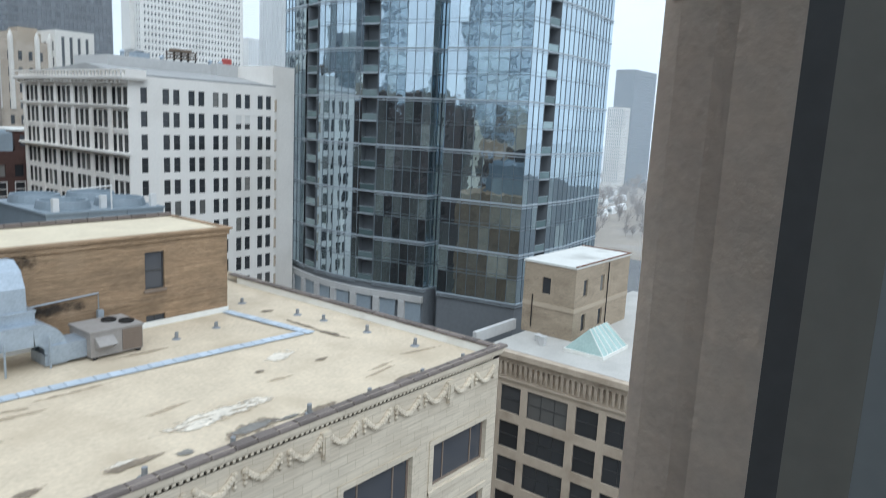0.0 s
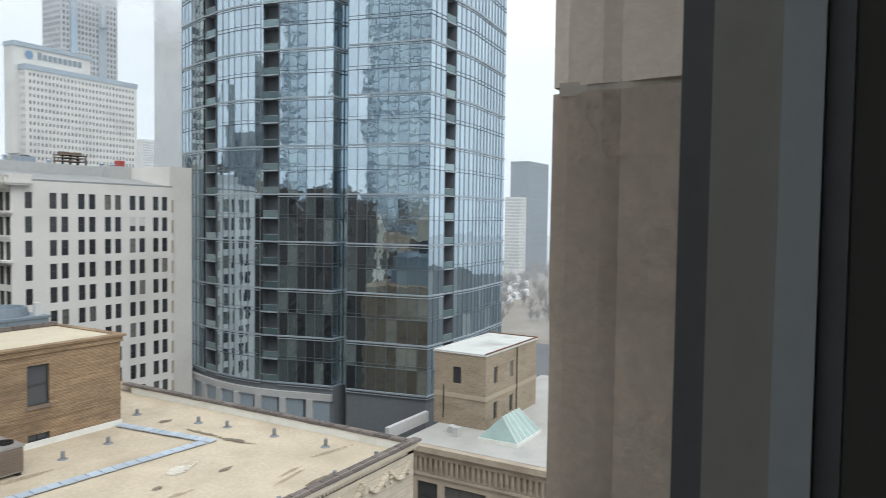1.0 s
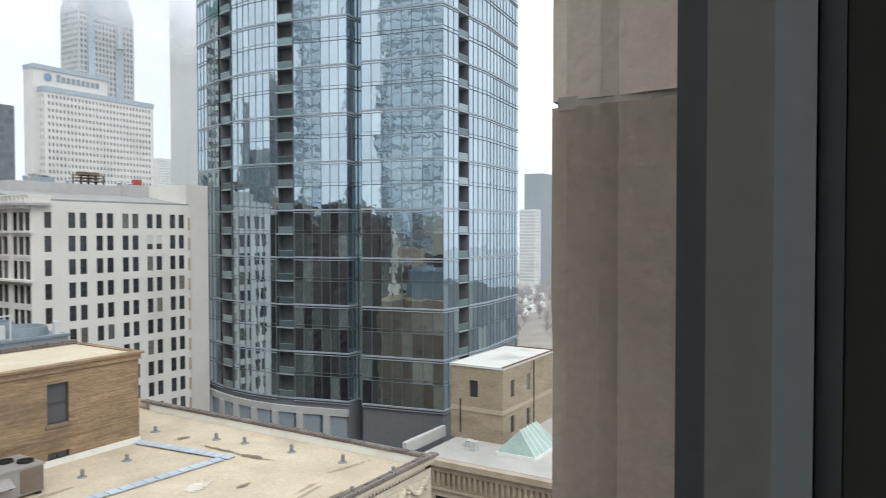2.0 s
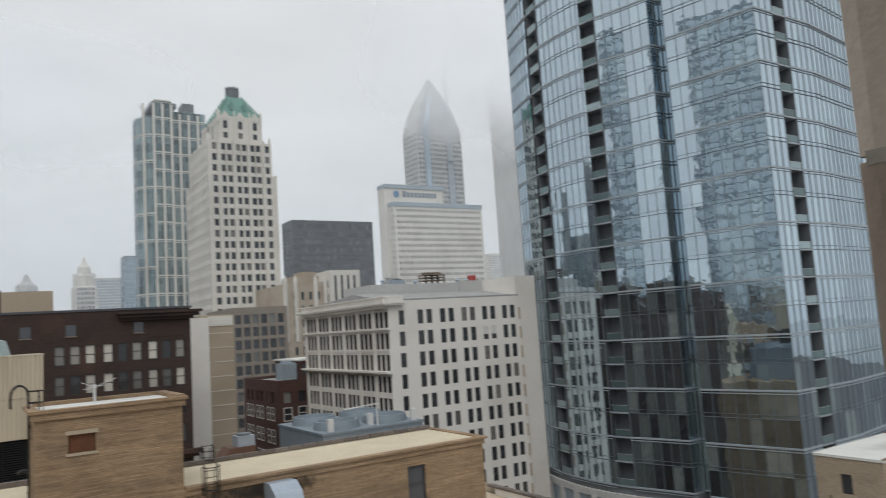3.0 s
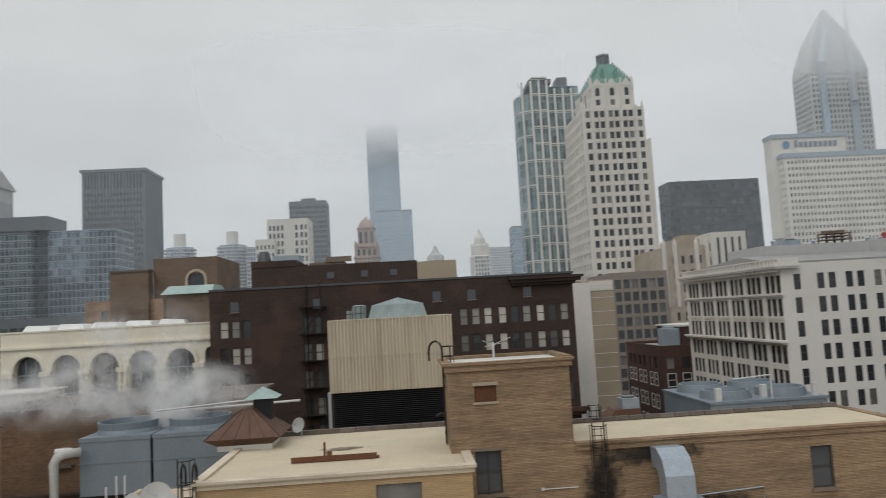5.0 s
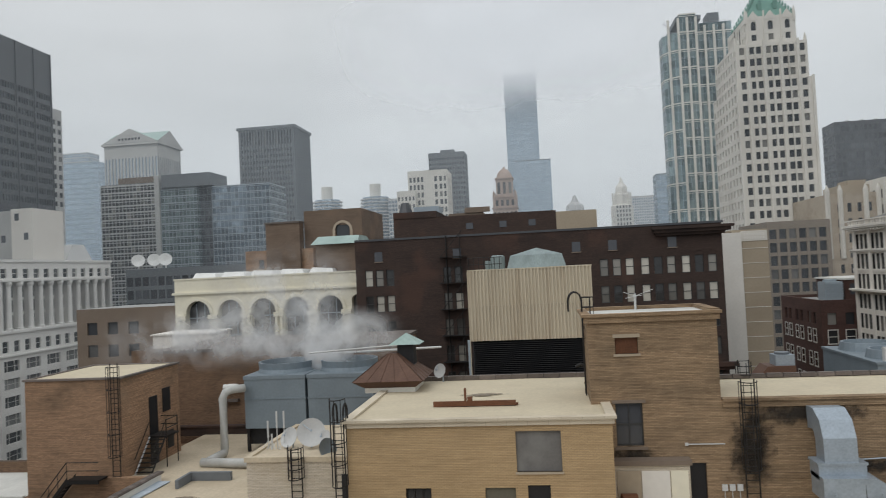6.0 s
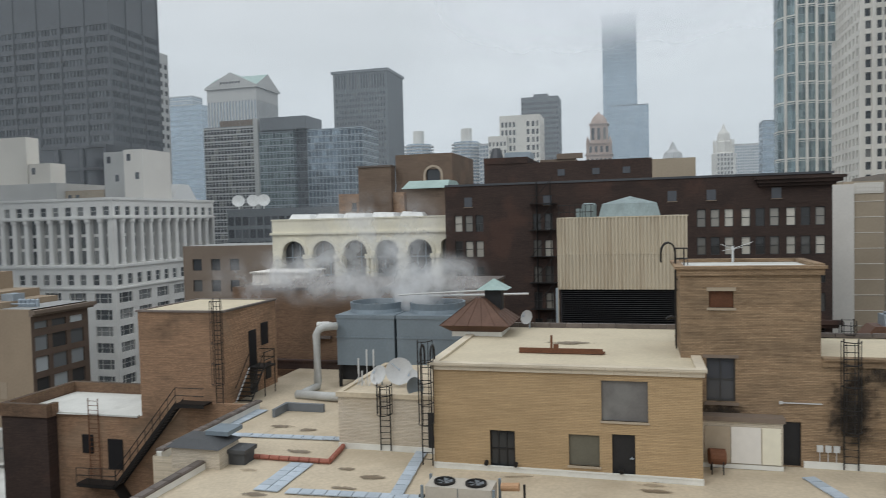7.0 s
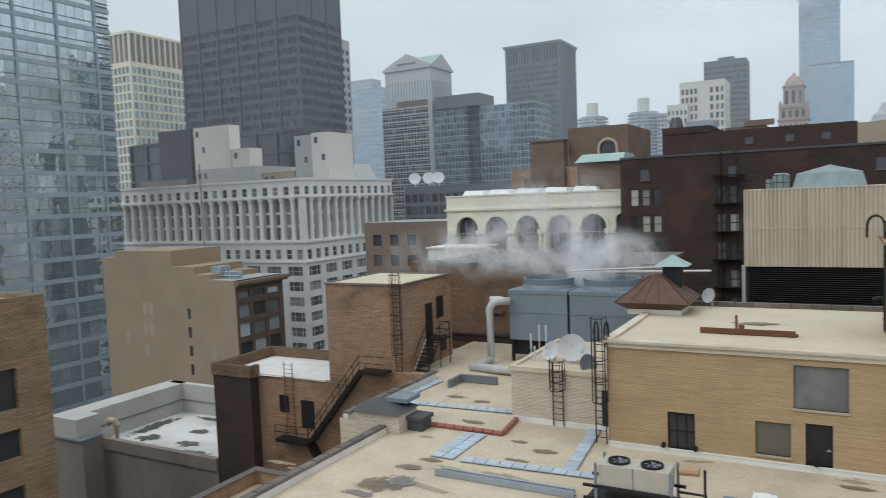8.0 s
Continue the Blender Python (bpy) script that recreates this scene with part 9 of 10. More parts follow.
# ---------------------------------------------------------------- roof plant close by
def duct_and_unit():
    t = thing("air_duct", 13.5, 34, RZ, "large galvanised air duct bending down to the roof", "duct")
    m = Mesh()
    prof = [(35.9, 54.3), (35.2, 54.35), (34.75, 54.1), (34.5, 53.6), (34.45, 52.6)]

    def sweep(line, x0, x1, th):
        pts = [Vector((0, y, z)) for y, z in line]
        for k in range(len(pts) - 1):
            ds = []
            for i in (k, k + 1):
                d = (pts[min(i + 1, len(pts) - 1)] - pts[max(i - 1, 0)]).normalized()
                ds.append(Vector((0, -d.z, d.y)))
            a, b = pts[k] + ds[0] * th / 2, pts[k + 1] + ds[1] * th / 2
            c, e = pts[k] - ds[0] * th / 2, pts[k + 1] - ds[1] * th / 2
            m.face([(x0, a.y, a.z), (x1, a.y, a.z), (x1, b.y, b.z), (x0, b.y, b.z)])
            m.face([(x0, c.y, c.z), (x0, e.y, e.z), (x1, e.y, e.z), (x1, c.y, c.z)])
            m.face([(x0, a.y, a.z), (x0, b.y, b.z), (x0, e.y, e.z), (x0, c.y, c.z)])
            m.face([(x1, a.y, a.z), (x1, c.y, c.z), (x1, e.y, e.z), (x1, b.y, b.z)])

    sweep(prof, 11.9, 13.3, 1.0)
    part("riser", m, M_GALV, t)
    m = Mesh()
    m.box(11.6, 13.6, 33.9, 35.0, 51.9, 52.6)
    m.box(11.55, 13.65, 33.85, 35.05, 52.55, 52.65)
    part("transition", m, M_GALV, t)
    m = Mesh()
    # bend sweeping down and over towards the unit
    cx, cz, r0, r1 = 13.4, 50.75, 0.35, 1.35
    n = 10
    for k in range(n):
        a0, a1 = math.radians(95 - k * 11.5), math.radians(95 - (k + 1) * 11.5)
        q = [(cx + r * math.cos(a), cz + r * math.sin(a)) for r, a in ((r1, a0), (r1, a1), (r0, a1), (r0, a0))]
        for y in (33.4, 34.9):
            m.face([(x, y, z) for x, z in (q if y < 34 else q[::-1])])
        m.face([(q[0][0], 33.4, q[0][1]), (q[0][0], 34.9, q[0][1]), (q[1][0], 34.9, q[1][1]), (q[1][0], 33.4, q[1][1])])
    m.box(11.6, 13.3, 33.4, 34.9, 51.1, 52.1)
    m.box(13.75, 14.75, 33.4, 34.9, RZ + 0.05, 50.55)
    m.box(14.0, 15.6, 33.3, 34.6, RZ + 0.15, 51.0)
    part("bend", m, M_GALV, t)
    for x in (12.0, 13.9):
        for y in (33.2, 34.8):
            m = Mesh()
            m.tube([(x, y, RZ), (x, y, 51.5)], 0.05, 6)
            part("leg", m, M_GALV, t)
    u = thing("rooftop_unit", 17, 33.6, RZ, "weathered beige rooftop air unit with two fans", "air unit")
    m = Mesh()
    m.box(15.6, 18.2, 32.9, 35.0, RZ + 0.12, 51.35)
    m.box(15.55, 18.25, 32.85, 35.05, 51.3, 51.4)
    part("casing", m, M_UNIT, u)
    for x in (17.2, 17.75):
        m = Mesh()
        m.ring(x, 34.3 if x < 17.5 else 33.6, [(0.36, 51.4), (0.36, 51.5), (0.28, 51.5), (0.26, 51.42)], 16)
        part("fan_ring", m, M_BLACKIRON, u)
    m = Mesh()
    m.box(17.15, 18.15, 32.86, 32.9, RZ + 0.2, 51.25)
    for k in range(8):
        m.box(17.15, 18.15, 32.83, 32.86, RZ + 0.3 + k * 0.12, RZ + 0.34 + k * 0.12)
    part("coil_grille", m, M_BROWN_STONE, u)
    m = Mesh()
    m.v += [(15.8, 32.9, 51.1), (16.7, 32.9, 51.1), (16.7, 32.4, 50.75), (15.8, 32.4, 50.75), (15.8, 32.9, 50.5), (16.7, 32.9, 50.5)]
    for f in ((0, 1, 2, 3), (0, 3, 4), (1, 5, 2)):
        m.f.append(f)
        m.m.append(0)
    part("intake_hood", m, M_UNIT, u)
    for x in (15.7, 17.9):
        m = Mesh()
        m.box(x, x + 0.2, 32.9, 35, RZ - 0.02, RZ + 0.12)
        part("skid", m, M_BLACKIRON, u)
    p = Mesh()
    p.tube([(14.2, 36.1, 52.2), (17.6, 36.1, 52.4), (17.6, 36.1, 51.0)], 0.04, 6)
    p.box(17.5, 17.8, 35.95, 36.19, 51.0, 51.5)
    solo("conduit", p, M_GALV, "thin conduit with a grey switch box on the wall", "conduit")


duct_and_unit()


def condenser():
    t = thing("condenser_unit", -6.9, 26, RZ, "beige two-fan condenser on a steel frame", "condenser")
    m = Mesh()
    m.box(-8.0, -5.4, 26.0, 27.1, 50.95, 51.75)
    part("casing", m, M_BEIGE_METAL, t)
    m = Mesh()
    m.box(-6.72, -6.69, 25.98, 26.0, 50.95, 51.75)
    part("panel_seam", m, M_DARKGREY, t)
    for x in (-7.35, -6.1):
        m = Mesh()
        m.ring(x, 26.55, [(0.42, 51.75), (0.42, 51.84), (0.36, 51.84), (0.34, 51.76)], 18)
        part("fan_ring", m, M_BLACKIRON, t)
        m = Mesh()
        for k in range(5):
            a = 2 * math.pi * k / 5
            m.face([(x, 26.55, 51.79), (x + 0.33 * math.cos(a), 26.55 + 0.33 * math.sin(a), 51.78), (x + 0.33 * math.cos(a + 0.7), 26.55 + 0.33 * math.sin(a + 0.7), 51.82)])
        part("fan_blade", m, M_DARKGREY, t)
    for x in (-8.15, -5.35):
        for y in (25.9, 27.15):
            m = Mesh()
            m.box(x, x + 0.1, y, y + 0.1, RZ, 51.8)
            part("post", m, M_STEELBLUE, t)
    for z in (50.35, 50.85):
        m = Mesh()
        m.box(-8.6, -5.0, 25.9, 26.0, z, z + 0.1)
        m.box(-8.6, -5.0, 27.1, 27.2, z, z + 0.1)
        part("frame_rail", m, M_BLACKIRON, t)
    # black box below the condenser, painting in the shade under its frame
    m = Mesh()
    m.box(-8.5, -5.1, 26.05, 27.05, 50.0, 50.4)
    part("shadow_pan", m, M_LOUVRE_SHADE, t)
    p = Mesh()
    p.tube([(-5.2, 27.0, 51.55), (-4.5, 27.0, 51.6)], 0.16, 10, 0)
    p.tube([(-4.3, 27.0, 51.7), (-4.3, 27.0, 50.1)], 0.05, 6, 1)
    p.tube([(-5.2, 26.6, 50.9), (-4.2, 26.6, 50.9), (-4.2, 26.6, 50.1)], 0.05, 6, 1)
    p.tube([(-5.2, 26.5, 50.6), (-3.9, 26.5, 50.6)], 0.06, 6, 1)
    p.ring(-3.95, 26.6, [(0.16, 50.0), (0.18, 50.3), (0.1, 50.45)], 10, 1)
    solo("refrigerant_pipe", p, [mat("orange_tape", (0.45, 0.27, 0.15), 0.7), M_BLACKIRON], "insulated pipes and valves beside a condenser", "pipes")
    a = Mesh()
    a.box(-2.75, -1.95, 27.3, 28.0, RZ + 0.05, 50.75)
    a.ring(-2.35, 27.65, [(0.3, 50.75), (0.3, 50.81), (0.24, 50.81)], 16, 0)
    a.box(-2.7, -2.2, 27.28, 27.3, RZ + 0.15, 50.65, 1)
    solo("small_air_unit", a, [M_WHITEMETAL, M_LOUVRE_SHADE], "small white air unit standing on the roof", "air unit")
    a = Mesh()
    a.box(-3.9, -2.9, 28.0, 28.8, RZ + 0.02, RZ + 0.12)
    solo("metal_sheet", a, M_STEELBLUE, "pale blue metal sheet lying on the roof", "metal sheet")


condenser()


def cupola():
    t = thing("roof_cupola", -9.2, 42.5, 55.0, "rusty copper hipped cupola with a green vent cap", "cupola")
    m = Mesh()
    m.box(-10.7, -7.7, 41.2, 44.0, 55.0, 55.45)
    part("kerb", m, M_FLASH, t)
    m = Mesh()
    m.box(-10.55, -7.85, 41.35, 43.85, 55.45, 55.75)
    part("louvre_band", m, M_LOUVRE_SHADE, t)
    m = Mesh()
    ea, eb = 55.72, 57.15
    B = [(-11.3, 40.6), (-7.1, 40.6), (-7.1, 44.6), (-11.3, 44.6)]
    T = [(-9.5, 42.2), (-8.9, 42.2), (-8.9, 43.0), (-9.5, 43.0)]
    L = [(-10.6, 41.3), (-7.8, 41.3), (-7.8, 43.9), (-10.6, 43.9)]
    for k in range(4):
        k2 = (k + 1) % 4
        m.face([(*B[k], ea), (*B[k2], ea), (*T[k2], eb), (*T[k], eb)])
        m.face([(*L[k2], ea - 0.5), (*B[k2], ea), (*B[k], ea), (*L[k], ea - 0.5)])
    m.face([(*p, eb) for p in T])
    part("hip_roof", m, M_COPPER_RUST, t)
    for k in range(4):
        k2 = (k + 1) % 4
        for j in range(6):
            s = j / 5
            a = Vector((*B[k], ea)).lerp(Vector((*B[k2], ea)), s)
            b = Vector((*T[k], eb)).lerp(Vector((*T[k2], eb)), s)
            q = Mesh()
            q.tube([tuple(a), tuple(b)], 0.03, 5)
            part("roof_seam", q, M_COPPER_RUST, t)
    m = Mesh()
    m.box(-8.95, -7.95, 42.6, 43.5, 56.3, 57.65)
    part("vent_shaft", m, M_LOUVRE_SHADE, t)
    m = Mesh()
    m.v += [(-9.4, 42.2, 57.65), (-7.5, 42.2, 57.65), (-7.5, 43.9, 57.65), (-9.4, 43.9, 57.65), (-8.45, 43.05, 58.3)]
    for f in ((0, 1, 4), (1, 2, 4), (2, 3, 4), (3, 0, 4), (0, 3, 2, 1)):
        m.f.append(f)
        m.m.append(0)
    part("cap", m, M_VERDIGRIS, t, "green copper vent cap")


cupola()
b = Mesh()
b.box(-5.9, -1.7, 36.3, 36.45, 55.05, 55.3)
b.box(-5.9, -1.6, 36.45, 36.75, 55.05, 55.12)
b.box(-4.3, -4.2, 36.3, 36.5, 55.3, 55.95)
b.box(-4.15, -3.9, 36.3, 36.5, 55.3, 55.5)
solo("rusty_beam", b, M_RUST, "rusty steel beam lying on the penthouse roof", "beam")
b = Mesh()
b.tube([(2.2, 43.2, 55.05), (2.2, 43.2, 55.9), (1.9, 43.2, 56.05), (1.6, 43.2, 55.9)], 0.1, 8)
solo("vent_gooseneck", b, M_BLACKIRON, "black gooseneck vent on the penthouse roof", "vent pipe")


def dish(x, y, z, r, n, base, m=M_DISH, label="grey satellite dish on a mast"):
    t = thing("satellite_dish", x, y, base, label, "satellite dish", "dishes on the dish roof")
    n = Vector(n).normalized()
    a = n.orthogonal().normalized()
    b2 = n.cross(a)
    c = Vector((x, y, z))
    q = Mesh()
    rings = 5
    for i in range(rings):
        for j in range(20):
            def P(ii, jj, back=0.0):
                s = ii / rings
                ang = 2 * math.pi * jj / 20
                return tuple(c + r * s * (math.cos(ang) * a + math.sin(ang) * b2) + n * (0.28 * r * s * s - back))
            if i == 0:
                q.face([P(0, j), P(1, j), P(1, j + 1)])
                q.face([P(0, j, 0.02), P(1, j + 1, 0.02), P(1, j, 0.02)])
            else:
                q.face([P(i, j), P(i + 1, j), P(i + 1, j + 1), P(i, j + 1)])
                q.face([P(i, j, 0.02), P(i, j + 1, 0.02), P(i + 1, j + 1, 0.02), P(i + 1, j, 0.02)])
    part("reflector", q, m, t, smooth=True)
    q = Mesh()
    q.tube([tuple(c - n * 0.05), (x - n.x * 0.2, y - n.y * 0.2, z - 0.2), (x - n.x * 0.2, y - n.y * 0.2, base)], 0.05, 6)
    part("mast", q, M_GALV, t)
    q = Mesh()
    q.tube([tuple(c - b2 * r), tuple(c + n * r * 0.9)], 0.025, 5)
    q.tube([tuple(c + n * r * 0.9), tuple(c + n * r * 1.05)], 0.06, 6)
    part("feed_arm", q, M_GALV, t)


dish(-13.8, 37, 53.45, 0.55, (-0.35, -0.8, 0.45), 52.9)
dish(-12.65, 37, 53.7, 0.75, (0.3, -0.85, 0.35), 52.9)
dish(-11.75, 36.6, 53.5, 0.42, (-0.3, -0.8, 0.4), 52.9)
dish(-11.5, 35.9, 53.1, 0.55, (0.75, -0.5, 0.3), 52.9, M_STEELBLUE, "blue-grey satellite dish turned sideways")
dish(-6.6, 44.2, 55.75, 0.45, (-0.5, -0.8, 0.3), 55.05)
for x, h in ((-15.0, 54.4), (-14.5, 54.9), (-14.1, 54.9), (-14.8, 53.7)):
    b = Mesh()
    b.tube([(x, 36.9, 52.9), (x, 36.9, h)], 0.025, 5)
    b.tube([(x, 36.9, h - 0.9), (x, 36.9, h)], 0.05, 6)
    b.tube([(x - 0.25, 36.7, 52.92), (x, 36.9, 53.4), (x + 0.25, 36.7, 52.92)], 0.02, 4)
    solo("antenna", b, M_DISH, "slim white antenna mast on the dish roof", "antenna", "antennas on the dish roof")
p = Mesh()
p.tube([(-20.9, 47.6, 54.5), (-21.6, 47.0, 54.5), (-21.95, 46.8, 54.35), (-22.1, 46.7, 54.0), (-22.1, 46.7, 50.6), (-22.1, 46.6, 50.3), (-22.4, 45.0, 50.2)], 0.28, 12)
p.tube([(-22.6, 44.4, 50.25), (-20.2, 44.0, 50.3), (-16.2, 43.6, 50.35)], 0.3, 12)
solo("water_pipe", p, mat("grey_pipe_lagging", (0.45, 0.45, 0.43), 0.6, var=0.12, scale=0.8, fine=9, bump=0.003, stain=(0.28, 0.27, 0.25), stain_amt=0.5), "thick pale grey insulated pipe leaving the cooling towers", "pipe", smooth=True)
p = Mesh()
p.box(-21.9, -19.2, 41.2, 41.45, RZ, 50.5)
p.box(-21.9, -21.7, 39.6, 41.2, RZ, 50.5)
solo("roof_upstand", p, M_DARKGREY, "grey sheet-metal upstand on the roof", "upstand")
p = Mesh()
p.tube([(-16.6, 49, 56.6), (-9.5, 50, 56.9)], 0.06, 8)
p.tube([(-16.0, 51, 56.3), (-7.5, 51, 56.5)], 0.08, 8)
p.tube([(-9.5, 50, 50), (-9.5, 50, 57.2)], 0.09, 8)
solo("steam_pipe", p, M_DISH, "thin grey pipes over the cooling towers", "pipe")
p = Mesh()
p.box(-25.4, -24.8, 54.8, 55.0, 53.3, 53.7)
p.tube([(-25.7, 54.6, 53.5), (-24.5, 54.6, 53.5)], 0.23, 10)
solo("vent_pipe", p, M_WHITEMETAL, "short white pipe end on a brick wall", "vent pipe")
def soot(x0, x1, z0, z1, y):
    """A film of soot on a south wall, ragged at its rim."""
    m = Mesh()
    m.box(x0, x1, y - 0.006, y - 0.004, z0, z1)
    solo("soot_stain", m, M_SOOT, "black soot stain on a tan brick wall", "stain", "soot stains on the brick walls")


soot(8.2, 10.6, 50.4, 55.0, 36.17)
soot(8.4, 15.2, 53.7, 55.0, 36.155)
soot(2.6, 5.2, 51.9, 53.1, 36.17)
soot(12.0, 17.5, 51.5, 52.3, 36.15)

# red sheet-metal duct head with a small cooling unit on it
t = thing("duct_head", 16, 55, RZ, "red-brown sheet-metal duct head with a grey cooling unit", "ventilation")
p = Mesh()
p.box(14.9, 17.4, 54.0, 56.0, RZ, 53.3)
p.v += [(14.9, 54, 53.3), (17.4, 54, 53.3), (17.4, 56, 53.3), (14.9, 56, 53.3), (15.5, 54, 54.0), (17.4, 54, 54.0), (17.4, 56, 54.0), (15.5, 56, 54.0)]
p.f += [tuple(len(p.v) - 8 + q for q in f) for f in ((4, 5, 6, 7), (0, 1, 5, 4), (1, 2, 6, 5), (2, 3, 7, 6), (3, 0, 4, 7))]
p.m += [0] * 5
part("duct_body", p, M_COPPER_RUST, t)
p = Mesh()
p.box(16.1, 17.4, 54.2, 55.6, 54.0, 54.75)
part("unit_casing", p, M_GALV, t)
p = Mesh()
p.ring(16.75, 54.9, [(0.5, 54.75), (0.55, 54.9), (0.35, 54.92)], 12)
part("fan_cowl", p, M_DARKGREY, t)

# barrel brazier, switch boxes, antenna frame
b = Mesh()
b.tube([(3.1, 34.7, 50.75), (3.8, 34.8, 50.72)], 0.36, 14, 0)
for x, y in ((3.2, 34.4), (3.7, 34.4), (3.2, 35.0), (3.75, 35.0)):
    b.tube([(x, y, RZ), (x, y, 50.6)], 0.03, 5, 1)
solo("barrel_grill", b, [M_RUST, M_BLACKIRON], "rusty barrel grill on thin legs", "grill")
for x in (7.95, 8.3, 8.65):
    b = Mesh()
    b.box(x, x + 0.25, 36.08, 36.19, 50.78, 51.08)
    b.tube([(x + 0.12, 36.15, 50.78), (x + 0.12, 36.15, 50.3)], 0.02, 5)
    solo("switch_box", b, M_DISH, "small grey switch box on a sooted wall", "switch box", "switch boxes")
b = Mesh()
b.box(6.35, 6.5, 36.1, 36.19, 52.95, 53.08)
b.box(6.5, 8.2, 36.12, 36.19, 52.99, 53.03)
solo("wall_bracket", b, M_DISH, "small pale bracket and cable on the wall", "bracket")
b = Mesh()
b.tube([(4.9, 40.5, 59.3), (4.9, 40.5, 60.2)], 0.06, 6)
b.box(4.82, 4.98, 40.42, 40.58, 59.98, 60.1)
for dx, dz in ((-0.6, 0.25), (1.0, 0.35), (-0.5, -0.1), (0.45, 0.05)):
    b.tube([(4.9, 40.5, 60.05), (4.9 + dx, 40.5, 60.05 + dz)], 0.015, 5)
solo("rooftop_antenna", b, M_DISH, "pale spidery antenna on the attic roof", "antenna")
for x in (-7.0, -5.6, -0.8):
    b = Mesh()
    b.tube([(x, 32.9, 50.45), (x, 32.7, 50.4)], 0.1, 10)
    solo("drain_pipe", b, M_BLACKIRON, "short black drain stub at the wall foot", "drain pipe", "drain stubs")
b = Mesh()
b.box(62, 70, 43.0, 43.5, 38.4, 39.6)
solo("roof_wall", b, M_CONCRETE, "low grey upstand wall at the end of a white roof", "wall")
for x, y, s in ((66.2, 37.0, 0.6), (68.6, 33.5, 0.55)):
    b = Mesh()
    b.box(x, x + s, y, y + s, 38.4, 39.45)
    b.box(x - 0.06, x + s + 0.06, y - 0.06, y + s + 0.06, 39.45, 39.52)
    solo("roof_vent", b, M_CONCRETE, "small capped vent box on a white roof", "roof vent", "vents on the white roof")
b = Mesh()
b.ring(67.5, 38.5, [(0.4, 38.4), (0.4, 39.2), (0.5, 39.25), (0.1, 39.4)], 10)
solo("roof_vent", b, M_CONCRETE, "small round vent on a white roof", "roof vent", "vents on the white roof")
b = Mesh()
b.tube([(69.9, 41.0, 39.2), (69.9, 41.0, 43.0)], 0.06, 6)
b.tube([(78.0, 35.6, 38.6), (78.0, 35.6, 46.6)], 0.06, 6)
solo("drain_pipe", b, M_BLACKIRON, "dark downpipes on a brick lift tower", "drain pipe")
b = Mesh()
b.tube([(-160.5, 148.6, 0), (-160.5, 148.6, 75)], 0.15, 6)
solo("flag_pole", b, M_DARKGREY, "tall thin pole before the white office block", "pole")


# ---------------------------------------------------------------- bare trees of the park
def bare_tree(x, y, h, seed):
    rr = random.Random(seed)
    t = thing("park_tree", x, y, 0, "bare brown park tree with fine twigs", "tree", "trees of the park")
    m = Mesh()
    m.tube([(x, y, 0), (x + rr.uniform(-0.3, 0.3), y, h * 0.3), (x + rr.uniform(-0.6, 0.6), y + rr.uniform(-0.6, 0.6), h * 0.6)], h * 0.022, 6)
    part("trunk", m, M_TWIG, t)
    m = Mesh()
    lean = Vector((rr.uniform(-0.5, 0.5), rr.uniform(-0.5, 0.5), 0))
    for _ in range(70):
        a, e = rr.uniform(0, 6.28), rr.uniform(0.25, 1.35)
        s = rr.uniform(0.25, 0.62) * h
        l_ = rr.uniform(0.2, 0.5) * h
        d = (Vector((math.cos(a) * math.cos(e), math.sin(a) * math.cos(e), math.sin(e))) + lean * rr.random()).normalized()
        p = Vector((x + rr.uniform(-0.12, 0.12) * h, y + rr.uniform(-0.12, 0.12) * h, s))
        q = p + d * l_ * 0.5 + Vector((rr.uniform(-0.5, 0.5), rr.uniform(-0.5, 0.5), rr.uniform(0, 0.6)))
        r_ = q + d * l_ * 0.5 + Vector((rr.uniform(-0.9, 0.9), rr.uniform(-0.9, 0.9), rr.uniform(0, 0.8)))
        m.tube([p, q, r_], 0.075, 3)
    part("crown", m, M_TWIG, t)


M_TWIG = mat("bare_twigs", (0.25, 0.205, 0.17), 0.9, var=0.2, scale=2, fine=6, bump=0)
rt = random.Random(11)
for k in range(110):
    d = rt.uniform(420, 880)
    a = math.radians(rt.uniform(60, 68))
    bare_tree(d * math.sin(a), d * math.cos(a), rt.uniform(8, 17), k)
b = Mesh()
b.face([(330, 120, 0.06), (1500, 420, 0.06), (1500, 1000, 0.06), (330, 260, 0.06)])
solo("park_lawn", b, mat("winter_lawn", (0.24, 0.20, 0.15), 0.95, var=0.25, scale=14, fine=0.4, bump=0, stain=(0.33, 0.31, 0.28), stain_amt=0.6), "brown winter park ground with pale paths", "lawn", kind="structure")
for k in range(9):
    b = Mesh()
    d, a = 520 + k * 26, math.radians(64.6 + (k % 3) * 0.7)
    x, y = d * math.sin(a), d * math.cos(a)
    b.box(x, x + 9, y, y + 5, 0, 3.4)
    b.tube([(x, y + 2.5, 3.4), (x + 9, y + 2.5, 3.4)], 2.2, 8)
    solo("park_pavilion", b, M_WHITEMETAL, "low white tent in the winter park", "pavilion", "tents of the park")


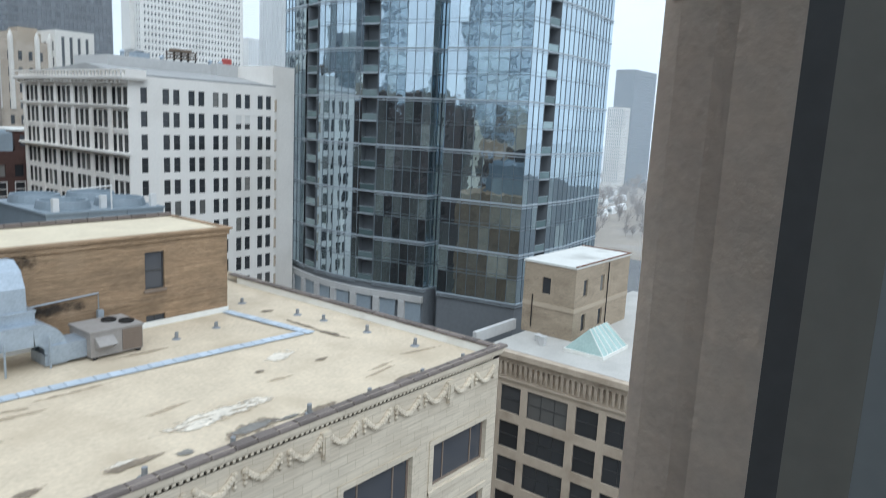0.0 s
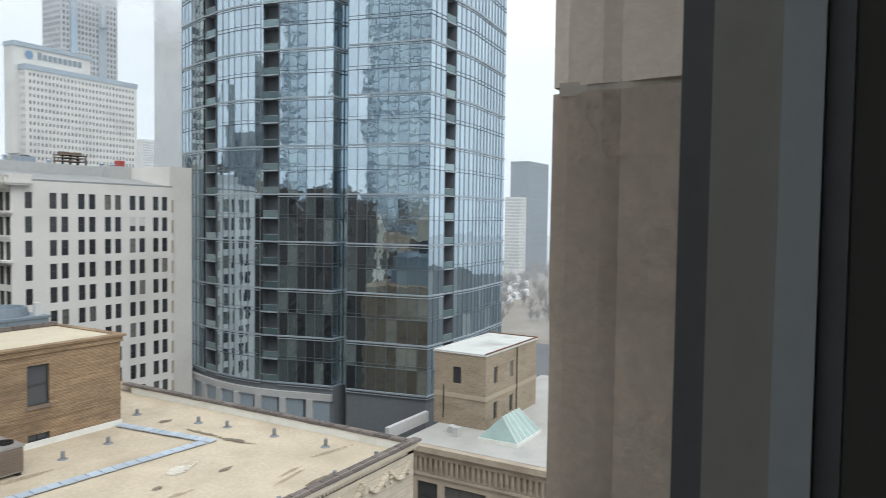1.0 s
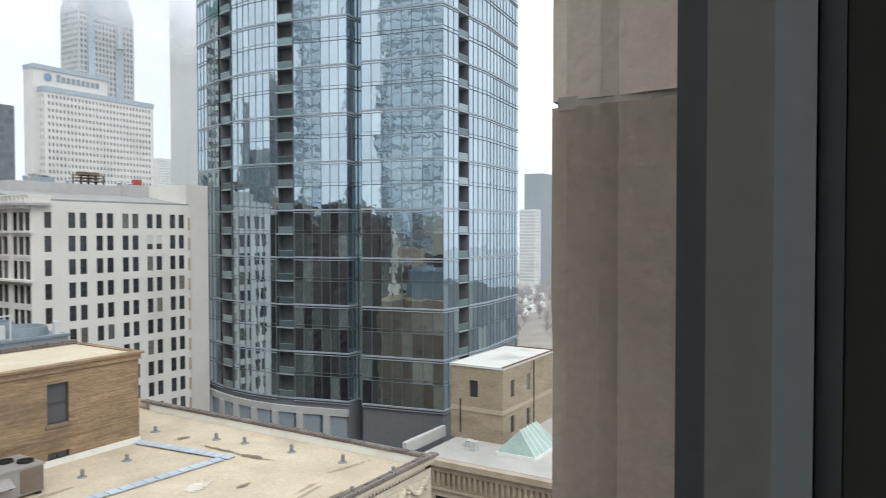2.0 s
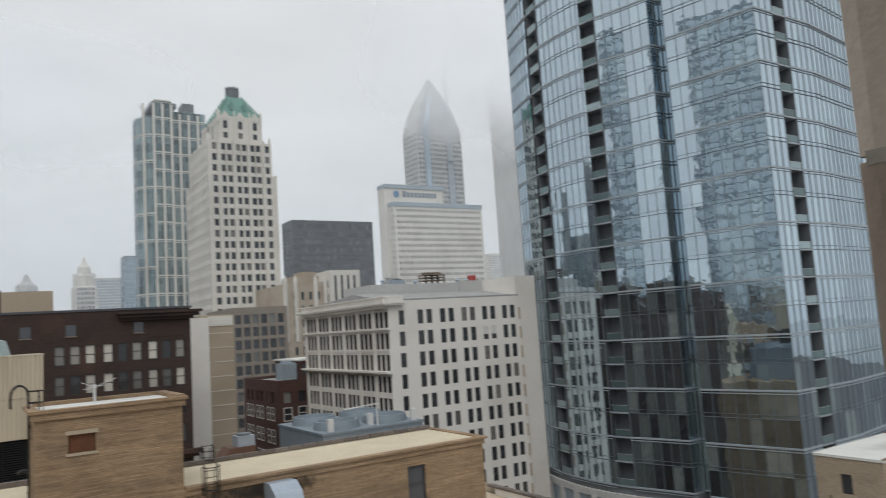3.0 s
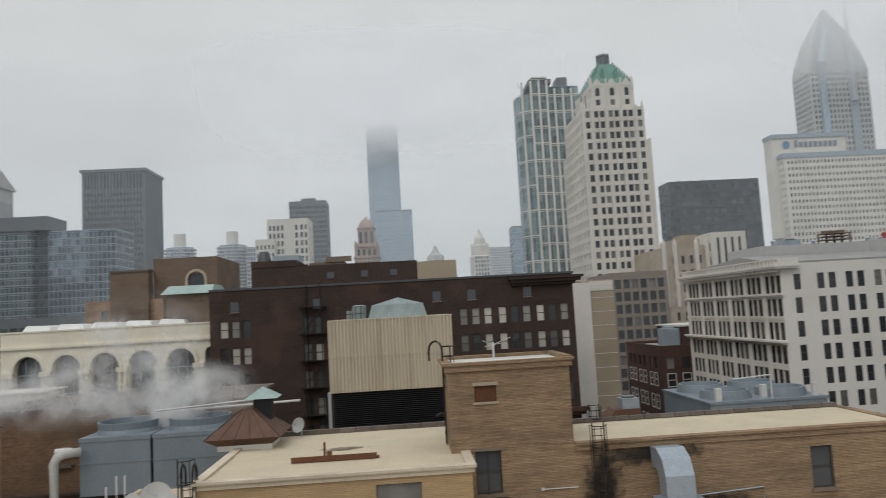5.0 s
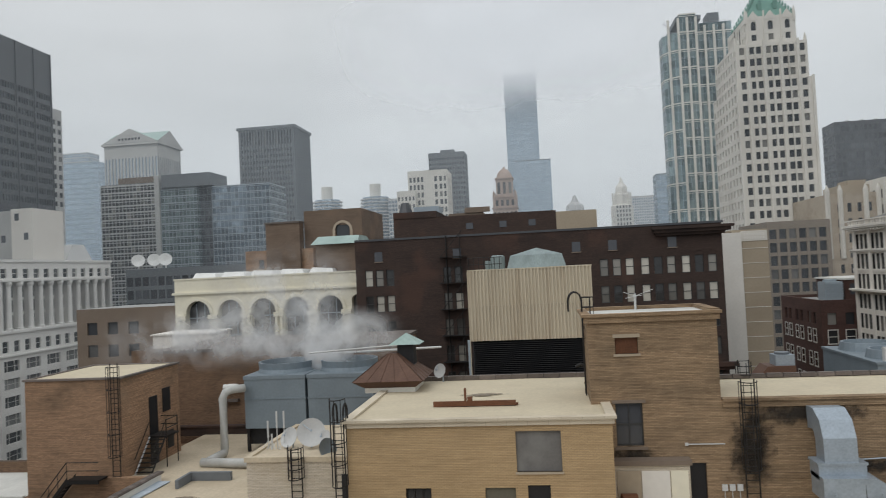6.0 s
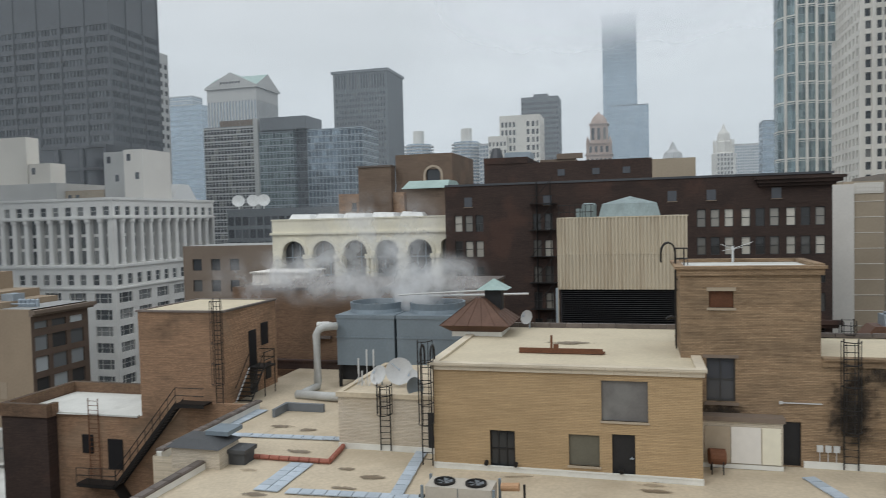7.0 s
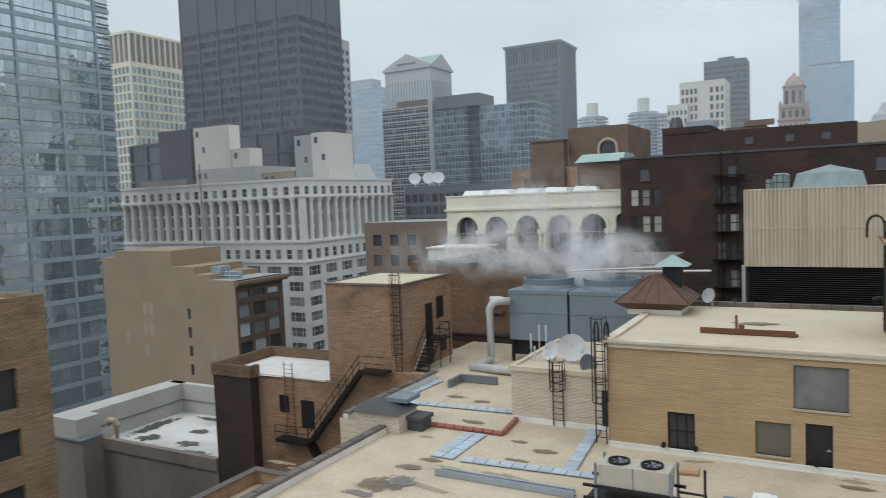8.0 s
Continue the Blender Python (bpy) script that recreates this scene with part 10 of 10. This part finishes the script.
# ---------------------------------------------------------------- low cloud, added haze sheets and steam
def vapour(name, density, alpha_top, scale, colour=(0.9, 0.91, 0.92), fade=None, lo=0.4, hi=0.62, glow=0.0, stretch=(1, 1, 1)):
    """Thin vapour: mostly clear, scattering daylight where it is thick. fade: (centre, radii) of the bank."""
    m = bpy.data.materials.new(name)
    m.use_nodes = True
    n, l = m.node_tree.nodes, m.node_tree.links
    n.clear()
    out = n.new("ShaderNodeOutputMaterial")
    mix = n.new("ShaderNodeMixShader")
    clear = n.new("ShaderNodeBsdfTransparent")
    dif, trn, two = n.new("ShaderNodeBsdfDiffuse"), n.new("ShaderNodeBsdfTranslucent"), n.new("ShaderNodeMixShader")
    dif.inputs["Color"].default_value = (*colour, 1)
    trn.inputs["Color"].default_value = (*colour, 1)
    l.new(dif.outputs[0], two.inputs[1])
    l.new(trn.outputs[0], two.inputs[2])
    co = n.new("ShaderNodeTexCoord")
    mp = n.new("ShaderNodeMapping")
    mp.inputs["Scale"].default_value = stretch
    l.new(co.outputs["Object"], mp.inputs[0])
    ns = n.new("ShaderNodeTexNoise")
    ns.inputs["Scale"].default_value, ns.inputs["Detail"].default_value = 1.0 / scale, 4
    l.new(mp.outputs[0], ns.inputs["Vector"])
    rg = n.new("ShaderNodeMapRange")
    rg.interpolation_type = "SMOOTHSTEP"
    rg.inputs["From Min"].default_value, rg.inputs["From Max"].default_value = lo, hi
    rg.inputs["To Min"].default_value, rg.inputs["To Max"].default_value = density, alpha_top
    l.new(ns.outputs["Fac"], rg.inputs["Value"])
    fac = rg.outputs[0]
    if fade:
        ctr, rad = fade
        sb = n.new("ShaderNodeVectorMath")
        sb.operation = "SUBTRACT"
        sb.inputs[1].default_value = ctr
        l.new(co.outputs["Object"], sb.inputs[0])
        dv = n.new("ShaderNodeVectorMath")
        dv.operation = "DIVIDE"
        dv.inputs[1].default_value = rad
        l.new(sb.outputs[0], dv.inputs[0])
        ln = n.new("ShaderNodeVectorMath")
        ln.operation = "LENGTH"
        l.new(dv.outputs[0], ln.inputs[0])
        fr = n.new("ShaderNodeMapRange")
        fr.interpolation_type = "SMOOTHSTEP"
        fr.inputs["From Min"].default_value, fr.inputs["From Max"].default_value = 1.0, 0.25
        l.new(ln.outputs["Value"], fr.inputs["Value"])
        ml = n.new("ShaderNodeMath")
        ml.operation = "MULTIPLY"
        l.new(fac, ml.inputs[0])
        l.new(fr.outputs[0], ml.inputs[1])
        fac = ml.outputs[0]
    l.new(fac, mix.inputs[0])
    l.new(clear.outputs[0], mix.inputs[1])
    l.new(two.outputs[0], mix.inputs[2])
    l.new(mix.outputs[0], out.inputs[0])
    return m


def cloud_bank(x0, x1, y0, y1, z0, z1, label, seed):
    """One sloping skirt of cloud, thickening upwards."""
    t = thing("low_cloud", (x0 + x1) / 2, (y0 + y1) / 2, z0, label, "cloud", "low cloud banks", kind="stuff")
    q = Mesh()
    n = 40
    for i in range(n):
        for k in range(n):
            f = []
            for a_, b_ in ((i, k), (i + 1, k), (i + 1, k + 1), (i, k + 1)):
                s = b_ / n
                x = x0 + (x1 - x0) * a_ / n
                y = y1 + (y0 - y1) * s
                f.append((x, y + 3 * noise.noise((x / 30, s * 4, seed)), z0 + (z1 - z0) * s))
            q.face(f)
    part("cloud_skirt", q, cloud_mat(x0, x1, z0, z1), t, smooth=True, kind="stuff")


def cloud_mat(x0, x1, z0, z1):
    m = bpy.data.materials.new("cloud_vapour")
    m.use_nodes = True
    n, l = m.node_tree.nodes, m.node_tree.links
    n.clear()
    out = n.new("ShaderNodeOutputMaterial")
    mix, two = n.new("ShaderNodeMixShader"), n.new("ShaderNodeMixShader")
    clear, dif, trn = n.new("ShaderNodeBsdfTransparent"), n.new("ShaderNodeBsdfDiffuse"), n.new("ShaderNodeBsdfTranslucent")
    dif.inputs["Color"].default_value = (0.97, 0.98, 1.0, 1)
    trn.inputs["Color"].default_value = (0.97, 0.98, 1.0, 1)
    two.inputs[0].default_value = 0.88
    l.new(dif.outputs[0], two.inputs[1])
    l.new(trn.outputs[0], two.inputs[2])
    co = n.new("ShaderNodeTexCoord")
    sp = n.new("ShaderNodeSeparateXYZ")
    l.new(co.outputs["Object"], sp.inputs[0])
    ns = n.new("ShaderNodeTexNoise")
    ns.inputs["Scale"].default_value, ns.inputs["Detail"].default_value = 0.025, 2
    l.new(co.outputs["Object"], ns.inputs["Vector"])
    ad = n.new("ShaderNodeMath")
    ad.operation = "MULTIPLY_ADD"
    ad.inputs[1].default_value = 22.0
    l.new(ns.outputs["Fac"], ad.inputs[0])
    l.new(sp.outputs["Z"], ad.inputs[2])
    rz = n.new("ShaderNodeMapRange")
    rz.interpolation_type = "SMOOTHSTEP"
    rz.inputs["From Min"].default_value, rz.inputs["From Max"].default_value = z0 + 12, z0 + 12 + (z1 - z0) * 0.48
    l.new(ad.outputs[0], rz.inputs["Value"])
    fac = rz.outputs[0]
    rt_ = n.new("ShaderNodeMapRange")
    rt_.interpolation_type = "SMOOTHSTEP"
    rt_.inputs["From Min"].default_value, rt_.inputs["From Max"].default_value = z1, z0 + (z1 - z0) * 0.72
    l.new(sp.outputs["Z"], rt_.inputs["Value"])
    mu = n.new("ShaderNodeMath")
    mu.operation = "MULTIPLY"
    l.new(fac, mu.inputs[0])
    l.new(rt_.outputs[0], mu.inputs[1])
    fac = mu.outputs[0]
    for a, b in ((x0, x0 + (x1 - x0) * 0.44), (x1, x1 - (x1 - x0) * 0.44)):
        rx = n.new("ShaderNodeMapRange")
        rx.interpolation_type = "SMOOTHSTEP"
        rx.inputs["From Min"].default_value, rx.inputs["From Max"].default_value = a, b
        l.new(sp.outputs["X"], rx.inputs["Value"])
        mu = n.new("ShaderNodeMath")
        mu.operation = "MULTIPLY"
        l.new(fac, mu.inputs[0])
        l.new(rx.outputs[0], mu.inputs[1])
        fac = mu.outputs[0]
    l.new(fac, mix.inputs[0])
    l.new(clear.outputs[0], mix.inputs[1])
    l.new(two.outputs[0], mix.inputs[2])
    l.new(mix.outputs[0], out.inputs[0])
    return m


cloud_bank(-260, 240, 632, 756, 203, 340, "pale cloud hiding the top of a far glass tower", 1.0)
cloud_bank(150, 680, 378, 500, 189, 318, "pale cloud swallowing the tops of the tall towers", 5.0)


def mist(radius, amount):
    """An added translucent sheet, bent round the roofs, that imitates distance haze and clears upwards."""
    m = bpy.data.materials.new("distance_haze")
    m.use_nodes = True
    n, l = m.node_tree.nodes, m.node_tree.links
    n.clear()
    out = n.new("ShaderNodeOutputMaterial")
    mix, two = n.new("ShaderNodeMixShader"), n.new("ShaderNodeMixShader")
    clear, dif, trn = n.new("ShaderNodeBsdfTransparent"), n.new("ShaderNodeBsdfDiffuse"), n.new("ShaderNodeBsdfTranslucent")
    # the bluish tint of far haze is put into the sheet's colour
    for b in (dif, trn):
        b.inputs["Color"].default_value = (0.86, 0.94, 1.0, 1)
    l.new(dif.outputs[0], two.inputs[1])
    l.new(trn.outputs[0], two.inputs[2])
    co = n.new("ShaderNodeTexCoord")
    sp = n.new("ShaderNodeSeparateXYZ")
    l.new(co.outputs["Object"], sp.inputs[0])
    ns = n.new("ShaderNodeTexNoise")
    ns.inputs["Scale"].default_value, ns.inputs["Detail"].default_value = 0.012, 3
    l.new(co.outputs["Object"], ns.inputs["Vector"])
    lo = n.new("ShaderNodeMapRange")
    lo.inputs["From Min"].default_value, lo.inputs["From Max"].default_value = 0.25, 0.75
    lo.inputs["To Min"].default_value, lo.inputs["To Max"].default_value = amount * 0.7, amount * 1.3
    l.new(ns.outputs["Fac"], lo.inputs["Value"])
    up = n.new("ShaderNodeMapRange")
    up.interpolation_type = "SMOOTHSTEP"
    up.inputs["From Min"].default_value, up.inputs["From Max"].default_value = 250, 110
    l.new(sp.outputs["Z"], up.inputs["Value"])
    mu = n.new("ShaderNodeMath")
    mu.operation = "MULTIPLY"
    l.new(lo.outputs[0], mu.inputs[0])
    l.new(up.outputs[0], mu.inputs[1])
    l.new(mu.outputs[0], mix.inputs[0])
    l.new(clear.outputs[0], mix.inputs[1])
    l.new(two.outputs[0], mix.inputs[2])
    l.new(mix.outputs[0], out.inputs[0])
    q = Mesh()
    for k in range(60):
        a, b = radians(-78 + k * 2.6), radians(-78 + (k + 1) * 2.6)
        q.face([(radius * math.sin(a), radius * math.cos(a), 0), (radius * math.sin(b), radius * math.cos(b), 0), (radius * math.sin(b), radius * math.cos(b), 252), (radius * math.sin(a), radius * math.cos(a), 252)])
    solo("mist_sheet", q, m, "bluish translucent sheet added for distance haze over the city", "mist", "sheets of mist", kind="stuff", smooth=True)


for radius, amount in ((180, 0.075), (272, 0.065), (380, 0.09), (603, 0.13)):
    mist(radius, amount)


def steam():
    t = thing("steam_plume", -19, 52, 56, "thin white steam drifting off the cooling towers", "steam", kind="stuff")
    for i, (cx, cy, cz, rx, rz, al) in enumerate(((-16, 50.5, 57.3, 6.0, 3.0, 0.5), (-20.5, 52.5, 58.0, 7.0, 3.4, 0.5), (-25, 54.2, 57.6, 8.0, 3.2, 0.42), (-30, 54.4, 57.2, 8.0, 3.0, 0.3), (-20, 54, 61.0, 7.0, 4.4, 0.34), (-13.5, 51.5, 57.4, 4.0, 2.4, 0.4))):
        q = Mesh()
        n = 18
        for ix in range(n):
            for iz in range(n):
                f = []
                for a_, b_ in ((ix, iz), (ix + 1, iz), (ix + 1, iz + 1), (ix, iz + 1)):
                    x, z = cx - rx + 2 * rx * a_ / n, cz - rz + 2 * rz * b_ / n
                    f.append((x, cy + 0.9 * noise.noise((x / 2.5, z / 2.5, i * 5)), z))
                q.face(f)
        v = vapour("steam_vapour", 0.0, al * 1.7, 2.6, fade=((cx, cy, cz), (rx, 6, rz)), lo=0.33, hi=0.7)
        part("steam_veil", q, v, t, smooth=True, kind="stuff")


steam()

M_WETROOF = mark_mat("dark_wet_membrane", (0.085, 0.08, 0.075), 0.35, 0.9)
for i, (x, y, rx, ry, tn) in enumerate(((-58.6, 46.5, 1.1, 4.0, 0.0), (-56.2, 44.0, 1.8, 1.2, 0.5), (-53.0, 47.0, 1.6, 0.7, 0.4), (-51.6, 44.2, 1.7, 0.8, 0.2), (-48.5, 42.6, 2.6, 0.8, 0.05), (-54.5, 50.3, 3.0, 0.5, 0.0), (-48.3, 46.0, 1.2, 0.4, 0.3), (-46.0, 44.5, 1.0, 0.5, 0.2))):
    blot("roof_stain", "dark wet patch on a white sunken roof", x, y, rx, ry, M_WETROOF, 41.05 + 0.004 * i, 80 + i, tn)
